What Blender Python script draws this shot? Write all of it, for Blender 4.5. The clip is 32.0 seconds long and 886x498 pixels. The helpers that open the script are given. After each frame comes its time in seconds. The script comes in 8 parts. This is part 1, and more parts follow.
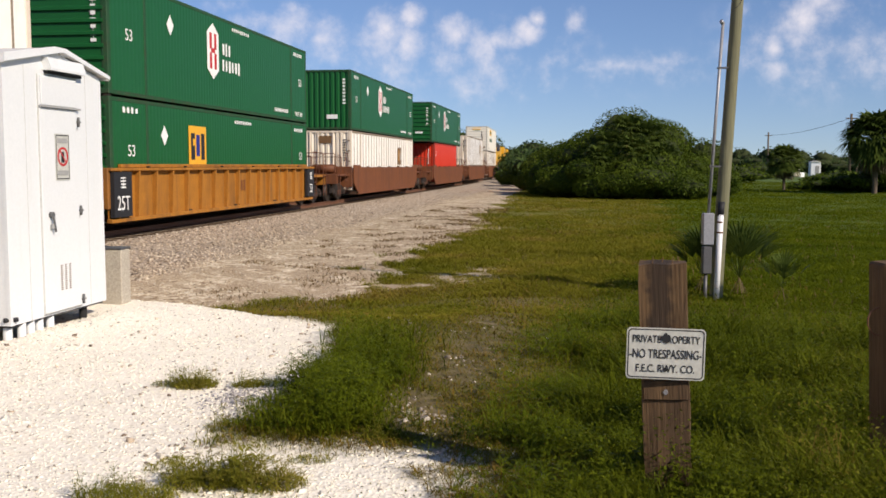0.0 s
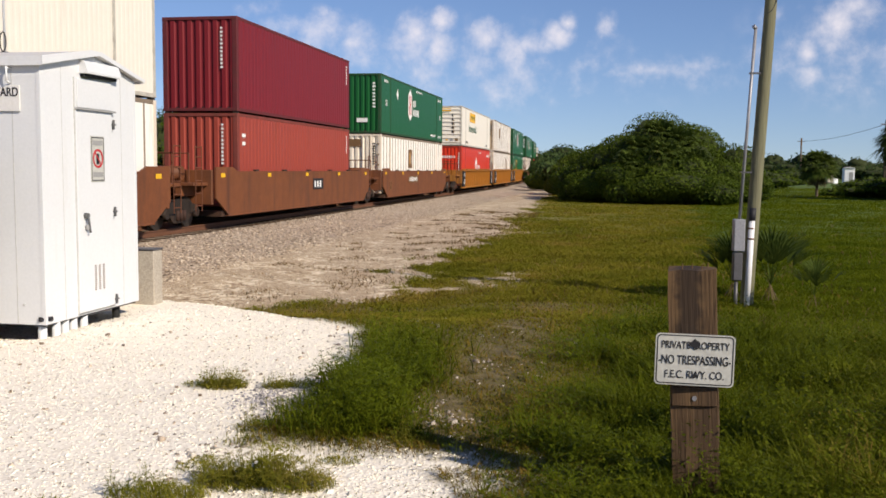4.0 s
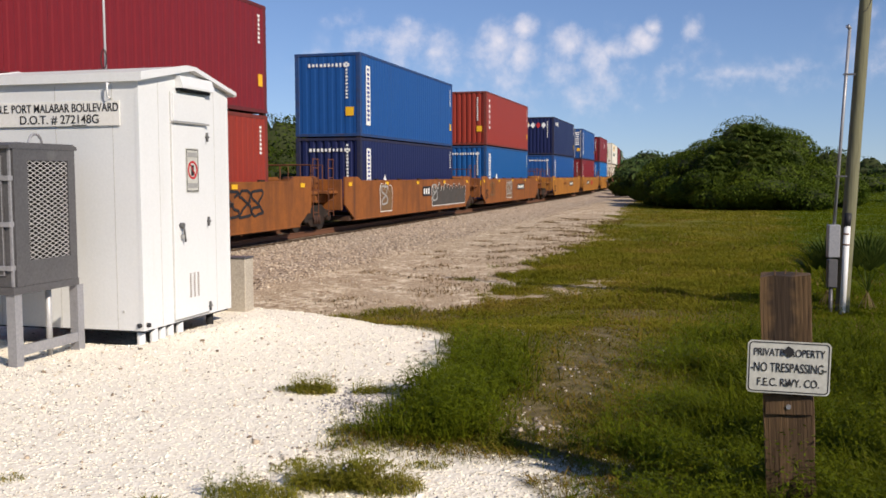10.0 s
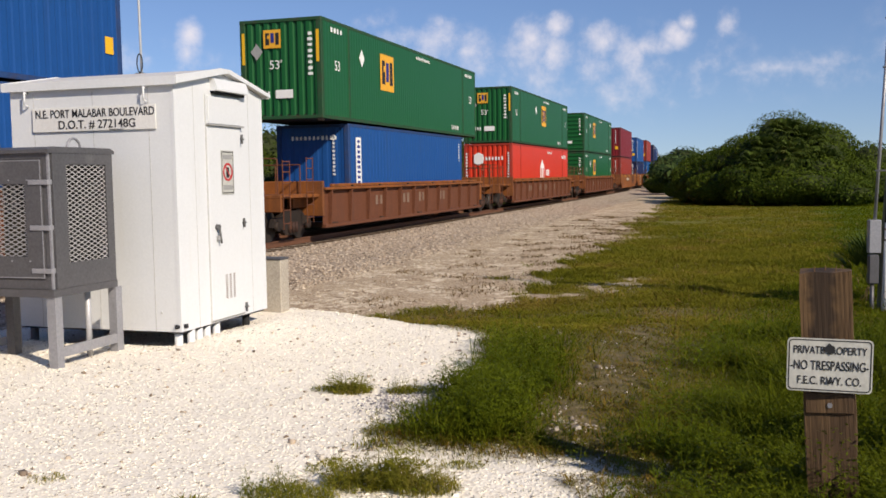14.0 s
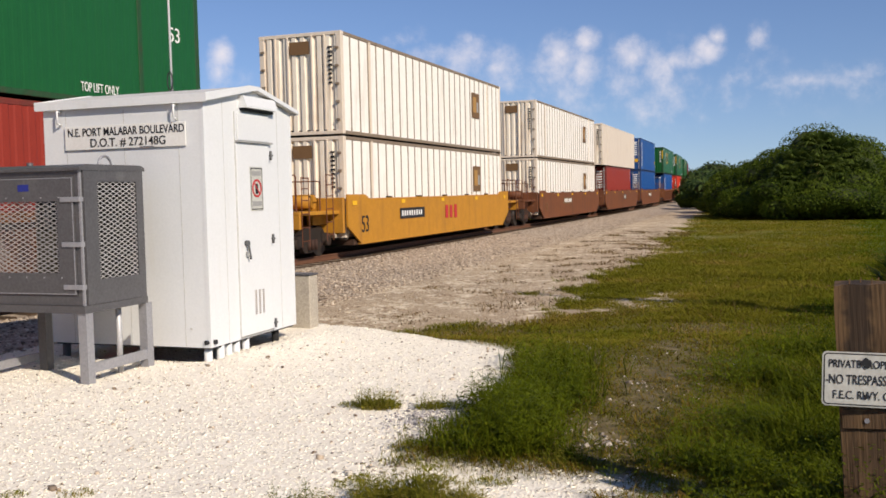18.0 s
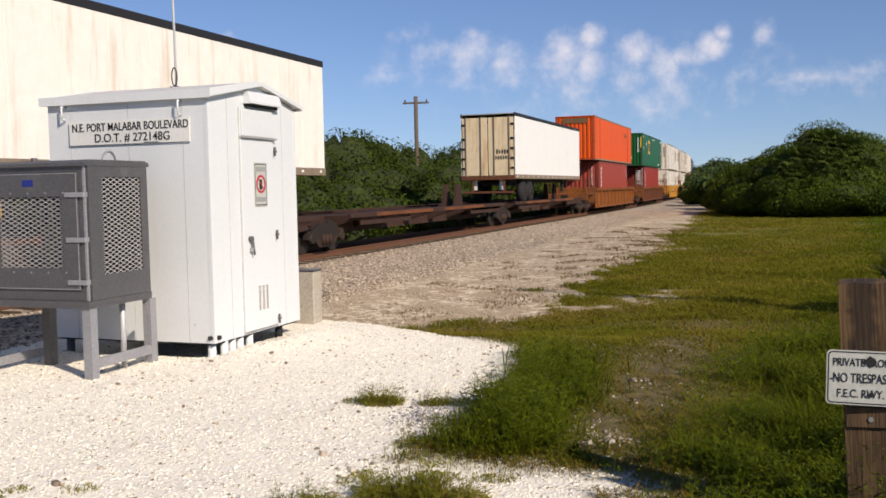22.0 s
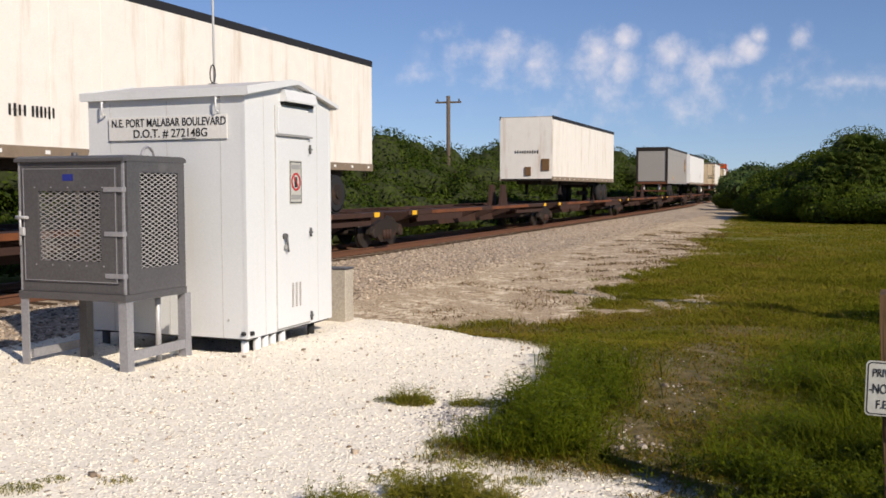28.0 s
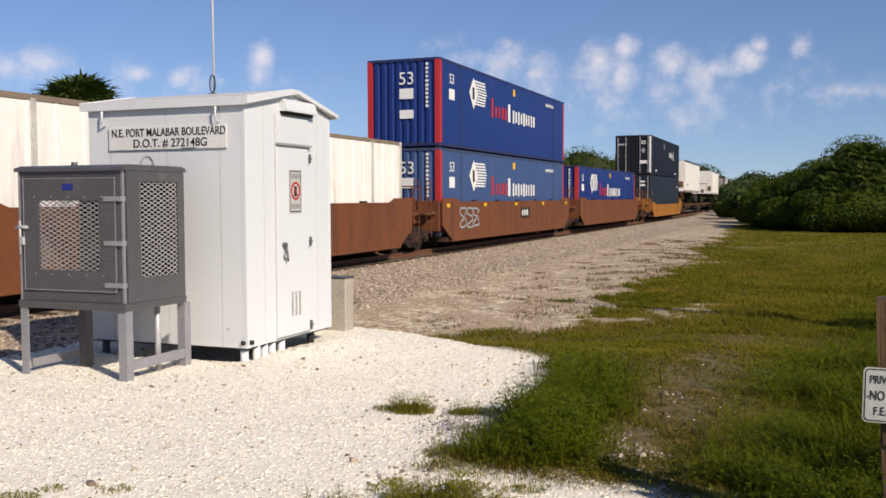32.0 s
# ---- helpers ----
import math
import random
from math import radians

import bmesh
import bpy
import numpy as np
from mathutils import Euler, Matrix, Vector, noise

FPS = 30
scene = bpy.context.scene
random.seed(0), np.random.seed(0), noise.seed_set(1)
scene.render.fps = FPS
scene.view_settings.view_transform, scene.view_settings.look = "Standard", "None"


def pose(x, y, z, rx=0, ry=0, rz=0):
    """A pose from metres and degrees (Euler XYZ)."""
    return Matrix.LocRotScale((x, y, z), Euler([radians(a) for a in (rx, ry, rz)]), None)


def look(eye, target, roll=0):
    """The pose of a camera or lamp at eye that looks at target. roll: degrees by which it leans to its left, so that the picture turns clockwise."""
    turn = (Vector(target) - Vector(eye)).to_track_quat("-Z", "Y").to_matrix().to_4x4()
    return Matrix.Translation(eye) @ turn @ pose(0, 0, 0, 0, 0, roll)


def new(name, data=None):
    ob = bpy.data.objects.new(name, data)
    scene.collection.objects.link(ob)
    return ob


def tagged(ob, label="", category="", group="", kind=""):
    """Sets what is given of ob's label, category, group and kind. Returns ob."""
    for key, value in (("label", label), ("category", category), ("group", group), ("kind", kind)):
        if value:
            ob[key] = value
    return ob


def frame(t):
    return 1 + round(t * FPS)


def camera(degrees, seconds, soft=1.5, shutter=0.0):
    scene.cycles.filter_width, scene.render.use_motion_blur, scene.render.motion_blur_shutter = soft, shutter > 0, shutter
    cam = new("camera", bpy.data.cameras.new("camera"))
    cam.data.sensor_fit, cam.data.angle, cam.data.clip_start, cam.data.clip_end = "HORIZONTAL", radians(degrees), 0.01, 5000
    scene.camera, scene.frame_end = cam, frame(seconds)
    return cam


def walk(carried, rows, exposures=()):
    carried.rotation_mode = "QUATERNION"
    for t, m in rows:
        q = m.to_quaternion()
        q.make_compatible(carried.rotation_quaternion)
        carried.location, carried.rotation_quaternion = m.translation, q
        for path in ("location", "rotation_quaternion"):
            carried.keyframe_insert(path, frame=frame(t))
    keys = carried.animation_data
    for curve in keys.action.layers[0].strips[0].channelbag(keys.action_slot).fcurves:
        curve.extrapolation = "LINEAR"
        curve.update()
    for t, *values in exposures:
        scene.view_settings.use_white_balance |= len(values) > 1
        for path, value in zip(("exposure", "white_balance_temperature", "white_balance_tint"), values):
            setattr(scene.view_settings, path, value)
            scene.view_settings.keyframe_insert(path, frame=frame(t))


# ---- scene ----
# camera: a hand-held phone that sways a little and turns slowly to the left
EYE = 1.62
cam = camera(50.03, 32.0, soft=1.65)
# t, yaw, pitch, lean of the hand-held camera in degrees, and its sway in metres
PATH = (
    (0, 0.04, -5.06, 0.12, 0.015, 0.037, 0.004), (0.5, 0.29, -4.75, -0.07, 0.018, 0.040, 0.002), (1, 0.31, -4.44, 0.07, 0.020, 0.036, 0.004),
    (1.5, 0.90, -4.66, 0.09, 0.027, 0.028, 0.003), (2, 0.40, -4.78, 0.28, 0.031, 0.020, 0.004), (2.5, 0.70, -4.71, 0.29, 0.028, 0.014, 0.004),
    (4.5, 2.74, -5.01, 0.42, 0.005, 0.005, 0.007), (5, 4.15, -5.41, 0.15, 0.002, -0.010, 0.003), (5.5, 4.86, -5.17, -0.14, 0.002, -0.013, 0.004),
    (6, 4.87, -4.79, -0.30, -0.001, -0.013, 0.005), (6.5, 5.34, -4.58, -0.23, -0.002, -0.011, 0.006), (7, 5.72, -4.71, -0.55, -0.000, -0.016, 0.003),
    (7.5, 5.69, -4.65, -0.60, 0.002, -0.021, 0.005), (8, 5.72, -4.43, -0.68, -0.001, -0.023, 0.007), (8.5, 6.21, -4.26, -0.66, 0.000, -0.028, 0.004),
    (9, 6.09, -4.07, -0.49, 0.000, -0.028, 0.008), (9.5, 6.43, -4.04, -0.45, -0.001, -0.030, 0.007), (10, 6.82, -4.37, -0.16, -0.006, -0.034, 0.004),
    (10.5, 6.98, -4.26, -0.16, -0.012, -0.034, 0.006), (11, 7.96, -4.34, -0.55, -0.012, -0.035, 0.005), (11.5, 7.27, -4.18, -0.29, -0.006, -0.031, 0.004),
    (12, 7.11, -4.34, -0.23, -0.007, -0.028, 0.005), (12.5, 7.52, -4.64, -0.01, -0.003, -0.028, 0.005), (13, 8.50, -4.61, -0.48, -0.001, -0.029, 0.004),
    (13.5, 9.01, -4.51, -0.68, -0.001, -0.031, 0.001), (14, 8.90, -4.39, -0.84, -0.005, -0.022, 0.002), (14.5, 9.48, -4.31, -0.54, 0.004, -0.013, 0.001),
    (16.5, 9.34, -3.95, -0.89, 0.015, 0.006, -0.007), (17, 9.38, -3.82, -0.72, 0.011, 0.012, -0.010), (17.5, 10.19, -3.33, -0.97, 0.006, 0.015, -0.013),
    (18, 10.69, -3.38, -1.23, 0.004, 0.013, -0.013), (18.5, 9.98, -3.60, -0.71, 0.003, 0.015, -0.008), (19, 10.04, -3.62, -0.57, 0.005, 0.014, -0.009),
    (19.5, 10.31, -3.22, -0.78, 0.007, 0.011, -0.008), (20, 10.46, -3.31, -0.75, 0.012, 0.009, -0.009), (20.5, 10.67, -3.50, -0.46, 0.012, 0.013, -0.008),
    (21, 10.37, -3.45, -0.37, 0.011, 0.014, -0.007), (21.5, 10.77, -3.72, -0.80, 0.012, 0.018, -0.007), (22, 10.94, -3.62, -1.07, 0.005, 0.020, -0.009),
    (22.5, 11.42, -3.54, -0.80, 0.005, 0.024, -0.009), (23, 12.17, -3.79, -1.00, 0.010, 0.024, -0.014), (23.5, 13.78, -4.02, -1.16, 0.007, 0.023, -0.013),
    (24, 14.80, -3.87, -0.86, -0.002, 0.016, -0.009), (24.5, 15.02, -3.61, -0.65, -0.007, 0.012, 0.000), (25, 12.88, -3.34, 0.09, -0.010, 0.006, -0.001),
    (25.5, 12.47, -3.42, -0.24, -0.016, 0.009, 0.002), (27.5, 12.70, -3.45, -0.28, -0.025, 0.009, 0.003), (28, 12.71, -3.64, -0.08, -0.029, 0.002, 0.004),
    (28.5, 13.01, -3.24, 0.26, -0.025, -0.002, 0.006), (29, 13.43, -3.10, 0.12, -0.022, -0.004, 0.005), (29.5, 12.87, -3.19, 0.02, -0.016, 0.003, 0.003),
    (30, 12.79, -3.11, 0.24, -0.016, 0.008, 0.003), (30.5, 12.75, -3.06, 0.16, -0.017, 0.006, 0.001), (31, 12.81, -3.04, 0.10, -0.013, 0.003, -0.001),
    (31.5, 12.84, -2.97, -0.35, -0.008, 0.003, -0.003), (32, 12.79, -3.06, -0.21, -0.008, -0.001, -0.005),
)
walk(cam, [(t, pose(dx, dy, EYE + dz, 0, 0, yaw) @ pose(0, 0, 0, 90 + pitch) @ pose(0, 0, 0, 0, 0, lean)) for t, yaw, pitch, lean, dx, dy, dz in PATH],
     [(0, 0.14, 6750, 13), (11, 0.12, 6750, 13), (16, 0.05, 6750, 13), (21, 0.07, 6750, 13), (25, 0.06, 6750, 13), (32, 0.0, 6750, 13)])

# daylight: a low warm sun behind the camera's right shoulder, clear sky with a few clouds
SUN_HEADING, SUN_HEIGHT = radians(130.5), radians(33.0)
world = bpy.data.worlds.new("sky")
scene.world = world
world.use_nodes = True


CLOUDS = (
    (-8.6, 8.0, 1.5, 0.9, 0.8), (-7.4, 7.3, 0.9, 0.7, 0.7), (-9.9, 7.3, 0.9, 0.5, 0.5),
    (-3.3, 7.6, 1.0, 1.1, 1.0), (-1.9, 8.6, 0.6, 0.6, 1.05), (-2.2, 7.0, 1.1, 1.2, 0.9), (-3.0, 6.3, 1.3, 0.9, 0.5),
    (0.9, 7.6, 0.9, 0.9, 0.95), (2.0, 7.1, 1.0, 1.1, 0.9), (3.2, 7.4, 0.7, 0.6, 0.8), (2.4, 5.9, 1.6, 1.1, 0.5), (3.9, 6.3, 1.2, 0.8, 0.45),
    (5.0, 7.8, 0.75, 0.7, 1.15), (5.5, 8.5, 0.5, 0.5, 1.15), (4.4, 7.3, 0.7, 0.5, 0.8), (7.8, 8.4, 0.55, 0.6, 0.7),
    (11.0, 5.8, 2.2, 0.35, 0.6), (13.2, 6.0, 1.4, 0.4, 0.55), (8.6, 5.6, 1.2, 0.35, 0.4),
    (18.9, 6.5, 0.5, 0.7, 0.95), (19.1, 5.4, 0.7, 0.6, 0.9), (20.4, 7.9, 0.8, 1.0, 0.85), (21.5, 9.0, 0.9, 0.8, 0.8), (20.0, 6.9, 0.8, 0.8, 0.6), (22.6, 6.5, 1.4, 1.0, 0.55), (24.0, 5.2, 1.6, 0.8, 0.55), (17.0, 8.6, 0.6, 0.5, 0.5),
    (-23.4, 8.3, 0.55, 0.7, 1.0), (-23.6, 7.2, 0.6, 0.6, 0.8), (-28.2, 6.9, 0.6, 0.5, 0.9), (-30.3, 7.0, 0.8, 0.4, 0.85), (-25.8, 6.9, 0.5, 0.4, 0.6),
    (-35.2, 7.6, 1.8, 0.6, 0.8), (-37.4, 7.2, 2.0, 0.8, 0.7), (-12.6, 9.2, 1.0, 0.5, 0.6), (-11.5, 8.2, 1.3, 0.7, 0.55), (-14.0, 6.8, 1.5, 0.6, 0.35), (-5.4, 6.2, 1.6, 0.8, 0.4), (0.5, 4.8, 8.0, 1.2, 0.36), (1.0, 6.6, 6.5, 1.6, 0.42), (21.0, 6.8, 4.0, 2.4, 0.45), (12.0, 5.6, 4.0, 0.8, 0.4), (-9.0, 7.2, 4.0, 1.3, 0.4), (-28.0, 6.6, 6.0, 1.0, 0.36))


def make_sky():
    nt = world.node_tree
    n, k = nt.nodes, nt.links
    n.clear()
    sky = n.new("ShaderNodeTexSky")
    sky.sky_type, sky.sun_disc, sky.sun_elevation, sky.sun_rotation = "NISHITA", False, SUN_HEIGHT, SUN_HEADING
    sky.air_density, sky.dust_density, sky.ozone_density = 1.0, 0.0, 6.0
    co = n.new("ShaderNodeTexCoord")
    # the sky is read a little above the true height, as through humid air with no white rim
    lift = n.new("ShaderNodeVectorMath")
    lift.operation = "MULTIPLY_ADD"
    lift.inputs[1].default_value, lift.inputs[2].default_value = (1, 1, 0.92), (0, 0, 0.045)
    k.new(co.outputs["Generated"], lift.inputs[0])
    k.new(lift.outputs[0], sky.inputs["Vector"])
    total = None
    # heading, height, half width, half height, strength of each puff, degrees
    clouds = CLOUDS
    wob = n.new("ShaderNodeTexNoise")
    wob.inputs["Scale"].default_value, wob.inputs["Detail"].default_value, wob.inputs["Roughness"].default_value = 34.0, 9.0, 0.6
    k.new(co.outputs["Generated"], wob.inputs["Vector"])

    def maths(op, a, b=None):
        m = n.new("ShaderNodeMath")
        m.operation = op
        for i, v in enumerate((a, b)):
            if v is None:
                continue
            if isinstance(v, (int, float)):
                m.inputs[i].default_value = v
            else:
                k.new(v, m.inputs[i])
        return m.outputs[0]

    for az, el, w, h, power in clouds:
        a, e = radians(az), radians(el)
        way = Vector((math.sin(a) * math.cos(e), math.cos(a) * math.cos(e), math.sin(e)))
        right, up = Vector((math.cos(a), -math.sin(a), 0)), Vector((0, 0, 1))
        terms = []
        for axis, size in ((right, radians(w)), (up, radians(h))):
            dot = n.new("ShaderNodeVectorMath")
            dot.operation = "DOT_PRODUCT"
            k.new(co.outputs["Generated"], dot.inputs[0])
            dot.inputs[1].default_value = axis
            off = maths("DIVIDE", maths("SUBTRACT", dot.outputs["Value"], way.dot(axis)), size * 1.55)
            terms.append(maths("MULTIPLY", off, off))
        reach = maths("SUBTRACT", 1.25, maths("SQRT", maths("ADD", *terms)))
        blob = maths("MULTIPLY", maths("MAXIMUM", reach, 0.0), power)
        total = blob if total is None else maths("MAXIMUM", total, blob)
    ragged = maths("ADD", total, maths("MULTIPLY", maths("SUBTRACT", wob.outputs["Fac"], 0.54), 2.3))
    ragged = maths("MULTIPLY", ragged, maths("MINIMUM", maths("MULTIPLY", total, 4.0), 1.0))
    ramp = n.new("ShaderNodeMapRange")
    ramp.interpolation_type = "SMOOTHSTEP"
    ramp.inputs["From Min"].default_value, ramp.inputs["From Max"].default_value = -0.05, 1.6
    ramp.inputs["To Max"].default_value = 0.85
    k.new(ragged, ramp.inputs["Value"])
    mix = n.new("ShaderNodeMix")
    mix.data_type = "RGBA"
    k.new(ramp.outputs[0], mix.inputs["Factor"])
    cast = n.new("ShaderNodeMix")
    cast.data_type, cast.blend_type = "RGBA", "MULTIPLY"
    cast.inputs["Factor"].default_value = 1.0
    cast.inputs[7].default_value = (1.045, 0.995, 1.085, 1)
    k.new(sky.outputs[0], cast.inputs[6])
    k.new(cast.outputs[2], mix.inputs[6])
    mix.inputs[7].default_value = (9.6, 9.2, 9.6, 1)
    back = n.new("ShaderNodeBackground")
    back.inputs["Strength"].default_value = 0.091
    k.new(mix.outputs[2], back.inputs["Color"])
    out = n.new("ShaderNodeOutputWorld")
    k.new(back.outputs[0], out.inputs["Surface"])


make_sky()
sun = new("sun", bpy.data.lights.new("sun", "SUN"))
sun.data.energy, sun.data.angle, sun.data.color = 4.9, radians(0.9), (1.0, 0.91, 0.78)
sun_way = Vector((math.sin(SUN_HEADING) * math.cos(SUN_HEIGHT), math.cos(SUN_HEADING) * math.cos(SUN_HEIGHT), math.sin(SUN_HEIGHT)))
sun.matrix_world = look(sun_way * 50, (0, 0, 0))


# ---- materials ----
def surface(name, colour, rough=0.6, metal=0.0, vary=0.15, scale=3.0, fine=40.0, bump=0.0, grain=0.06,
            stain=None, stain_amount=0.0, stain_scale=1.2, streak=False, by_object=0.0, coords="Object", grain_stretch=None):
    """A procedural paint, metal or mineral: base colour, broad and fine variation, optional stains or streaks, relief."""
    m = bpy.data.materials.new(name)
    m.use_nodes = True
    nt = m.node_tree
    n, k = nt.nodes, nt.links
    b = n["Principled BSDF"]
    b.inputs["Metallic"].default_value = metal
    b.inputs["Specular IOR Level"].default_value = 0.3
    co = n.new("ShaderNodeTexCoord").outputs[coords] if coords == "Object" else n.new("ShaderNodeNewGeometry").outputs["Position"]
    n1, n2 = n.new("ShaderNodeTexNoise"), n.new("ShaderNodeTexNoise")
    for node, s, d in ((n1, scale, 4.0), (n2, fine, 3.0)):
        node.inputs["Scale"].default_value, node.inputs["Detail"].default_value = s, d
        if grain_stretch and node is n2:
            gm = n.new("ShaderNodeMapping")
            gm.inputs["Scale"].default_value = grain_stretch
            k.new(co, gm.inputs["Vector"])
            k.new(gm.outputs[0], node.inputs["Vector"])
        else:
            k.new(co, node.inputs["Vector"])
    sep = n.new("ShaderNodeMix")
    sep.data_type = "RGBA"
    dark = tuple(max(0.0, c * (1 - vary)) for c in colour)
    light = tuple(min(1.0, c * (1 + vary * 0.8)) for c in colour)
    sep.inputs[6].default_value, sep.inputs[7].default_value = (*dark, 1), (*light, 1)
    k.new(n1.outputs["Fac"], sep.inputs["Factor"])
    last = sep.outputs[2]
    if by_object:
        info = n.new("ShaderNodeObjectInfo")
        h = n.new("ShaderNodeHueSaturation")
        mr = n.new("ShaderNodeMapRange")
        mr.inputs["To Min"].default_value, mr.inputs["To Max"].default_value = 1 - by_object, 1 + by_object
        k.new(info.outputs["Random"], mr.inputs["Value"])
        k.new(mr.outputs[0], h.inputs["Value"])
        k.new(last, h.inputs["Color"])
        last = h.outputs[0]
    g = n.new("ShaderNodeMix")
    g.data_type, g.blend_type = "RGBA", "OVERLAY"
    g.inputs["Factor"].default_value = min(1.0, grain * 6)
    k.new(last, g.inputs[6])
    k.new(n2.outputs["Color"], g.inputs[7])
    last = last if grain <= 0 else g.outputs[2]
    if grain > 0:
        bw = n.new("ShaderNodeRGBToBW")
        k.new(n2.outputs["Color"], bw.inputs[0])
        k.new(bw.outputs[0], g.inputs[7])
    if stain:
        mp = n.new("ShaderNodeMapping")
        mp.inputs["Scale"].default_value = (1, 1, 0.12) if streak else (1, 1, 1)
        k.new(co, mp.inputs["Vector"])
        n3 = n.new("ShaderNodeTexNoise")
        n3.inputs["Scale"].default_value, n3.inputs["Detail"].default_value, n3.inputs["Roughness"].default_value = stain_scale, 6.0, 0.65
        k.new(mp.outputs[0], n3.inputs["Vector"])
        r = n.new("ShaderNodeMapRange")
        r.inputs["From Min"].default_value, r.inputs["From Max"].default_value = 0.62 - 0.3 * stain_amount, 0.85 - 0.2 * stain_amount
        r.inputs["To Max"].default_value = min(1.0, 0.35 + stain_amount)
        k.new(n3.outputs["Fac"], r.inputs["Value"])
        sm = n.new("ShaderNodeMix")
        sm.data_type = "RGBA"
        sm.inputs[7].default_value = (*stain, 1)
        k.new(r.outputs[0], sm.inputs["Factor"])
        k.new(last, sm.inputs[6])
        last = sm.outputs[2]
    k.new(last, b.inputs["Base Color"])
    rr = n.new("ShaderNodeMapRange")
    rr.inputs["To Min"].default_value, rr.inputs["To Max"].default_value = max(0.05, rough - 0.1), min(1.0, rough + 0.12)
    k.new(n2.outputs["Fac"], rr.inputs["Value"])
    k.new(rr.outputs[0], b.inputs["Roughness"])
    if bump:
        bp = n.new("ShaderNodeBump")
        bp.inputs["Strength"].default_value, bp.inputs["Distance"].default_value = min(1.0, bump), 0.02
        k.new(n2.outputs["Fac"], bp.inputs["Height"])
        k.new(bp.outputs[0], b.inputs["Normal"])
    return m


RUST = (0.16, 0.07, 0.035)
M = {}


TINT = {}


def material(key, *args, **kw):
    if key not in M:
        M[key] = surface(key, *args, **kw)
        TINT[key] = args[0]
    return M[key]


def scuffed(mat):
    """The same paint on rails and corner posts, where it is rubbed, dirty and rusting."""
    c = TINT[mat.name]
    return material(mat.name + "_scuffed", tuple(0.62 * v + 0.012 for v in c), 0.65, vary=0.35, scale=6, grain=0.12, stain=(0.055, 0.032, 0.022), stain_amount=0.45, stain_scale=3)


white_paint = material("white_paint", (0.78, 0.79, 0.79), 0.42, vary=0.05, scale=1.5, grain=0.03, stain=(0.45, 0.43, 0.38), stain_amount=0.05, streak=True, stain_scale=5)
green_paint = material("green_container_paint", (0.007, 0.088, 0.022), 0.42, vary=0.12, grain=0.05, stain=(0.02, 0.08, 0.03), stain_amount=0.1, streak=True)
cream_panel = material("cream_container_panel", (0.83, 0.80, 0.73), 0.5, vary=0.08, grain=0.05, stain=(0.34, 0.26, 0.18), stain_amount=0.22, streak=True, stain_scale=3)
tan_panel = material("tan_container_panel", (0.66, 0.57, 0.46), 0.5, vary=0.1, grain=0.05, stain=(0.30, 0.2, 0.13), stain_amount=0.2, streak=True, stain_scale=3)
dirty_tan = material("dirt_browned_container_end", (0.52, 0.40, 0.26), 0.6, vary=0.2, grain=0.06, stain=(0.22, 0.13, 0.06), stain_amount=0.4, streak=True, stain_scale=3)
soiled_cream = material("soiled_cream_container_end", (0.76, 0.69, 0.57), 0.6, vary=0.15, grain=0.06, stain=(0.36, 0.22, 0.12), stain_amount=0.36, streak=True, stain_scale=3.5)
jb_white = material("pale_container_paint", (0.74, 0.70, 0.60), 0.45, vary=0.06, grain=0.04, stain=(0.4, 0.33, 0.24), stain_amount=0.06, streak=True)
hub_red = material("orange_red_container_paint", (0.55, 0.038, 0.014), 0.42, vary=0.1, grain=0.05, stain=(0.3, 0.04, 0.025), stain_amount=0.12, streak=True)
brick_red = material("brick_red_container_paint", (0.25, 0.030, 0.017), 0.5, vary=0.12, grain=0.05, stain=(0.10, 0.03, 0.025), stain_amount=0.15, streak=True)
dark_red = material("maroon_container_paint", (0.17, 0.012, 0.016), 0.48, vary=0.12, grain=0.05, stain=(0.08, 0.02, 0.02), stain_amount=0.12, streak=True)
rust_red = material("faded_red_container_paint", (0.29, 0.05, 0.032), 0.5, vary=0.12, grain=0.05, stain=(0.14, 0.05, 0.03), stain_amount=0.15, streak=True)
sky_blue = material("bright_blue_container_paint", (0.008, 0.12, 0.37), 0.42, vary=0.1, grain=0.05, stain=(0.02, 0.08, 0.18), stain_amount=0.1, streak=True)
mid_blue = material("blue_container_paint", (0.008, 0.065, 0.235), 0.45, vary=0.12, grain=0.05, stain=(0.03, 0.05, 0.1), stain_amount=0.12, streak=True)
dark_blue = material("navy_container_paint", (0.010, 0.015, 0.066), 0.45, vary=0.12, grain=0.05, stain=(0.02, 0.02, 0.05), stain_amount=0.1, streak=True)
pacer_blue = material("deep_blue_container_paint", (0.009, 0.03, 0.16), 0.45, vary=0.1, grain=0.05, stain=(0.06, 0.07, 0.12), stain_amount=0.1, streak=True)
faded_blue = material("faded_blue_container_paint", (0.045, 0.085, 0.20), 0.5, vary=0.12, grain=0.05, stain=(0.10, 0.12, 0.18), stain_amount=0.15, streak=True)
ocean_blue = material("ocean_blue_container_paint", (0.007, 0.078, 0.25), 0.45, vary=0.12, grain=0.05, stain=(0.02, 0.05, 0.11), stain_amount=0.14, streak=True)
black_paint = material("black_container_paint", (0.0045, 0.0055, 0.013), 0.6, vary=0.15, grain=0.05, stain=(0.02, 0.02, 0.024), stain_amount=0.1, streak=True)
slate_paint = material("slate_container_paint", (0.013, 0.020, 0.030), 0.6, vary=0.12, grain=0.05, stain=(0.035, 0.04, 0.045), stain_amount=0.1, streak=True)
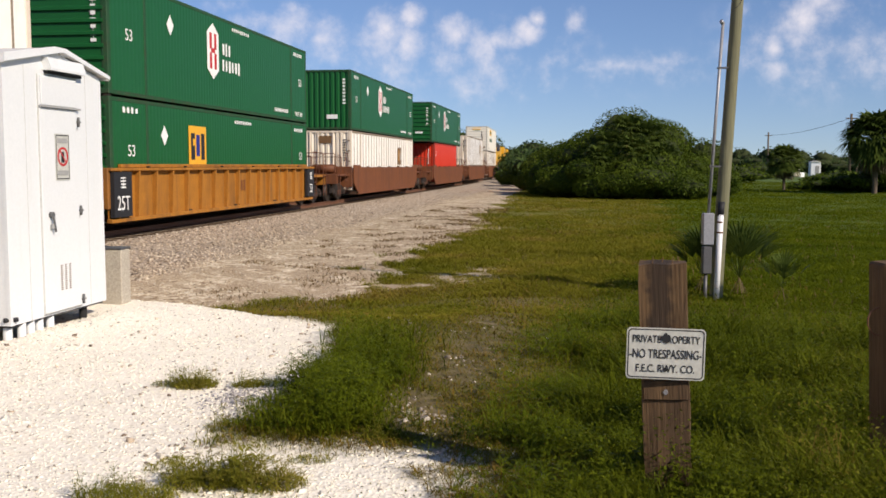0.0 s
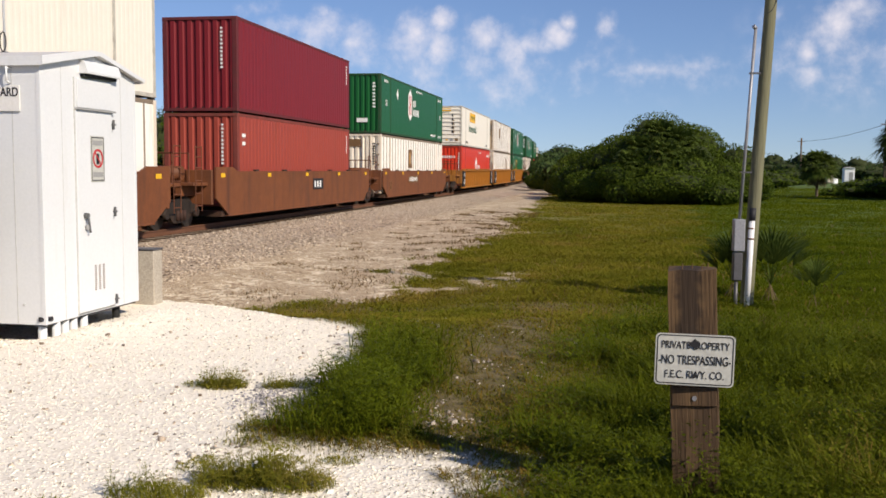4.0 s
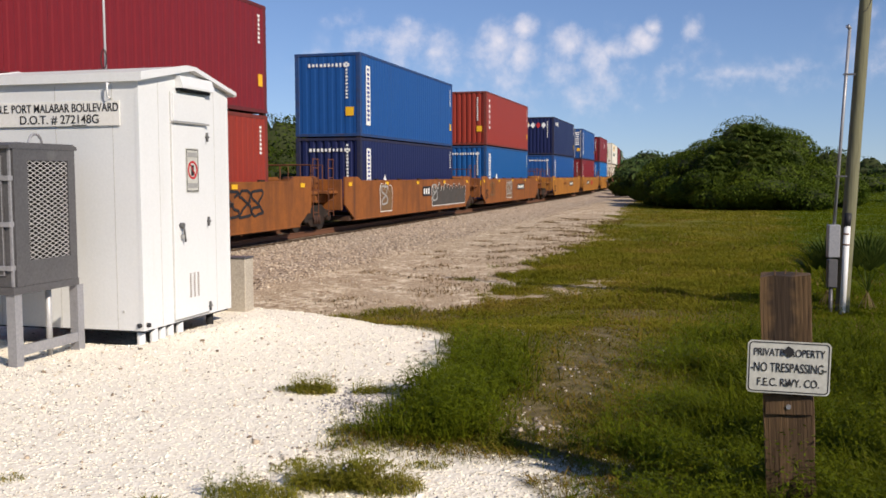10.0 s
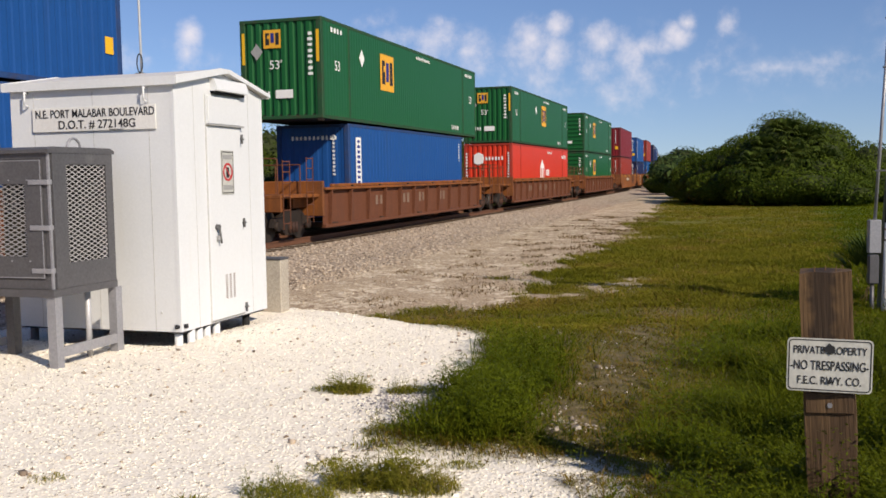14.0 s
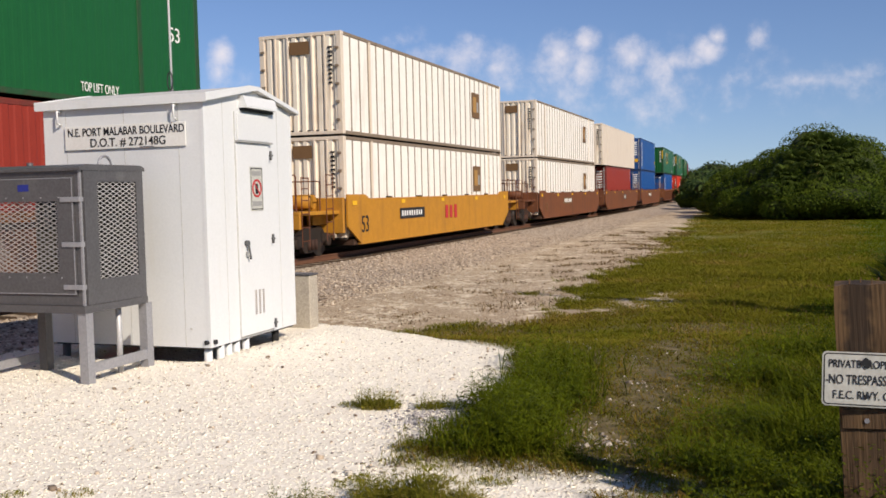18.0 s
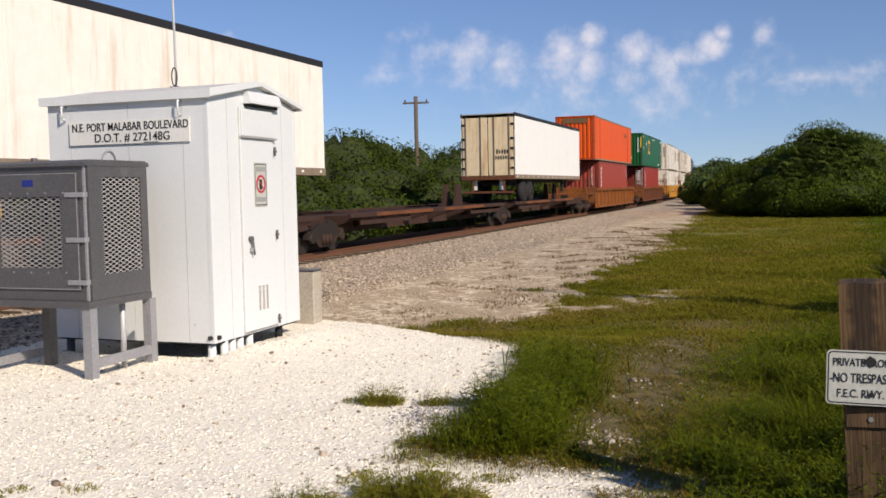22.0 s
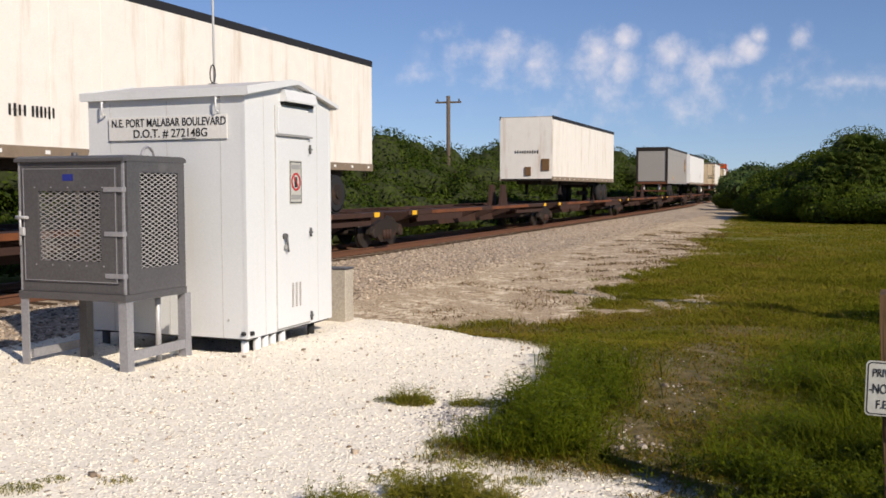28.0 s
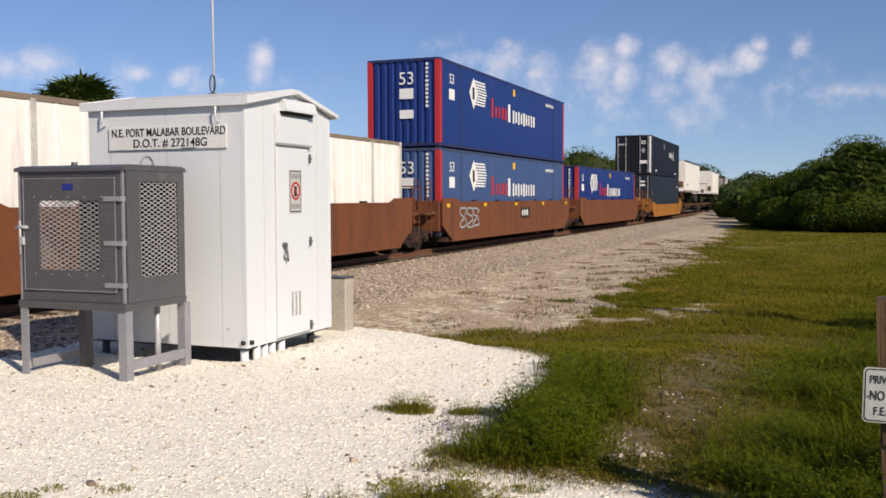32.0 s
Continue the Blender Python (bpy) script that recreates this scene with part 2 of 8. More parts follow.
orange_paint = material("orange_container_paint", (0.66, 0.085, 0.006), 0.5, vary=0.14, grain=0.05, stain=(0.26, 0.08, 0.025), stain_amount=0.25, streak=True, stain_scale=2.5)
trailer_white = material("trailer_white_paint", (0.77, 0.765, 0.735), 0.45, vary=0.07, grain=0.04, stain=(0.5, 0.4, 0.27), stain_amount=0.1, streak=True, stain_scale=3)
trailer_dirty = material("trailer_dirty_paint", (0.80, 0.765, 0.69), 0.5, vary=0.1, grain=0.05, stain=(0.44, 0.25, 0.10), stain_amount=0.3, streak=True, stain_scale=3)
trailer_rust = material("rust_stained_trailer_door", (0.70, 0.57, 0.37), 0.6, vary=0.2, grain=0.06, stain=(0.38, 0.17, 0.05), stain_amount=0.45, streak=True, stain_scale=4)
trailer_cream = material("trailer_cream_paint", (0.79, 0.755, 0.685), 0.45, vary=0.08, grain=0.05, stain=(0.42, 0.26, 0.13), stain_amount=0.27, streak=True, stain_scale=2.5)
trailer_grey = material("trailer_grey_paint", (0.33, 0.31, 0.28), 0.45, vary=0.06, grain=0.03, stain=(0.25, 0.22, 0.18), stain_amount=0.1, streak=True)
yellow_car = material("yellow_car_paint", (0.35, 0.142, 0.018), 0.62, vary=0.26, grain=0.1, stain=(0.09, 0.042, 0.02), stain_amount=0.52, streak=True, stain_scale=1.8)
bright_yellow_car = material("bright_yellow_car_paint", (0.44, 0.20, 0.02), 0.58, vary=0.18, grain=0.09, stain=(0.22, 0.10, 0.03), stain_amount=0.3, streak=True, stain_scale=1.8)
orange_car = material("orange_brown_car_paint", (0.235, 0.077, 0.016), 0.65, vary=0.32, grain=0.12, stain=(0.07, 0.029, 0.016), stain_amount=0.52, streak=True, stain_scale=1.8)
brown_car = material("brown_car_paint", (0.165, 0.056, 0.020), 0.62, vary=0.28, grain=0.1, stain=(0.07, 0.03, 0.018), stain_amount=0.5, streak=True, stain_scale=1.8)
rusty_car = material("rusty_car_paint", (0.125, 0.044, 0.020), 0.7, vary=0.22, grain=0.1, stain=(0.09, 0.04, 0.025), stain_amount=0.35, streak=True, stain_scale=2.2)
flat_rust = material("rusted_dark_steel", (0.045, 0.022, 0.015), 0.75, vary=0.3, grain=0.12, stain=(0.13, 0.055, 0.022), stain_amount=0.15)
truck_steel = material("grimy_truck_steel", (0.022, 0.016, 0.012), 0.7, vary=0.25, grain=0.1, stain=RUST, stain_amount=0.2)
wheel_steel = material("worn_wheel_steel", (0.045, 0.036, 0.03), 0.5, metal=0.4, vary=0.2)
tyre_rubber = material("tyre_rubber", (0.02, 0.02, 0.021), 0.8, vary=0.2)
ink_white = material("white_marking", (0.75, 0.75, 0.72), 0.6, vary=0.08)
ink_black = material("black_marking", (0.02, 0.02, 0.022), 0.6, vary=0.1)
ink_red = material("red_marking", (0.45, 0.03, 0.035), 0.6, vary=0.1)
ink_yellow = material("yellow_marking", (0.75, 0.42, 0.02), 0.55, vary=0.1)
ink_gold = material("gold_marking", (0.72, 0.36, 0.03), 0.55, vary=0.1)
ink_green = material("dark_green_marking", (0.02, 0.10, 0.05), 0.55, vary=0.1)
ink_blue = material("blue_marking", (0.02, 0.03, 0.2), 0.55, vary=0.1)
ink_grey = material("grey_marking", (0.3, 0.3, 0.29), 0.6, vary=0.15)
ink_brown = material("brown_marking", (0.16, 0.09, 0.04), 0.6, vary=0.15)
ink_soot = material("charcoal_spray", (0.06, 0.055, 0.05), 0.8, vary=0.3, stain=(0.13, 0.07, 0.04), stain_amount=0.3)
ink_dull = material("faded_stencil", (0.20, 0.13, 0.09), 0.7, vary=0.3)
ink_ochre = material("faded_ochre_marking", (0.36, 0.2, 0.06), 0.6, vary=0.2)
rod_steel = material("galvanised_rod", (0.46, 0.46, 0.46), 0.45, metal=0.25, vary=0.15)
# stained brown, darkened for the wall posts' shadow; also on rails, hinges and rods
post_dark = material("shadow_brown_post", (0.22, 0.17, 0.12), 0.6, vary=0.2, stain=(0.1, 0.06, 0.04), stain_amount=0.2)


# ---- building blocks ----
def part(name, bm, mat, parent=None, label=""):
    me = bpy.data.meshes.new(name)
    bm.to_mesh(me)
    bm.free()
    me.materials.append(mat)
    ob = new(name, me)
    ob.parent = parent
    if label:
        tagged(ob, label)
    return ob


def same_part(name, me, parent, at=None, label=""):
    """An object on a mesh that other pieces share."""
    ob = new(name, me)
    ob.parent = parent
    if at is not None:
        ob.matrix_basis = at
    if label:
        tagged(ob, label)
    return ob


def box(bm, x0, x1, y0, y1, z0, z1, bevel=0.0):
    vs = [bm.verts.new(c) for c in ((x0, y0, z0), (x1, y0, z0), (x1, y1, z0), (x0, y1, z0), (x0, y0, z1), (x1, y0, z1), (x1, y1, z1), (x0, y1, z1))]
    fs = [bm.faces.new([vs[i] for i in q]) for q in ((3, 2, 1, 0), (4, 5, 6, 7), (0, 1, 5, 4), (1, 2, 6, 5), (2, 3, 7, 6), (3, 0, 4, 7))]
    if bevel:
        es = list({e for f in fs for e in f.edges})
        bmesh.ops.bevel(bm, geom=es, offset=bevel, segments=1, affect="EDGES")
    return bm


def boxes(*rows, bevel=0.0):
    bm = bmesh.new()
    for r in rows:
        box(bm, *r, bevel=bevel)
    return bm


def rod(bm, a, b, r0, r1=None, sides=8, caps=True):
    a, b = Vector(a), Vector(b)
    r1 = r0 if r1 is None else r1
    m = (b - a).to_track_quat("Z", "Y").to_matrix()
    rings = []
    for p, r in ((a, r0), (b, r1)):
        rings.append([bm.verts.new(p + m @ Vector((r * math.cos(i * math.tau / sides), r * math.sin(i * math.tau / sides), 0))) for i in range(sides)])
    for i in range(sides):
        f = bm.faces.new((rings[0][i], rings[0][(i + 1) % sides], rings[1][(i + 1) % sides], rings[1][i]))
        f.smooth = sides > 6
    if caps:
        bm.faces.new(rings[0][::-1])
        bm.faces.new(rings[1])
    return bm


def tube(bm, pts, r, sides=6):
    """One bent round bar through the points."""
    rings = []
    for i, p in enumerate(pts):
        way = pts[min(i + 1, len(pts) - 1)] - pts[max(i - 1, 0)]
        m = way.to_track_quat("Z", "Y").to_matrix()
        rings.append([bm.verts.new(p + m @ Vector((r * math.cos(q * math.tau / sides), r * math.sin(q * math.tau / sides), 0))) for q in range(sides)])
    for a, b in zip(rings, rings[1:]):
        k = min(range(sides), key=lambda j: (b[j].co - a[0].co).length)
        for i in range(sides):
            bm.faces.new((a[i], a[(i + 1) % sides], b[(i + 1 + k) % sides], b[(i + k) % sides]))
    bm.faces.new(rings[0][::-1])
    bm.faces.new(rings[-1])
    return bm


def rods(rows, sides=8):
    bm = bmesh.new()
    for a, b, r in rows:
        rod(bm, a, b, r, sides=sides)
    return bm


def prism(bm, outline, x0, x1, axis="x"):
    """A solid of a flat outline drawn out along one axis. For x the outline is (y, z); for y it is (x, z); for z it is (x, y)."""
    def at(u, v, w):
        return {"x": (w, u, v), "y": (u, w, v), "z": (u, v, w)}[axis]
    lo = [bm.verts.new(at(u, v, x0)) for u, v in outline]
    hi = [bm.verts.new(at(u, v, x1)) for u, v in outline]
    n = len(outline)
    for i in range(n):
        bm.faces.new((lo[i], lo[(i + 1) % n], hi[(i + 1) % n], hi[i]))
    bm.faces.new(lo[::-1])
    bm.faces.new(hi)
    bmesh.ops.recalc_face_normals(bm, faces=bm.faces)
    return bm


def text_mesh(words, height, mat, depth=0.003, squeeze=1.0, bold=0.0):
    """Letters of the built-in font as a mesh, centred, lying in the x z plane and facing -y."""
    cu = bpy.data.curves.new("letters", "FONT")
    cu.body, cu.size, cu.extrude, cu.align_x, cu.align_y, cu.offset = words, height * 1.38, depth, "CENTER", "CENTER", bold
    ob = bpy.data.objects.new("letters", cu)
    scene.collection.objects.link(ob)
    bpy.context.view_layer.update()
    me = bpy.data.meshes.new_from_object(ob.evaluated_get(bpy.context.evaluated_depsgraph_get()))
    bpy.data.objects.remove(ob)
    me.transform(Matrix.Diagonal((squeeze, 1, 1, 1)))
    me.transform(Matrix.Rotation(radians(90), 4, "X"))
    me.materials.clear()
    me.materials.append(mat)
    return me


# ---- the track's line: straight, then a wide bend to the left ----
HEADING, ASIDE, BEND_FROM, BEND_R = radians(8.76), 12.776, 65.0, 1632.0
AHEAD = Vector((math.sin(HEADING), math.cos(HEADING)))
LEFT = Vector((-math.cos(HEADING), math.sin(HEADING)))
RAIL, CAR_DATUM = -0.06, 0.04      # rail heads; what the wagon bodies are built up from


def along(s, l=0.0):
    """Plan place and heading at s metres along the track, l metres to its right."""
    if s <= BEND_FROM:
        p, h = LEFT * ASIDE + AHEAD * s, HEADING
    else:
        a = (s - BEND_FROM) / BEND_R
        p = LEFT * ASIDE + AHEAD * (BEND_FROM + BEND_R * math.sin(a)) + LEFT * (BEND_R * (1 - math.cos(a)))
        h = HEADING - a
    return p + Vector((math.cos(h), -math.sin(h))) * l, h


def track_pose(s, l=0.0, z=0.0, turn=0.0):
    p, h = along(s, l)
    return pose(p.x, p.y, z, 0, 0, -math.degrees(h) + turn)


def run(t):
    """How far the train has gone at t seconds: it slows a little."""
    return 21.471 * t - 0.0147 * t * t - 3.46e-5 * t ** 3


# ---- the ground ----
def smooth(a, b, x):
    t = np.clip((x - a) / (b - a), 0, 1)
    return t * t * (3 - 2 * t)


def wobble(x, y, size, seed=0.0):
    """Cheap rounded noise for arrays, about -1 to 1."""
    u, v = x / size + seed, y / size - seed * 1.7
    return (np.sin(u * 1.7 + 2.1 * np.sin(v * 0.9 + seed)) + np.sin(v * 2.3 + 1.7 * np.sin(u * 1.1)) + np.sin((u + v) * 3.1 + 1.3 * np.sin(v * 2.7))
            + 0.6 * np.sin(u * 6.3 - v * 4.1) + 0.6 * np.sin(v * 7.7 + u * 3.3)) / 3.4


def to_track(x, y):
    """s and l of plan places (arrays); the bend is followed as well."""
    s = x * AHEAD.x + y * AHEAD.y
    left = x * LEFT.x + y * LEFT.y - ASIDE
    c = np.maximum(s - BEND_FROM, 0)
    return s, -(left - c * c / (2 * BEND_R))


def pad_mask(s, l):
    """1 on the bed of white crushed rock."""
    w = wobble(s, l, 0.9, 3.0) * 0.25 + wobble(s, l, 0.25, 1.0) * 0.08
    edge_far = 11.1 - 0.34 * np.maximum(l - 7.0, 0) ** 1.35 + w * 0.4
    edge_right = 10.7 + 0.9 * w + wobble(s, l, 0.12, 8.0) * 0.06 - 0.27 * smooth(7.5, 9.3, s)
    a = smooth(0.22, -0.22, s - edge_far) * smooth(0.28, -0.28, l - edge_right) * smooth(4.2, 5.0, l)
    tongue = smooth(0.3, -0.25, np.abs(s - 4.8 - w * 0.6) - 0.5) * smooth(12.75, 11.75, l + w + 0.35 * wobble(s, l, 0.18, 2.0)) * smooth(9.5, 10.5, l)
    near = smooth(0.3, -0.3, s - 4.6 - w) * smooth(0.4, -0.4, l - 11.75 - w * 1.5 + 0.3 * wobble(s, l, 0.2, 2.0)) * smooth(4.2, 5.0, l)
    return np.clip(np.maximum(np.maximum(a, tongue), near), 0, 1)


def clump_mask(s, l):
    """1 in the bushy weeds along the rock bed's edge."""
    return smooth(5.3, 5.75, s + 0.25 * wobble(s, l, 0.4, 6.0)) * (1 - smooth(7.8, 9.6, s)) * np.exp(-((l - 11.2 + 0.13 * (s - 5.4) + 0.08 * wobble(s, l, 0.45, 1.0)) / 0.35) ** 2)


def height(x, y):
    s, l = to_track(x, y)
    a = np.abs(l)
    bed = -0.23 - 0.03 * smooth(0.8, 1.6, a)
    shoulder = bed + (-0.16) * smooth(1.7, 3.3, a)
    z = shoulder + np.where(l > 0, -0.03 * smooth(4.0, 9.0, l), -0.35 * smooth(3.0, 7.0, a))
    z = z + 0.12 * smooth(9.0, 11.5, l) * (1 - smooth(14, 30, s)) * (l > 0)
    z = z + (wobble(x, y, 2.4, 0.4) * 0.03 + wobble(x, y, 9.0, 1.4) * 0.06 * smooth(9, 13, l) * (1 - smooth(25, 70, s))) * smooth(3.4, 5.0, a)
    near = smooth(0.0, 1.0, pad_mask(s, l))
    mound = smooth(9.0, 5.0, np.hypot(s - 4.5, (l - 11.5) * 0.9))
    z = np.maximum(z, z * (1 - mound) + mound * (-0.02 + wobble(x, y, 2.0, 5.0) * 0.03))
    hollow = smooth(7.98, 8.3, s) * (1 - smooth(9.4, 9.8, s)) * smooth(5.3, 5.8, l) * (1 - smooth(7.15, 7.42, l))
    return z * (1 - near) + near * (-0.03 + wobble(x, y, 1.3, 2.0) * 0.02 - 0.09 * hollow)


def grass_mask(x, y):
    s, l = to_track(x, y)
    edge = 8.25 + wobble(s, l, 2.6, 7.0) * 0.6 + wobble(s, l, 0.7, 2.0) * (0.35 + 0.5 * smooth(11, 14, s) * (1 - smooth(24, 32, s))) + 0.9 * smooth(13.5, 16, s) * (1 - smooth(30, 45, s)) - 0.9 * smooth(50, 75, s)
    g = smooth(-0.35, 0.5, l - edge)
    path = np.exp(-((l - 11.74 - wobble(s, l, 3.0, 0.0) * 0.15) / 0.33) ** 2) * (1 - smooth(11.0, 16.0, s)) * smooth(3.5, 4.6, s)
    bare = np.exp(-((s - 17.1) / 1.7) ** 2 - ((l - 10.6) / 0.7) ** 2) * smooth(-0.5, 0.35, wobble(s, l * 1.6, 0.55, 4.0)) * 1.2
    bare = np.clip(np.maximum(bare, 0.75 * smooth(0.55, 0.9, wobble(s, l, 1.6, 2.9)) * smooth(13.5, 15, s) * (1 - smooth(34, 45, s)) * np.exp(-((l - 10.2) / 0.9) ** 2)), 0, 0.95)
    g = g * (1 - 0.93 * path * smooth(-0.8, 0.3, wobble(s, l, 0.35, 9.0))) * (1 - bare)
    far_side = smooth(5.0, 7.0, -l)
    return np.clip(np.maximum(g, far_side) * (1 - pad_mask(s, l)), 0, 1)


def meadow_mask(s, l):
    """1 in the lusher, greener grass away from the track."""
    return smooth(-1.0, 1.0, l - 13.7 - 0.07 * (s - 10) + 0.9 * wobble(s, l, 1.3, 2.5) + 0.5 * wobble(s, l, 5.0, 0.7))


def spread(lo, fine_lo, fine_hi, hi, step, grow):
    mid = list(np.arange(fine_lo, fine_hi, step))
    up, d, v = [], step, fine_hi
    while v < hi:
        up.append(v)
        d *= grow
        v += d
    dn, d, v = [], step, fine_lo
    while v > lo:
        d *= grow
        v -= d
        dn.append(v)
    return np.array(dn[::-1] + mid + up + [hi])


def ground_material():
    m = bpy.data.materials.new("ground")
    m.use_nodes = True
    nt = m.node_tree
    n, k = nt.nodes, nt.links
    b = n["Principled BSDF"]
    pos = n.new("ShaderNodeNewGeometry").outputs["Position"]

    def noise_at(scale, detail=4.0, rough=0.55):
        t = n.new("ShaderNodeTexNoise")
        t.inputs["Scale"].default_value, t.inputs["Detail"].default_value, t.inputs["Roughness"].default_value = scale, detail, rough
        k.new(pos, t.inputs["Vector"])
        return t.outputs["Fac"]

    def ramp(fac, *stops):
        r = n.new("ShaderNodeValToRGB")
        while len(r.color_ramp.elements) < len(stops):
            r.color_ramp.elements.new(0.5)
        for e, (p, c) in zip(r.color_ramp.elements, stops):
            e.position, e.color = p, (*c, 1)
        k.new(fac, r.inputs[0])
        return r.outputs[0]

    def mixed(fac, a, c):
        x = n.new("ShaderNodeMix")
        x.data_type = "RGBA"
        k.new(fac, x.inputs["Factor"])
        k.new(a, x.inputs[6])
        k.new(c, x.inputs[7])
        return x.outputs[2]

    def mask(name):
        a = n.new("ShaderNodeAttribute")
        a.attribute_name = name
        return a.outputs["Fac"]

    def cells(scale):
        v = n.new("ShaderNodeTexVoronoi")
        v.inputs["Scale"].default_value = scale
        k.new(pos, v.inputs["Vector"])
        bw = n.new("ShaderNodeRGBToBW")
        k.new(v.outputs["Color"], bw.inputs[0])
        return bw.outputs[0], v.outputs["Distance"]

    c1, d1 = cells(44.0)
    c2, d2 = cells(17.0)
    gravel = ramp(c1, (0.0, (0.50, 0.43, 0.34)), (0.2, (0.80, 0.73, 0.61)), (0.6, (0.90, 0.835, 0.70)), (1.0, (0.94, 0.88, 0.77)))
    ballast = ramp(c2, (0.0, (0.135, 0.10, 0.07)), (0.4, (0.315, 0.25, 0.185)), (0.8, (0.45, 0.365, 0.275)), (1.0, (0.58, 0.49, 0.375)))
    road = mixed(ramp(noise_at(0.9, 8.0, 0.72), (0.47, (0, 0, 0)), (0.56, (1, 1, 1))), ramp(c1, (0.0, (0.22, 0.15, 0.09)), (0.5, (0.39, 0.295, 0.19)), (1.0, (0.60, 0.48, 0.33))),
                 ramp(noise_at(6.0, 6.0, 0.7), (0.36, (0.17, 0.10, 0.052)), (0.46, (0.43, 0.325, 0.205)), (0.6, (0.76, 0.655, 0.49))))
    turf = ramp(noise_at(0.22, 6.0, 0.6), (0.3, (0.105, 0.125, 0.009)), (0.5, (0.175, 0.165, 0.014)), (0.68, (0.27, 0.18, 0.034)))
    turf = mixed(noise_at(3.5, 6.0, 0.7), turf, ramp(noise_at(1.7), (0.3, (0.075, 0.102, 0.008)), (0.7, (0.19, 0.155, 0.028))))
    lush = ramp(noise_at(0.5, 6.0, 0.65), (0.3, (0.045, 0.085, 0.005)), (0.55, (0.075, 0.125, 0.007)), (0.72, (0.13, 0.135, 0.016)))
    turf = mixed(mask("meadow"), turf, lush)
    soil = ramp(noise_at(9.0), (0.3, (0.075, 0.066, 0.018)), (0.7, (0.19, 0.15, 0.058)))
    dirt = ramp(noise_at(5.0, 7.0, 0.7), (0.34, (0.062, 0.048, 0.016)), (0.52, (0.135, 0.098, 0.032)), (0.72, (0.34, 0.27, 0.16)))
    base = mixed(mask("dirt"), mixed(mask("ballast"), road, ballast), dirt)
    base = mixed(mask("grass"), base, mixed(mask("far"), soil, turf))
    base = mixed(mask("pad"), base, gravel)
    k.new(base, b.inputs["Base Color"])
    b.inputs["Roughness"].default_value = 0.95
    bp = n.new("ShaderNodeBump")
    bp.inputs["Strength"].default_value, bp.inputs["Distance"].default_value = 0.35, 0.02
    k.new(d1, bp.inputs["Height"])
    k.new(bp.outputs[0], b.inputs["Normal"])
    return m


def make_ground():
    ss = spread(-260, 1.5, 14.0, 3400, 0.14, 1.045)
    ll = spread(-900, 3.5, 14.0, 2600, 0.14, 1.05)
    S, L = np.meshgrid(ss, ll, indexing="ij")
    x = LEFT.x * (ASIDE - L) + AHEAD.x * S
    y = LEFT.y * (ASIDE - L) + AHEAD.y * S
    z = height(x, y)
    ns, nl = S.shape
    idx = np.arange(ns * nl).reshape(ns, nl)
    quads = np.stack([idx[:-1, :-1], idx[:-1, 1:], idx[1:, 1:], idx[1:, :-1]], -1).reshape(-1, 4)
    me = bpy.data.meshes.new("ground")
    me.from_pydata(np.stack([x, y, z], -1).reshape(-1, 3).tolist(), [], quads[:, ::-1].tolist())
    s, l = to_track(x, y)
    dist = np.hypot(x, y)
    for name, v in (("pad", pad_mask(s, l)), ("grass", grass_mask(x, y)), ("ballast", smooth(5.2, 4.2, np.abs(l) + wobble(s, l, 1.0, 1.0) * 0.3)), ("far", smooth(9, 24, dist)), ("meadow", meadow_mask(s, l)), ("dirt", smooth(8.6, 9.6, l + 0.4 * wobble(s, l, 0.8, 2.0)) * (1 - smooth(13.0, 15.0, s)))):
        a = me.attributes.new(name, "FLOAT", "POINT")
        a.data.foreach_set("value", v.reshape(-1).astype(np.float32))
    me.materials.append(ground_material())
    for p in me.polygons:
        p.use_smooth = True
    ob = new("ground", me)
    ups = me.polygons[0].normal.z
    if ups < 0:
        me.flip_normals()
    return tagged(ob, "grassy flat ground with ballast bank and white crushed rock", "ground", kind="structure")


ground = make_ground()


# ---- the train ----
MOVING = []      # (thing, s at the start, height above the ground datum, turn)
MESH = {}
LOW_Z = 0.40


def cached(key, build, mat):
    k = (*key, mat.name)
    if k not in MESH:
        bm = build()
        me = bpy.data.meshes.new(key[0])
        bm.to_mesh(me)
        bm.free()
        me.materials.append(mat)
        MESH[k] = me
    return MESH[k]


def corrugated(length, z0, z1, pitch, depth, flat=0.5):
    """A pressed sheet in the y z plane at x = 0 whose ribs stand out to +x."""
    bm = bmesh.new()
    n = max(2, round(length / pitch))
    p = length / n
    ys = []
    for i in range(n):
        a = -length / 2 + i * p
        q = p * (1 - flat) / 2
        ys += [(a, 0.0), (a + q * 0.5, -depth), (a + q * 0.5 + p * flat * 0.6, -depth), (a + q + p * flat * 0.6, 0.0)]
    ys.append((length / 2, 0.0))
    rows = [[bm.verts.new((x, y, z)) for y, x in ys] for z in (z0, z1)]
    for i in range(len(ys) - 1):
        bm.faces.new((rows[0][i], rows[0][i + 1], rows[1][i + 1], rows[1][i]))
    back = [bm.verts.new((-depth - 0.012, s * length / 2, z)) for s, z in ((-1, z0), (1, z0), (1, z1), (-1, z1))]
    bm.faces.new(back[::-1])
    return bm


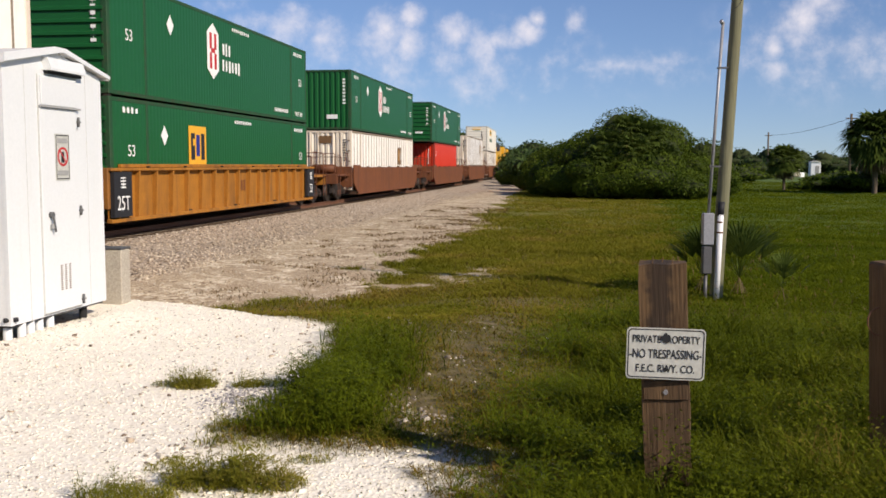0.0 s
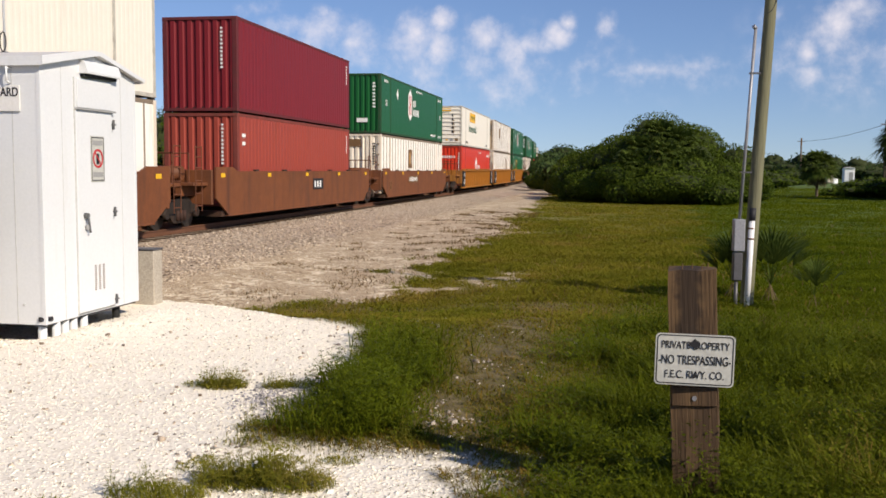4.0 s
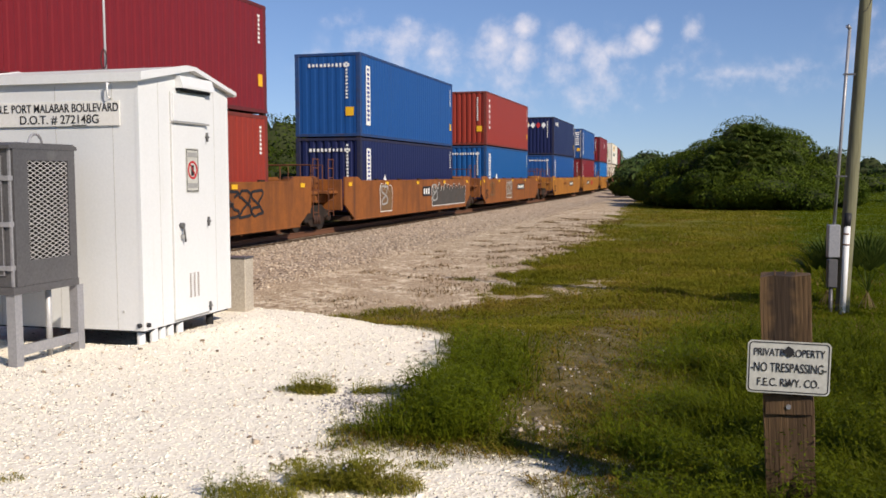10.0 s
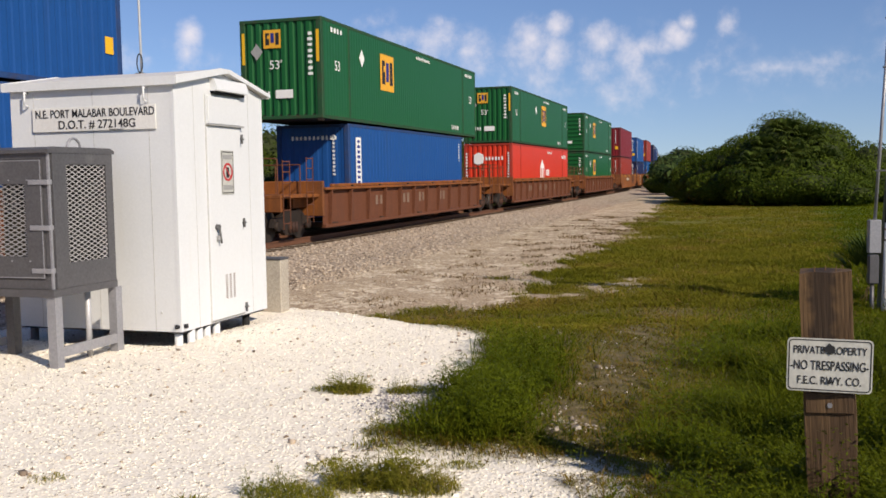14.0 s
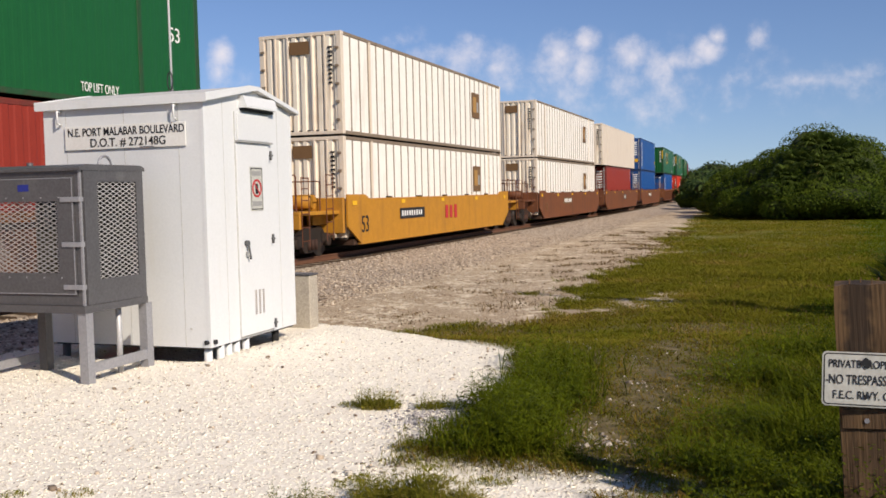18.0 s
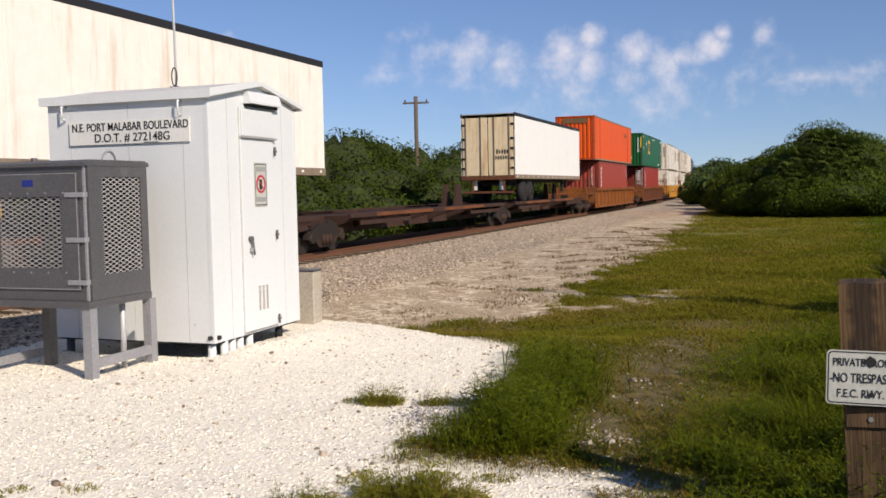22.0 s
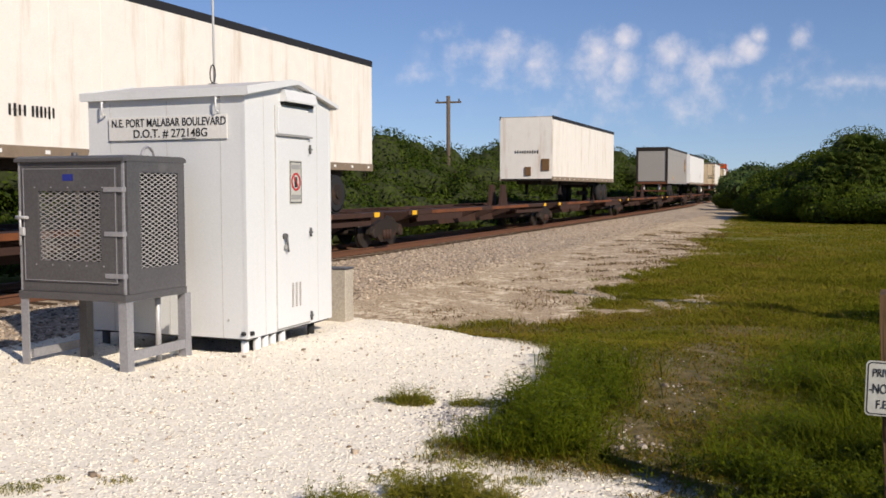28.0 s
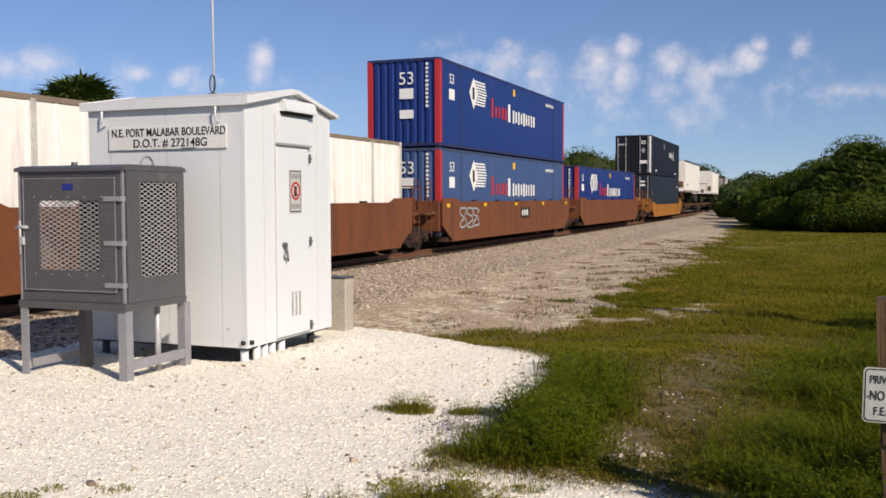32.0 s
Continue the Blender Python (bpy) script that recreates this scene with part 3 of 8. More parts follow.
def end_sheet(width, z0, z1, pitch, depth, upright=True):
    """The same for an end: in the x z plane at y = 0, ribs towards -y."""
    if upright:
        bm = corrugated(width, z0, z1, pitch, depth)
        bmesh.ops.rotate(bm, verts=bm.verts, cent=(0, 0, 0), matrix=Matrix.Rotation(radians(-90), 3, "Z"))
        return bm
    bm = bmesh.new()
    n = max(2, round((z1 - z0) / pitch))
    p = (z1 - z0) / n
    outline = [(0.03, z1), (0.03, z0)]
    for i in range(n):
        c = z0 + (i + 0.5) * p
        outline += [(0.0, z0 + i * p + 0.004), (0.0, c - 0.06), (-depth, c - 0.035), (-depth, c + 0.035), (0.0, c + 0.06)]
    outline.append((0.0, z1))
    return prism(bm, outline, -width / 2, width / 2, "x")


def mark(parent, name, mat, where, y, z, w, h, length, width, label=""):
    """A flat marking on the near side ('side') or on the rear end ('end'); y or x is its middle, w by h its size."""
    t = 0.004
    if where == "side":
        bm = boxes((width / 2 + 0.006, width / 2 + 0.006 + t, y - w / 2, y + w / 2, z - h / 2, z + h / 2))
    else:
        bm = boxes((y - w / 2, y + w / 2, -length / 2 - 0.006 - t, -length / 2 - 0.006, z - h / 2, z + h / 2))
    return part(name, bm, mat, parent, label)


def diamond(parent, mat, where, y, z, r, length, width, label="diamond placard"):
    o = [(y - r * 0.8, z), (y, z - r), (y + r * 0.8, z), (y, z + r)]
    bm = bmesh.new()
    if where == "side":
        prism(bm, o, width / 2 + 0.006, width / 2 + 0.011, "x")
    else:
        prism(bm, o, -length / 2 - 0.011, -length / 2 - 0.006, "y")
    return part("placard", bm, mat, parent, label)


def bars(parent, mat, where, y, z, w, h, count, length, width, upright=False, name="lettering"):
    """Unreadable writing as one strip of blocks, joined by hairlines."""
    rng = random.Random(int(abs(y * 97 + z * 31 + w * 53) * 10))
    total, thick = (h, w) if upright else (w, h)
    cell = total / count
    side_a, side_b = [], []
    for i in range(count):
        f = rng.uniform(0.42, 0.6)
        e = thick / 2 * rng.uniform(0.75, 1)
        u0 = -total / 2 + i * cell
        for u, v in ((u0, 0.003), (u0 + 0.002, e), (u0 + cell * f, e), (u0 + cell * f + 0.002, 0.003)):
            side_a.append((u, v))
            side_b.append((u, -v))
    flat = side_a + side_b[::-1]
    outline = [(y + v, z - u) for u, v in flat] if upright else [(y + u, z + v) for u, v in flat]
    bm = bmesh.new()
    if where == "side":
        prism(bm, outline, width / 2 + 0.006, width / 2 + 0.010, "x")
    else:
        prism(bm, outline, -length / 2 - 0.010, -length / 2 - 0.006, "y")
    return part(name, bm, mat, parent)


def letters(parent, words, h, mat, where, y, z, length, width, squeeze=1.0, name="lettering"):
    key = ("letters", words, h, squeeze, mat.name)
    if key not in MESH:
        MESH[key] = text_mesh(words, h, mat, squeeze=squeeze)
    at = pose(width / 2 + 0.008, y, z, 0, 0, 90) if where == "side" else pose(y, -length / 2 - 0.008, z)
    return same_part(name, MESH[key], parent, at)


def posted_wall(length, high, rail, mat, post_mat):
    """A sheet with weathered upright posts pressed into it, in the y z plane, facing +x. post_dark adds their shadow as
    colour.
    """
    key = ("posted_wall", length, high, mat.name, post_mat.name)
    if key not in MESH:
        bm = bmesh.new()
        n = round(length / 0.61)
        ys = [(-length / 2 + 0.1, -0.014, 0)]
        for i in range(1, n):
            y = -length / 2 + i * length / n
            ys += [(y - 0.04, -0.014, 1), (y - 0.024, 0.0, 1), (y + 0.024, 0.0, 1), (y + 0.04, -0.014, 0)]
        ys.append((length / 2 - 0.1, -0.014, 0))
        rows = [[bm.verts.new((x, y, z)) for y, x, m in ys] for z in (rail, high - rail)]
        for i in range(len(ys) - 1):
            f = bm.faces.new((rows[0][i], rows[0][i + 1], rows[1][i + 1], rows[1][i]))
            f.material_index = ys[i][2]
        back = [bm.verts.new((-0.03, y, z)) for y, z in ((-length / 2, rail), (length / 2, rail), (length / 2, high - rail), (-length / 2, high - rail))]
        bm.faces.new(back[::-1])
        me = bpy.data.meshes.new("side_wall")
        bm.to_mesh(me)
        bm.free()
        me.materials.append(mat)
        me.materials.append(post_mat)
        MESH[key] = me
    return MESH[key]


def container(label, mat, length=16.15, high=2.868, width=None, side="fine", end="upright", frame_mat=None, post_mat=None, end_mat=None, group="containers on the train"):
    """A freight container: two long walls, two ends, roof, floor, corner posts and castings. Origin at the middle of its underside."""
    width = width or (2.59 if length > 15 else 2.44)
    ob = tagged(new("freight_container"), label, "container", group)
    fm = frame_mat or scuffed(mat)
    hw, hl = width / 2, length / 2
    pitch, depth = {"corr": (0.29, 0.012), "fine": (0.2, 0.004), "posts": (0.6, 0.0), "plain": (1.2, 0.004)}[side]
    rail = 0.10
    if side == "posts":
        wall = posted_wall(length, high, rail, mat, post_mat or post_dark)
    else:
        wall = cached(("side_wall", length, high, side), lambda: corrugated(length - 0.24, rail, high - rail, pitch, depth), mat)
    same_part("side_wall", wall, ob, pose(hw - 0.004, 0, 0))
    same_part("side_wall", wall, ob, pose(-hw + 0.004, 0, 0, 0, 0, 180))
    ep, ed = (0.27, 0.045) if end != "doors" else (0.3, 0.012)
    esheet = cached(("end_wall", width, high, end == "level"), lambda: end_sheet(width - 0.2, rail, high - rail, 0.3 if end == "level" else ep, 0.05 if end == "level" else ed, end != "level"), end_mat or mat)
    same_part("end_wall", esheet, ob, pose(0, -hl + 0.02, 0))
    same_part("end_wall", esheet, ob, pose(0, hl - 0.02, 0, 0, 0, 180))
    roof = cached(("roof", length, width), lambda: boxes((-hw + 0.05, hw - 0.05, -hl + 0.05, hl - 0.05, -0.03, 0.0)), mat)
    same_part("roof", roof, ob, pose(0, 0, high - 0.02))
    floor = cached(("floor", length, width), lambda: boxes((-hw + 0.05, hw - 0.05, -hl + 0.05, hl - 0.05, 0.0, 0.12)), truck_steel)
    same_part("floor", floor, ob, pose(0, 0, 0.02))
    for zc, nm in ((0.0, "bottom_rail"), (high - rail, "top_rail")):
        r = cached((nm, length), lambda: boxes((-0.05, 0.0, -hl + 0.08, hl - 0.08, 0, rail), bevel=0.008), post_dark if side == "posts" else fm)
        same_part(nm, r, ob, pose(hw, 0, zc))
        same_part(nm, r, ob, pose(-hw + 0.05, 0, zc))
        e = cached(("end_rail", width), lambda: boxes((-hw + 0.08, hw - 0.08, 0, 0.05, 0, rail), bevel=0.008), fm)
        same_part("end_rail", e, ob, pose(0, -hl, zc))
        same_part("end_rail", e, ob, pose(0, hl - 0.05, zc))
    post = cached(("corner_post", high), lambda: boxes((-0.08, 0.08, -0.08, 0.08, 0.1, high - 0.1), bevel=0.012), fm)
    cast = cached(("corner_casting",), lambda: boxes((-0.088, 0.088, -0.09, 0.09, 0, 0.12), bevel=0.012), fm)
    inset = hl if length < 15 else hl
    for sx in (-1, 1):
        for sy in (-1, 1):
            same_part("corner_post", post, ob, pose(sx * (hw - 0.08), sy * (inset - 0.08), 0))
            same_part("twist_lock", cached(("twist_lock",), lambda: boxes((-0.07, 0.07, -0.08, 0.08, -0.064, -0.001)), truck_steel), ob, pose(sx * (hw - 0.1), sy * (inset - 0.1), 0))
            for zc in (0.0, high - 0.12):
                same_part("corner_casting", cast, ob, pose(sx * (hw - 0.084), sy * (inset - 0.086), zc))
    if length > 15:
        lift = cached(("lifting_post", high), lambda: boxes((-0.03, 0.008, -0.06, 0.06, 0.08, high - 0.06), bevel=0.006), fm)
        for sy in (-6.1, 6.1):
            same_part("lifting_post", lift, ob, pose(hw, sy, 0))
            same_part("lifting_post", lift, ob, pose(-hw, sy, 0, 0, 0, 180))
    if end == "doors":
        lock = cached(("lock_rod", high), lambda: rods([((0, 0, 0.1), (0, 0, high - 0.1), 0.024)] + [((-0.05, 0, z), (0.05, 0, z), 0.03) for z in (0.3, 0.9, 1.4, high - 0.3)], 6), rod_steel)
        for x in (-0.85, -0.4, 0.4, 0.85):
            same_part("lock_rod", lock, ob, pose(x * hw, -hl - 0.035, 0), "bright door lock rod")
        gap = cached(("door_gap", high), lambda: boxes((-0.012, 0.012, -0.004, 0.01, 0.12, high - 0.12)), ink_black)
        same_part("door_gap", gap, ob, pose(0, -hl - 0.012, 0))
    return ob


def wheel_mesh():
    def build():
        bm = bmesh.new()
        for x0, x1, r in ((-0.065, 0.065, 0.42), (-0.065, -0.035, 0.455), (0.03, 0.075, 0.33), (-0.08, 0.09, 0.11)):
            rod(bm, (x0, 0, 0), (x1, 0, 0), r, sides=20)
        return bm
    return cached(("wheel",), build, wheel_steel)


def add_truck(car, y):
    """A two-axle truck under a car: bolster, two cast side frames, springs, axles and four wheels."""
    t = part("truck", boxes((-0.95, 0.95, -0.2, 0.2, 0.42, 0.68), (-0.3, 0.3, -0.3, 0.3, 0.6, 0.76), bevel=0.02), truck_steel, car)
    t.matrix_basis = pose(0, y, RAIL - CAR_DATUM)

    def frame_bm():
        bm = bmesh.new()
        prism(bm, [(-1.15, 0.40), (-1.05, 0.62), (-0.75, 0.66), (-0.35, 0.80), (0.35, 0.80), (0.75, 0.66), (1.05, 0.62), (1.15, 0.40), (0.7, 0.38), (0.42, 0.16), (-0.42, 0.16), (-0.7, 0.38)], -0.06, 0.06, "x")
        for sy in (-0.89, 0.89):
            rod(bm, (-0.02, sy, 0.42), (0.13, sy, 0.42), 0.13, sides=12)
        return bm
    fr = cached(("side_frame",), frame_bm, truck_steel)
    sp = cached(("spring",), lambda: rods([((0.03, d, 0.22), (0.03, d, 0.5), 0.06) for d in (-0.2, 0.0, 0.2)], 8), flat_rust)
    ax = cached(("axle",), lambda: rods([((-0.98, 0, 0.42), (0.98, 0, 0.42), 0.075)], 10), wheel_steel)
    for sx in (-1, 1):
        same_part("side_frame", fr, t, pose(sx * 1.0, 0, 0) if sx > 0 else pose(-1.0, 0, 0, 0, 0, 180))
        same_part("spring", sp, t, pose(sx * 1.04, 0, 0))
    for sy in (-0.89, 0.89):
        same_part("axle", ax, t, pose(0, sy, 0))
        for sx in (-1, 1):
            same_part("wheel", wheel_mesh(), t, pose(sx * 0.745, sy, 0.42) if sx > 0 else pose(-0.745, sy, 0.42, 0, 0, 180), "worn steel wheel")
    return t


def well_car(label, mat, ribbed, trucks=(-1, 1), outer=(), half=9.7, black_ends=False, low_side=False, top=1.54):
    """A well car for stacked containers: two deep side sills, end platforms, ladders and its trucks. Origin on the rail's head."""
    ob = tagged(new("well_car"), label, "railway wagon", "wagons of the train")
    hw = 1.5
    well = 8.35
    if ribbed:
        web = cached(("side_sill", "ribbed", well, top), lambda: boxes((0.0, 0.02, -well, well, 0.2, top - 0.1)), mat)
        low = cached(("bottom_chord", well), lambda: boxes((-0.03, 0.12, -well, well, 0.16, 0.26), bevel=0.012), mat)
        stake = cached(("side_stake", top), lambda: prism(bmesh.new(), [(0.015, 0.26), (0.11, 0.26), (0.155, top - 0.3), (0.16, top - 0.12), (0.015, top - 0.12)], -0.035, 0.035, "y"), mat)
    else:
        mid, tip = (1.04, 1.24) if low_side else (1.45, 1.58)
        web = cached(("side_sill", "smooth", well, low_side), lambda: prism(bmesh.new(), [(-well, 0.68), (-well + 0.85, 0.2), (well - 0.85, 0.2), (well, 0.68), (well, tip), (well - 1.2, tip), (well - 1.55, mid), (-well + 1.55, mid), (-well + 1.2, tip), (-well, tip)], 0.0, 0.05, "x"), mat)
        chord = cached(("top_chord", "smooth", well, low_side), lambda: boxes((-0.1, 0.056, -well + 1.55, well - 1.55, mid - 0.05, mid + 0.01), bevel=0.01), mat)
        low = cached(("bottom_chord", "smooth", well), lambda: boxes((-0.1, 0.06, -well + 0.85, well - 0.85, 0.14, 0.2), bevel=0.01), mat)
        stake = None
    edge = orange_car if mat.name.startswith("rusty") else mat
    if ribbed:
        chord = cached(("top_chord", well, top), lambda: boxes((-0.03, 0.18, -well - 0.1, well + 0.1, top - 0.12, top - 0.045), bevel=0.012), edge)
        upper = cached(("upper_rail", well, top), lambda: boxes((-0.03, 0.075, -well + 0.6, well - 0.6, top - 0.04, top + 0.05), bevel=0.01), edge)
        clip = cached(("rail_clip", top), lambda: boxes((0.08, 0.15, -0.05, 0.05, top - 0.043, top + 0.0), bevel=0.006), truck_steel)
    for sx in (1, -1):
        turn = 0 if sx > 0 else 180
        for nm, me in (("side_sill", web), ("top_chord", chord), ("bottom_chord", low)):
            same_part(nm, me, ob, pose(sx * (hw - (0.17 if ribbed else 0.05)), 0, 0, 0, 0, turn))
        if ribbed:
            same_part("upper_rail", upper, ob, pose(sx * (hw - 0.17), 0, 0, 0, 0, turn))
            for y in (-6.4, -4.1, -1.4, 1.4, 4.1, 6.4):
                same_part("rail_clip", clip, ob, pose(sx * (hw - 0.17), y, 0, 0, 0, turn))
        else:
            lug = cached(("rail_clip", "smooth", low_side), lambda: boxes((-0.06, 0.05, -0.14, 0.14, mid + 0.01, mid + 0.06), bevel=0.01), truck_steel)
            for y in (-5.2, -2.6, 0.0, 2.6, 5.2):
                same_part("rail_clip", lug, ob, pose(sx * (hw - 0.05), y, 0, 0, 0, turn))
        if stake:
            n = 12 if top < 1.4 else 17
            for i in range(n):
                same_part("side_stake", stake, ob, pose(sx * (hw - 0.17), -well + 0.4 + i * (2 * well - 0.8) / (n - 1), 0, 0, 0, turn))
    slab = cached(("cross_bearer",), lambda: boxes((-1.4, 1.4, -0.2, 0.2, 0.14, 0.3)), truck_steel)
    for y in (-7.6, -3.8, 0.0, 3.8, 7.6):
        same_part("cross_bearer", slab, ob, pose(0, y, 0))
    for sy in (-1, 1):
        e = cached(("end_platform", ribbed, half), lambda: boxes((-1.42, 1.42, 0, 0.12, 0.5, 1.5), (-0.42, 0.42, 0.1, half - well - 0.15, 0.74, 1.12), (-1.3, 1.3, 0.1, half - well - 0.35, 1.04, 1.14), (-0.9, -0.7, 0.1, half - well - 0.4, 0.76, 1.04), (0.7, 0.9, 0.1, half - well - 0.4, 0.76, 1.04), bevel=0.02), edge)
        same_part("end_platform", e, ob, pose(0, sy * well, 0, 0, 0, 0 if sy > 0 else 180))
        lad = cached(("ladder",), lambda: rods([((0, d, 0.35), (0, d, 2.15), 0.014) for d in (-0.2, 0.2)] + [((0, -0.2, z), (0, 0.2, z), 0.016) for z in (0.5, 0.85, 1.2, 1.55, 1.85, 2.12)], 6), rusty_car)
        for sx in (-1, 1):
            same_part("ladder", lad, ob, pose(sx * 1.32, sy * (well + 0.75), 0, 0, 0, 0))
        wl = cached(("end_rail", "car"), lambda: rods([((-1.1, 0, 1.14), (-1.1, 0, 1.95), 0.02), ((1.1, 0, 1.14), (1.1, 0, 1.95), 0.02), ((-1.1, 0, 1.95), (1.1, 0, 1.95), 0.02), ((-0.35, 0, 1.14), (-0.35, 0, 1.95), 0.02), ((0.35, 0, 1.14), (0.35, 0, 1.95), 0.014)], 6), rusty_car)
        same_part("end_rail", wl, ob, pose(0, sy * (well + 0.9), 0))
        cl = cached(("brake_tank",), lambda: rods([((-0.6, 0, 1.4), (0.5, 0, 1.4), 0.2)], 12), mat)
        if sy < 0 and not ribbed:
            same_part("brake_tank", cl, ob, pose(0.2, sy * (well + 0.5), 0))
        if black_ends:
            pl = cached(("end_panel",), lambda: boxes((-0.1, 0.012, -0.45, 0.45, 0.3, 1.4)), ink_black)
            same_part("end_panel", pl, ob, pose(hw + 0.0, sy * (well - 0.45), 0), "black stencilled panel")
            letters(ob, "25T" if sy < 0 else "53", 0.36, ink_white, "side", sy * (well - 0.45), 0.62, 0, 2 * (hw + 0.01), 0.8)
            bars(ob, ink_white, "side", sy * (well - 0.45), 1.12, 0.3, 0.3, 4, 0, 2 * (hw + 0.008), upright=True)
    for side_ in trucks:
        add_truck(ob, side_ * 9.7)
    for side_ in outer:
        es = cached(("end_sill", half), lambda: boxes((-1.32, 1.32, half - 0.34, half + 1.15, 1.05, 1.15), (-1.32, 1.32, half + 1.05, half + 1.15, 0.7, 1.05), (-0.4, 0.4, half - 0.14, half + 1.05, 0.76, 1.05), bevel=0.015), edge)
        same_part("end_sill", es, ob, pose(0, 0, 0, 0, 0, 0 if side_ > 0 else 180))
        hr = cached(("hand_rail",), lambda: tube(bmesh.new(), [Vector((-0.37, 0, 1.15)), Vector((-0.37, 0, 2.06)), Vector((-0.33, 0, 2.1)), Vector((0.33, 0, 2.1)), Vector((0.37, 0, 2.06)), Vector((0.37, 0, 1.15))], 0.02), rusty_car)
        for x in (-0.83, 0.83):
            same_part("hand_rail", hr, ob, pose(x, side_ * (half + 1.08), 0))
        lad2 = cached(("ladder",), lambda: None, rusty_car)
        for sx in (-1, 1):
            same_part("ladder", lad2, ob, pose(sx * 1.34, side_ * (half + 0.85), -0.1))
        c = cached(("coupler",), lambda: boxes((-0.12, 0.12, 0.0, 1.75, 0.78, 1.0), (-0.2, 0.2, 1.55, 2.02, 0.72, 1.06), bevel=0.02), truck_steel)
        same_part("coupler", c, ob, pose(0, side_ * 9.7, 0, 0, 0, 0 if side_ > 0 else 180))
    return ob


# ---- loads with their markings ----
def gold_badge(c, y, z, length, width, where="side", size=1.25):
    """A square gold badge with a dark device on it."""
    mark(c, "badge", ink_gold, where, y, z, size, size * 0.95, length, width, "square gold badge with a dark device")
    k = 0.004
    for dy, w, h, m in ((-0.27, 0.22, 0.62, ink_black), (0.02, 0.2, 0.5, ink_blue), (0.3, 0.2, 0.62, ink_black)):
        mark(c, "badge_device", m, where, y + dy * size, z + (0.03 if m is ink_blue else 0), w * size, h * size, length + 2 * k if where == "end" else length, width + 2 * k)
    mark(c, "badge_device", ink_gold, where, y - 0.2 * size, z + 0.1 * size, 0.14 * size, 0.16 * size, length + 4 * k, width + 4 * k)


def hub_badge(c, y, z, length, width, scale=1.0):
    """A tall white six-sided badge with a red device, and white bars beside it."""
    bm = bmesh.new()
    prism(bm, [(y - 0.45 * scale, z - 0.55 * scale), (y, z - 0.85 * scale), (y + 0.45 * scale, z - 0.55 * scale), (y + 0.45 * scale, z + 0.55 * scale), (y, z + 0.85 * scale), (y - 0.45 * scale, z + 0.55 * scale)], width / 2 + 0.006, width / 2 + 0.01, "x")
    part("badge", bm, ink_white, c, "white six-sided badge")
    for dy, dz, w, h in ((-0.18, 0.3, 0.17, 0.48), (0.18, 0.3, 0.17, 0.48), (-0.18, -0.3, 0.17, 0.48), (0.18, -0.3, 0.17, 0.48), (0, 0.02, 0.3, 0.14)):
        mark(c, "badge_device", ink_red, "side", y + dy * scale, z + dz * scale, w * scale, h * scale, length, width + 0.008)
    bars(c, ink_white, "side", y + 1.15 * scale, z + 0.15 * scale, 0.75 * scale, 0.42 * scale, 3, length, width)
    bars(c, ink_white, "side", y + 1.55 * scale, z - 0.35 * scale, 1.6 * scale, 0.4 * scale, 6, length, width)


def small_marks(c, length, high, width, mat=None):
    m = mat or ink_white
    bars(c, m, "side", length / 2 - 1.1, high - 0.32, 1.1, 0.16, 5, length, width)
    bars(c, m, "side", -length / 2 + 1.1, high - 0.32, 0.9, 0.16, 4, length, width)
    bars(c, m, "end", width / 2 - 0.35, high * 0.62, 0.16, 1.3, 8, length, width, upright=True)


def hub_green(end="level"):
    c = container("green 53-foot freight container with a white six-sided badge", green_paint, end=end)
    L, W = 16.15, 2.59
    hub_badge(c, -1.6, 1.75, L, W)
    diamond(c, ink_white, "side", -4.6, 2.1, 0.28, L, W, "white diamond placard")
    letters(c, "53", 0.3, ink_white, "side", -7.0, 1.5, L, W)
    letters(c, "53", 0.3, ink_white, "side", 7.2, 1.5, L, W)
    letters(c, "TOP LIFT ONLY", 0.17, ink_white, "side", 7.0, 0.27, L, W, 0.62)
    bars(c, ink_white, "side", 0.8, 2.62, 1.6, 0.12, 9, L, W)
    mark(c, "data_plate", ink_white, "end", 0.35, 0.62, 0.55, 0.2, L, W)
    bars(c, ink_white, "side", 4.9, 0.32, 1.6, 0.16, 10, L, W)
    small_marks(c, L, 2.896, W)
    return c


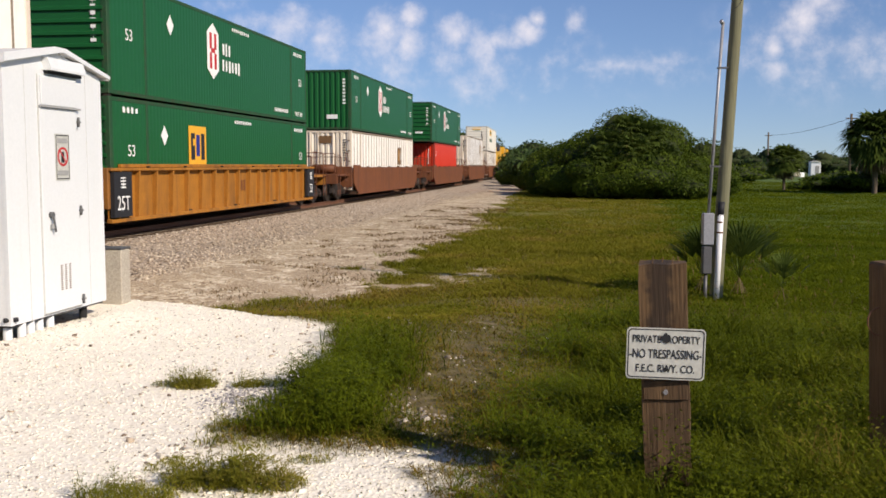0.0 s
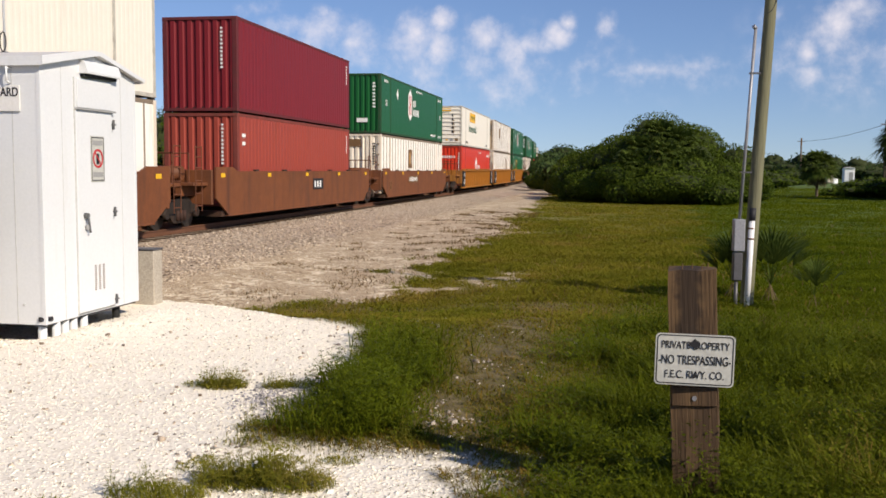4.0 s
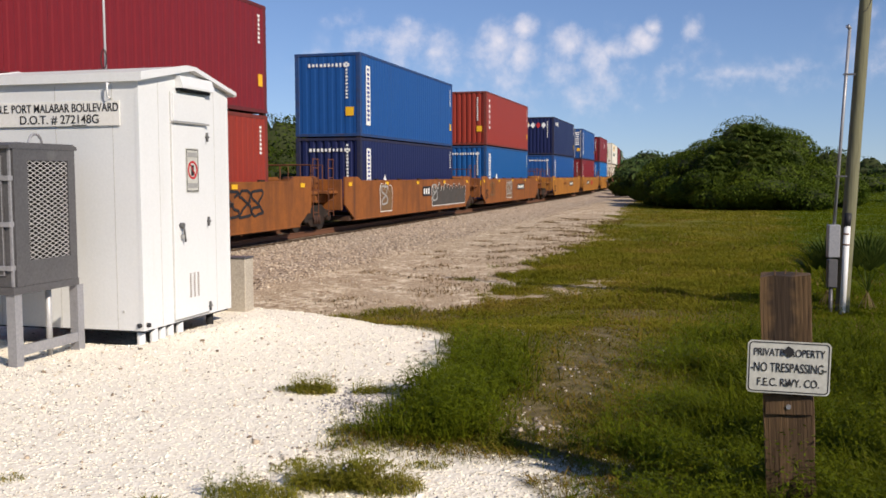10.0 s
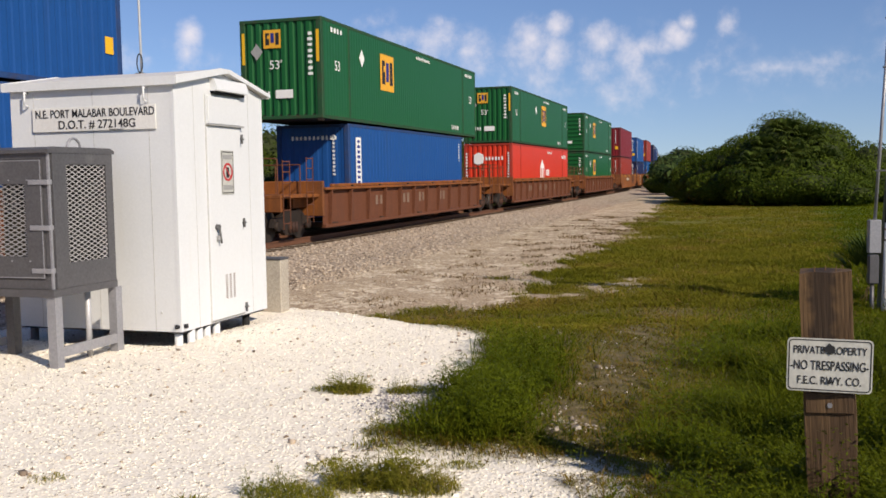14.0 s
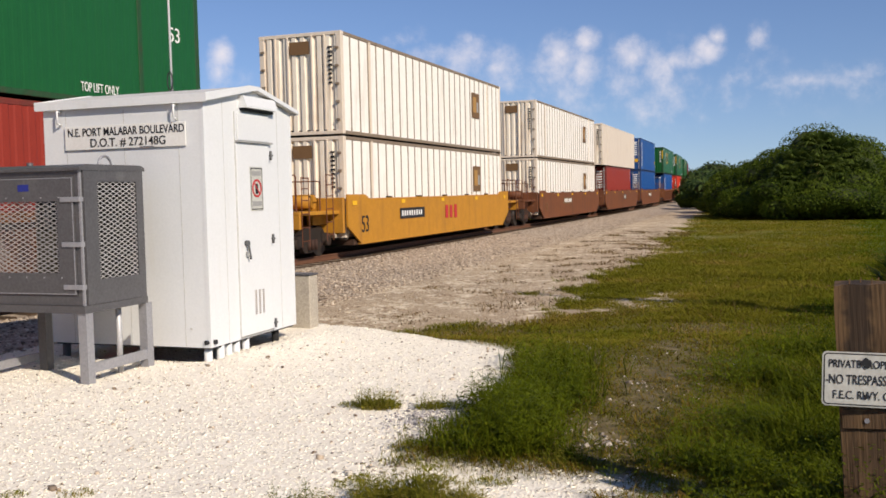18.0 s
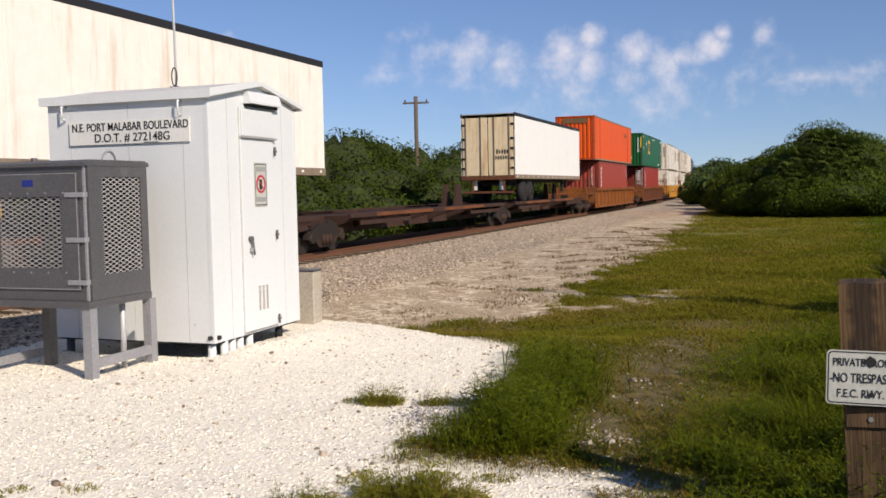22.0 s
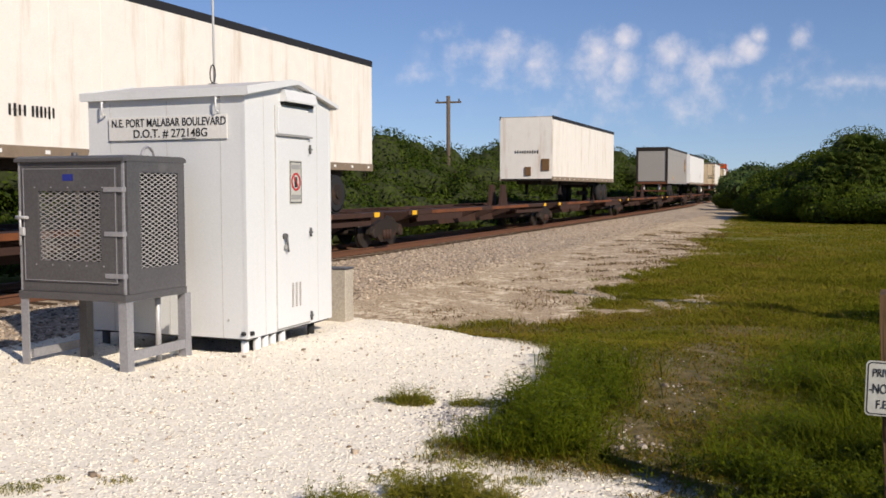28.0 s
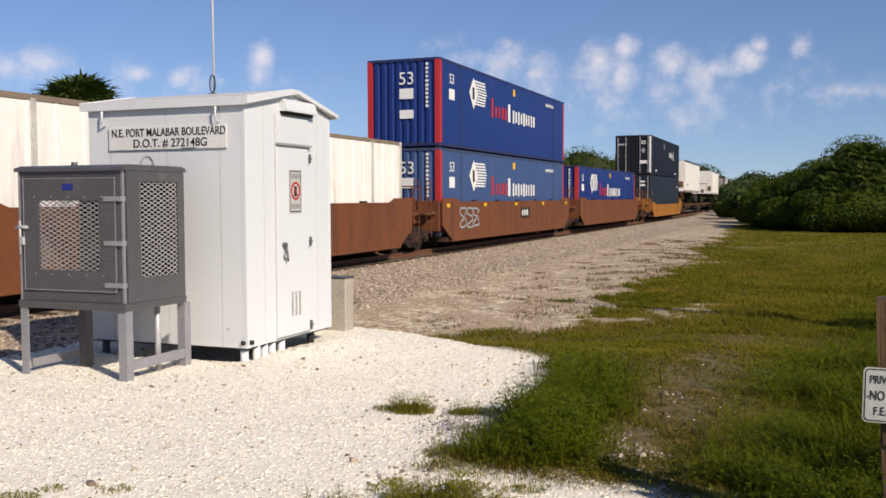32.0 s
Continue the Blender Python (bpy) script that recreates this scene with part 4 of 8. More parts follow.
def emp_green(end="level", badge=-2.9):
    c = container("green 53-foot freight container with a square gold badge", green_paint, end=end)
    L, W = 16.15, 2.59
    gold_badge(c, badge, 1.75, L, W)
    diamond(c, ink_white, "side", badge - 2.2, 2.0, 0.27, L, W, "white diamond placard")
    letters(c, "53", 0.3, ink_white, "side", -7.0, 1.55, L, W)
    letters(c, "53", 0.3, ink_white, "side", 7.2, 1.55, L, W)
    bars(c, ink_white, "side", 0.9, 2.6, 1.6, 0.12, 9, L, W)
    letters(c, "TOP LIFT ONLY", 0.17, ink_white, "side", 4.9, 0.27, L, W, 0.62)
    gold_badge(c, -0.25, 2.3, L, W, "end", 0.55)
    diamond(c, ink_white if end == "level" else ink_grey, "end", -0.75, 1.95, 0.24, L, W)
    letters(c, "53'", 0.26, ink_white, "end", -0.15, 1.55, L, W)
    mark(c, "data_plate", ink_white, "end", 0.1, 0.72, 0.55, 0.24, L, W)
    bars(c, ink_white, "end", -0.55, 0.72, 0.5, 0.22, 4, L, W)
    if end == "upright":
        mark(c, "corner_stripe", ink_yellow, "end", -1.18, 2.05, 0.09, 0.9, L, W, "yellow corner stripe")
        mark(c, "corner_stripe", ink_yellow, "end", 1.18, 2.05, 0.09, 0.9, L, W, "yellow corner stripe")
    small_marks(c, L, 2.896, W)
    return c


def emp_white(badge=3.6, mat=None, plain=False, end_mat=None):
    c = container("weathered cream 53-foot sheet-and-post container with a small badge", mat or cream_panel, side="posts" if not plain else "fine", end="upright", frame_mat=tan_panel, end_mat=end_mat or soiled_cream)
    L, W = 16.15, 2.59
    if not plain:
        mark(c, "badge", ink_brown, "side", badge, 1.75, 0.95, 1.0, L, W, "faded brown badge with a gold device")
        mark(c, "badge_device", ink_ochre, "side", badge - 0.12, 1.78, 0.42, 0.62, L, W + 0.008)
        mark(c, "badge_device", ink_grey, "side", badge + 0.24, 1.7, 0.2, 0.4, L, W + 0.008)
    mark(c, "badge", ink_brown, "end", 0.0, 2.45, 0.62, 0.36, L, W, "faded brown badge")
    bars(c, ink_black, "end", 0.95, 1.9, 0.15, 1.1, 9, L, W, upright=True)
    hinge = cached(("door_hinge",), lambda: boxes((-0.06, 0.06, -0.04, 0.0, -0.035, 0.035), bevel=0.01), post_dark)
    for z in (0.4, 0.9, 1.4, 1.9, 2.4):
        for x in (-1.17, 1.17):
            same_part("door_hinge", hinge, c, pose(x, -L / 2 - 0.01, z))
    bar = cached(("end_post",), lambda: boxes((-0.03, 0.03, -0.018, 0.02, 0.12, 2.78), bevel=0.008), tan_panel)
    for x in (-0.78, -0.38, 0.38, 0.78):
        same_part("end_post", bar, c, pose(x, -L / 2 - 0.005, 0))
    return c


def jb_container():
    c = container("off-white 53-foot container with a yellow name panel", jb_white, end="level")
    L, W = 16.15, 2.59
    mark(c, "name_panel", ink_yellow, "side", -2.7, 2.25, 2.9, 0.7, L, W, "yellow name panel with dark bars")
    bars(c, ink_green, "side", -2.5, 2.25, 2.1, 0.34, 6, L, W + 0.008)
    letters(c, "Intermodal", 0.6, ink_green, "side", -2.6, 1.38, L, W, 1.1)
    mark(c, "soot_stain", ink_black, "end", 0.62, 1.55, 0.1, 1.5, L, W, "black soot streak")
    mark(c, "soot_stain", ink_brown, "end", 0.72, 1.3, 0.06, 1.1, L, W)
    mark(c, "name_panel", ink_yellow, "end", 0.0, 2.6, 1.0, 0.24, L, W)
    bars(c, ink_green, "end", 0.0, 2.38, 0.8, 0.1, 10, L, W)
    mark(c, "placard", ink_yellow, "end", 0.2, 0.4, 0.13, 0.13, L, W)
    mark(c, "document_box", ink_grey, "end", 0.55, 0.4, 0.24, 0.24, L, W, "grey document box")
    mark(c, "document_box", ink_brown, "end", 0.92, 0.42, 0.22, 0.36, L, W)
    bars(c, ink_black, "side", -5.6, 0.3, 1.2, 0.14, 8, L, W)
    bars(c, ink_black, "side", 5.6, 0.3, 1.2, 0.14, 8, L, W)
    return c


def hub_red_box():
    c = container("orange-red 53-foot container with a white house-shaped badge", hub_red, end="upright")
    L, W = 16.15, 2.59
    bm = bmesh.new()
    prism(bm, [(-1.0, 0.5), (0.1, 0.5), (0.1, 1.7), (-0.45, 2.15), (-1.0, 1.7)], W / 2 + 0.006, W / 2 + 0.01, "x")
    part("badge", bm, ink_white, c, "white house-shaped badge")
    for dy in (-0.7, -0.2):
        mark(c, "badge_device", hub_red, "side", dy, 1.15, 0.2, 0.9, L, W + 0.008)
    bars(c, ink_white, "side", 1.2, 1.35, 1.1, 0.4, 3, L, W)
    bars(c, ink_white, "side", 1.8, 0.85, 2.4, 0.42, 7, L, W)
    bars(c, ink_white, "side", 1.8, 2.55, 1.4, 0.13, 8, L, W)
    bars(c, ink_white, "side", 6.6, 2.35, 1.6, 0.24, 5, L, W)
    bars(c, ink_white, "end", 0.3, 2.1, 1.2, 0.2, 7, L, W)
    bm = bmesh.new()
    prism(bm, [(-0.75, 1.88), (-0.5, 1.75), (-0.25, 1.88), (-0.25, 2.3), (-0.5, 2.43), (-0.75, 2.3)], -L / 2 - 0.012, -L / 2 - 0.006, "y")
    part("badge", bm, ink_white, c)
    letters(c, "53'", 0.26, ink_white, "end", -0.15, 0.62, L, W)
    bars(c, ink_white, "end", -1.15, 1.6, 0.12, 1.6, 10, L, W, upright=True)
    bars(c, ink_white, "end", 1.1, 1.6, 0.1, 1.6, 12, L, W, upright=True)
    return c


def iso(label, mat, end="upright", strip=None, high=2.868, placards=0, yellow=True, logo=None, side="corr"):
    """A 40-foot steel box; strip: a white name strip at the rear of its side."""
    c = container(label, mat, 12.19, high, 2.44, side, end)
    L, W = 12.19, 2.44
    if strip == "panel":
        mark(c, "name_strip", ink_white, "side", -L / 2 + 0.75, high * 0.5, 0.42, high * 0.72, L, W, "tall white name strip")
        bars(c, ink_blue, "side", -L / 2 + 0.75, high * 0.5, 0.24, high * 0.66, 12, L, W + 0.008, upright=True)
        bars(c, ink_white, "end", 0.1, high - 0.42, 1.6, 0.13, 11, L, W)
    if strip == "letters":
        bars(c, ink_white, "side", -L / 2 + 0.7, high * 0.56, 0.26, high * 0.6, 6, L, W, upright=True)
    if strip == "thin":
        bars(c, ink_white, "side", -L / 2 + 0.45, high * 0.7, 0.3, 0.5, 2, L, W, upright=True)
    if logo == "diamonds":
        diamond(c, ink_white, "side", 0.7, high * 0.66, 0.3, L, W)
        diamond(c, ink_white, "side", 1.05, high * 0.72, 0.24, L, W)
    if logo == "round":
        diamond(c, ink_white, "side", -3.6, high * 0.4, 0.28, L, W)
    if logo == "bars":
        bars(c, ink_white, "side", -L / 2 + 1.6, high - 0.5, 1.7, 0.32, 5, L, W)
    for i in range(placards):
        diamond(c, ink_white if i % 3 != 2 else ink_red, "end", -0.2 + 0.36 * (i % 2) if placards > 4 else -0.85 + 0.42 * i, high * 0.7 - 0.33 * (i // 2) if placards > 4 else high * 0.78, 0.24, L, W)
    if yellow:
        mark(c, "caution_plate", ink_yellow, "side", L / 2 - 0.4, high * 0.3, 0.24, 0.32, L, W, "yellow caution plate")
        mark(c, "caution_plate", ink_yellow, "end", -W / 2 + 0.35 if placards else W / 2 - 0.4, high * (0.8 if placards else 0.3), 0.3, 0.3, L, W)
    bars(c, ink_white, "side", L / 2 - 0.45, high * 0.76, 0.13, 0.8, 7, L, W, upright=True)
    bars(c, ink_white, "end", W / 2 - 0.5, high * 0.66, 0.09 if end == "upright" else 0.4, 1.3, 11 if end == "upright" else 7, L, W, upright=True)
    return c


def pacer(mat=None):
    c = container("faded grey-blue 53-foot container with red corner posts" if mat else "deep blue 53-foot container with red corner posts", mat or pacer_blue, end="upright")
    L, W = 16.15, 2.59
    for sy in (-1, 1):
        part("corner_stripe", boxes((W / 2 - 0.17, W / 2 + 0.004, sy * (L / 2 - 0.085) - 0.092, sy * (L / 2 - 0.085) + 0.092, 0.1, 2.8)), ink_red, c, "red corner post facing")
    part("corner_stripe", boxes((-W / 2 - 0.004, -W / 2 + 0.17, -L / 2 - 0.007, -L / 2 + 0.18, 0.1, 2.8)), ink_red, c)
    letters(c, "53", 0.42, ink_white, "end", 0.12, 2.2, L, W)
    mark(c, "data_plate", ink_white, "end", 0.12, 1.72, 0.5, 0.34, L, W)
    mark(c, "data_plate", ink_white, "end", 0.12, 1.05, 0.5, 0.28, L, W)
    bars(c, ink_white, "end", 0.85, 1.95, 0.12, 1.5, 11, L, W, upright=True)
    letters(c, "53", 0.34, ink_white, "side", -7.0, 2.25, L, W)
    mark(c, "data_plate", ink_white, "side", -7.0, 1.75, 0.5, 0.36, L, W)
    near, far = [], []
    for i in range(9):
        z = 1.62 + i * 0.1
        w = 1.42 - 0.45 * abs(z - 2.02)
        for u, v in ((0.004, z), (w, z + 0.002), (w, z + 0.058), (0.004, z + 0.06)):
            near.append((-4.84 + u, v))
            far.append((-4.84 - 0.01 * u, v))
    bm = prism(bmesh.new(), near + far[::-1], W / 2 + 0.006, W / 2 + 0.01, "x")
    part("badge", bm, ink_white, c, "white speed stripes trailing from a diamond")
    diamond(c, ink_white, "side", -4.86, 2.0, 0.56, L, W + 0.012)
    mark(c, "badge_device", ink_black, "side", -4.88, 2.0, 0.2, 0.42, L, W + 0.03)
    bars(c, ink_red, "side", -2.6, 1.68, 0.5, 0.74, 1, L, W)
    bars(c, ink_red, "side", -1.58, 1.56, 1.6, 0.5, 4, L, W)
    bars(c, ink_white, "side", -0.5, 1.64, 0.56, 0.78, 1, L, W)
    bars(c, ink_white, "side", 1.48, 1.54, 3.3, 0.54, 9, L, W)
    mark(c, "data_plate", ink_yellow, "side", 0.0, 2.5, 0.3, 0.26, L, W)
    bars(c, ink_white, "side", 5.5, 2.45, 1.4, 0.16, 7, L, W)
    return c


def umax(mat, label, badge):
    c = container(label, mat, end="doors", frame_mat=mat)
    L, W = 16.15, 2.59
    if badge:
        for x in (1.21,):
            part("corner_stripe", boxes((x - 0.02, x + 0.088, -L / 2 - 0.006, -L / 2 + 0.17, 0.12, 2.78)), ink_white, c, "white rear corner post")
        bars(c, ink_white, "side", 2.6, 1.75, 1.7, 0.5, 4, L, W)
        diamond(c, ink_white, "side", 4.1, 1.75, 0.42, L, W, "white diamond badge")
        diamond(c, mat, "side", 4.1, 1.75, 0.2, L, W + 0.008)
        diamond(c, ink_grey, "side", -1.2, 2.3, 0.3, L, W, "grey diamond placard")
        letters(c, "TOP LIFT ONLY", 0.16, ink_white, "side", -5.4, 0.3, L, W, 0.62)
        letters(c, "TOP LIFT ONLY", 0.16, ink_white, "side", 5.4, 0.3, L, W, 0.62)
        bars(c, ink_white, "end", -0.75, 2.2, 0.7, 0.16, 4, L, W + 0)
        bars(c, ink_white, "end", 0.75, 2.3, 0.4, 0.3, 2, L, W, upright=True)
        diamond(c, ink_grey, "end", 0.75, 1.75, 0.22, L, W)
        mark(c, "data_plate", ink_white, "end", 0.78, 0.9, 0.5, 0.24, L, W)
    else:
        bars(c, ink_gold, "end", -0.6, 2.2, 0.9, 0.3, 3, L, W)
        bars(c, ink_white, "end", 0.7, 2.2, 0.5, 0.5, 2, L, W, upright=True)
        bars(c, ink_grey, "side", -7.0, 1.5, 0.3, 0.3, 1, L, W)
        bars(c, ink_grey, "side", 7.0, 2.1, 1.2, 0.24, 4, L, W)
    return c


# ---- trailers and the spine wagons that carry them ----
def road_wheels(parent, y, rim):
    for sx in (-1, 1):
        ty = cached(("tyre",), lambda: rod(rod(bmesh.new(), (-0.28, 0, 0), (0.0, 0, 0), 0.5, sides=20), (0.0, 0, 0), (0.02, 0, 0), 0.47, 0.4, sides=20), tyre_rubber)
        t = same_part("tyre", ty, parent, pose(sx * 1.2, y, -0.62, 0, 0, 0 if sx > 0 else 180))
        rm = cached(("rim", rim.name), lambda: rod(rod(bmesh.new(), (0.0, 0, 0), (0.035, 0, 0), 0.3, 0.26, sides=18), (0.02, 0, 0), (0.08, 0, 0), 0.1, sides=12), rim)
        same_part("rim", rm, t, None, "painted wheel rim")


def trailer(label, mat, length, doors, high=3.02, rims=(None, None), roll_door=False, end_mat=None, plain_nose=False):
    """A road semi-trailer; doors: its rear end faces back along the track. Origin at the middle of its floor's underside."""
    ob = tagged(new("road_trailer"), label, "trailer", "trailers on the train")
    W = 2.6
    hw, hl = W / 2, length / 2
    wall = cached(("side_wall", "trailer", length, high), lambda: boxes((-0.03, 0.0, -hl + 0.04, hl - 0.04, 0.2, high - 0.12)), mat)
    seam = cached(("panel_seams", length, high), lambda: boxes(*[(0.0, 0.006, -hl + (i + 1) * length / 12 - 0.012, -hl + (i + 1) * length / 12 + 0.012, 0.2, high - 0.12) for i in range(11)]), mat)
    lowr = cached(("bottom_rail", "trailer", length), lambda: boxes((-0.06, 0.012, -hl, hl, 0.0, 0.2), bevel=0.01), ink_grey if roll_door else post_dark)
    topr = cached(("top_rail", "trailer", length), lambda: boxes((-0.06, 0.01, -hl, hl, -0.17, 0.0), bevel=0.01), ink_black if not roll_door else truck_steel)
    lamp = cached(("marker_lamps", length), lambda: boxes(*[(0.012, 0.022, -hl + 0.3 + i * (length - 0.6) / 14 - 0.05, -hl + 0.3 + i * (length - 0.6) / 14 + 0.05, 0.08, 0.14) for i in range(15)]), ink_red if roll_door else ink_white)
    for sx in (1, -1):
        turn = 0 if sx > 0 else 180
        same_part("side_wall", wall, ob, pose(sx * hw, 0, 0, 0, 0, turn))
        same_part("panel_seams", seam, ob, pose(sx * hw, 0, 0, 0, 0, turn))
        same_part("bottom_rail", lowr, ob, pose(sx * hw, 0, 0, 0, 0, turn))
        same_part("top_rail", topr, ob, pose(sx * hw, 0, high, 0, 0, turn))
        same_part("reflectors", lamp, ob, pose(sx * hw, 0, 0, 0, 0, turn))
    roof = cached(("roof", "trailer", length), lambda: boxes((-hw + 0.03, hw - 0.03, -hl + 0.02, hl - 0.02, -0.06, -0.02)), trailer_grey)
    same_part("roof", roof, ob, pose(0, 0, high, 0, 0, 0))
    floor = cached(("floor", "trailer", length), lambda: boxes((-hw + 0.06, hw - 0.06, -hl + 0.03, hl - 0.03, 0.02, 0.16), (-0.6, -0.45, -hl + 0.5, hl - 0.5, -0.16, 0.02), (0.45, 0.6, -hl + 0.5, hl - 0.5, -0.16, 0.02)), truck_steel)
    same_part("floor", floor, ob)
    em = end_mat or mat
    front = cached(("nose_wall", high), lambda: boxes((-hw + 0.03, hw - 0.03, 0.0, 0.03, 0.1, high - 0.06)), em)
    fy = hl if doors else -hl
    same_part("nose_wall", front, ob, pose(0, fy - (0.03 if doors else 0.0), 0))
    ry = -hl if doors else hl
    leaf = cached(("door_leaf", high), lambda: boxes((-0.6, 0.6, 0.0, 0.04, 0.16, high - 0.2), bevel=0.012), em)
    if doors and not roll_door:
        for x in (-0.62, 0.62):
            d = same_part("door_leaf", leaf, ob, pose(x, ry, 0))
            rd = cached(("lock_rod", "trailer", high), lambda: rods([((0, 0, 0.1), (0, 0, high - 0.15), 0.022)], 6), post_dark)
            for dx in (-0.3, 0.42) if x > 0 else (-0.42, 0.3):
                same_part("lock_rod", rd, d, pose(dx, -0.03, 0))
            hg = cached(("hinge",), lambda: boxes((-0.09, 0.09, -0.03, 0, -0.05, 0.05), bevel=0.008), truck_steel)
            for z in (0.5, 0.95, 1.4, 1.85, 2.5):
                same_part("hinge", hg, d, pose(math.copysign(0.56, x), 0, z))
        bars(ob, ink_black, "end", 0.72, 1.25, 0.62, 0.22, 5, length, W)
        bars(ob, ink_black, "end", 0.72, 0.98, 0.7, 0.2, 6, length, W)
    if roll_door:
        rolled = cached(("roll_door", high), lambda: boxes((-1.12, 1.12, 0.02, 0.05, 0.2, high - 0.3)), em)
        rd = same_part("roll_door", rolled, ob, pose(0, ry, 0))
        sl = cached(("door_slat",), lambda: boxes((-1.12, 1.12, 0.008, 0.018, 0, 0.03)), em)
        for i in range(8):
            same_part("door_slat", sl, rd, pose(0, 0, 0.3 + i * 0.32))
        fr = cached(("door_frame", high), lambda: boxes((-1.3, -1.12, -0.03, 0.06, 0.0, high), (1.12, 1.3, -0.03, 0.06, 0.0, high), (-1.12, 1.12, -0.03, 0.06, high - 0.3, high - 0.01), bevel=0.01), truck_steel)
        same_part("door_frame", fr, ob, pose(0, ry, 0))
    if not doors and not plain_nose:
        bx = cached(("service_box",), lambda: boxes((-0.19, 0.19, -0.05, 0.0, -0.28, 0.28), bevel=0.015), ink_brown)
        same_part("service_box", bx, ob, pose(0.95, -hl, 0.75), "open brown service box")
        same_part("service_box", bx, ob, pose(0.1, -hl, 0.45) @ Matrix.Diagonal((0.8, 1, 0.75, 1)))
        bars(ob, ink_black, "end", 0.05, 1.35, 1.2, 0.16, 10, length, W)
    tail = 1 if not doors else -1
    ug = cached(("suspension",), lambda: boxes((-0.7, 0.7, -1.5, 1.5, -0.3, -0.1), (-0.08, 0.08, -1.2, 1.2, -0.75, -0.5), bevel=0.02), truck_steel)
    same_part("suspension", ug, ob, pose(0, tail * (hl - 2.6), 0))
    for i, dy in enumerate((-0.62, 0.62)):
        road_wheels(ob, tail * (hl - 2.6) + dy, rims[i] or truck_steel)
    leg = cached(("landing_leg",), lambda: boxes((-0.07, 0.07, -0.07, 0.07, -0.62, 0.0), (-0.13, 0.13, -0.13, 0.13, -0.66, -0.6), bevel=0.01), truck_steel)
    for sx in (-0.85, 0.85):
        same_part("landing_leg", leg, ob, pose(sx, -tail * (hl - 3.0), 0))
    if doors:
        bump = cached(("under_guard",), lambda: boxes((-1.2, 1.2, -0.05, 0.03, -0.66, -0.56), (-0.8, -0.7, -0.03, 0.03, -0.58, 0.0), (0.7, 0.8, -0.03, 0.03, -0.58, 0.0), bevel=0.01), rusty_car)
        same_part("under_guard", bump, ob, pose(0, ry + 0.05, 0), "rusty rear guard bar")
        flap = cached(("mud_flap",), lambda: boxes((-0.13, 0.13, 0.0, 0.012, -0.5, 0.0)), ink_white)
        for x in (-0.72, 0.62):
            same_part("mud_flap", flap, ob, pose(x, ry + 0.2, 0), "white mud flap")
        sill = cached(("rear_sill",), lambda: boxes((-1.28, 1.28, -0.03, 0.05, -0.04, 0.15), bevel=0.01), rusty_car)
        same_part("rear_sill", sill, ob, pose(0, ry, 0), "rust-red rear sill")
    return ob


def spine_car(label, trucks=(-1,), outer=(), marks=True):
    """One unit of a skeleton wagon for trailers: a centre beam, wheel decks, a hitch stand and its trucks."""
    ob = tagged(new("spine_wagon"), label, "railway wagon", "wagons of the train")
    half = 8.6
    beam = cached(("centre_beam",), lambda: prism(bmesh.new(), [(-half + 0.25, 0.62), (-half + 1.8, 0.34), (half - 1.8, 0.34), (half - 0.25, 0.62), (half - 0.25, 0.86), (-half + 0.25, 0.86)], -0.36, 0.36, "x"), flat_rust)
    same_part("centre_beam", beam, ob)
    deck = cached(("wheel_deck",), lambda: boxes((-1.42, -0.37, -3.9, 0.0, 0.70, 0.82), (0.37, 1.42, -3.9, 0.0, 0.70, 0.82), (-1.42, -1.36, -3.9, 0.0, 0.58, 0.92), (1.36, 1.42, -3.9, 0.0, 0.58, 0.92), bevel=0.01), flat_rust)
    same_part("wheel_deck", deck, ob, pose(0, -3.2, 0))
    same_part("wheel_deck", deck, ob, pose(0, 7.1, 0))
    out = cached(("outrigger",), lambda: prism(bmesh.new(), [(-1.42, 0.80), (-0.36, 0.45), (0.36, 0.45), (1.42, 0.80), (1.42, 0.86), (-1.42, 0.86)], -0.1, 0.1, "y"), flat_rust)
    for y in (-7.2, -5.2, -3.2, -1.2, 1.2, 3.3, 5.2, 7.2):
        same_part("outrigger", out, ob, pose(0, y, 0))
    rail = cached(("side_rail",), lambda: boxes((1.36, 1.44, -half + 0.8, half - 0.8, 0.80, 0.93), (-1.44, -1.36, -half + 0.8, half - 0.8, 0.80, 0.93), bevel=0.01), flat_rust)
    same_part("side_rail", rail, ob)
    tag = cached(("yellow_tag",), lambda: boxes((1.442, 1.447, -0.17, 0.17, 0.80, 0.93)), ink_yellow)
    strip = cached(("edge_strip",), lambda: boxes((1.442, 1.447, -2.4, 2.4, 0.81, 0.92)), brown_car)
    for y in (-3.6, 2.4):
        same_part("edge_strip", strip, ob, pose(0, y, 0), "brown painted edge strip")
    for y in (-7.4, 7.4) if marks else ():
        same_part("yellow_tag", tag, ob, pose(0, y, 0), "yellow edge mark")
    hitch = cached(("hitch_stand",), lambda: prism(prism(bmesh.new(), [(-0.5, 0.86), (0.5, 0.86), (0.22, 1.75), (-0.22, 1.75)], -0.3, -0.2, "x"), [(-0.5, 0.86), (0.5, 0.86), (0.22, 1.75), (-0.22, 1.75)], 0.2, 0.3, "x"), flat_rust)
    same_part("hitch_stand", hitch, ob, pose(0, 5.0, 0))
    for t in trucks:
        add_truck(ob, t * half)
    for t in outer:
        c = cached(("coupler",), lambda: boxes((-0.12, 0.12, 0.0, 1.75, 0.78, 1.0), (-0.2, 0.2, 1.55, 2.02, 0.72, 1.06), bevel=0.02), truck_steel)
        same_part("coupler", c, ob, pose(0, t * half, 0, 0, 0, 0 if t > 0 else 180))
    return ob


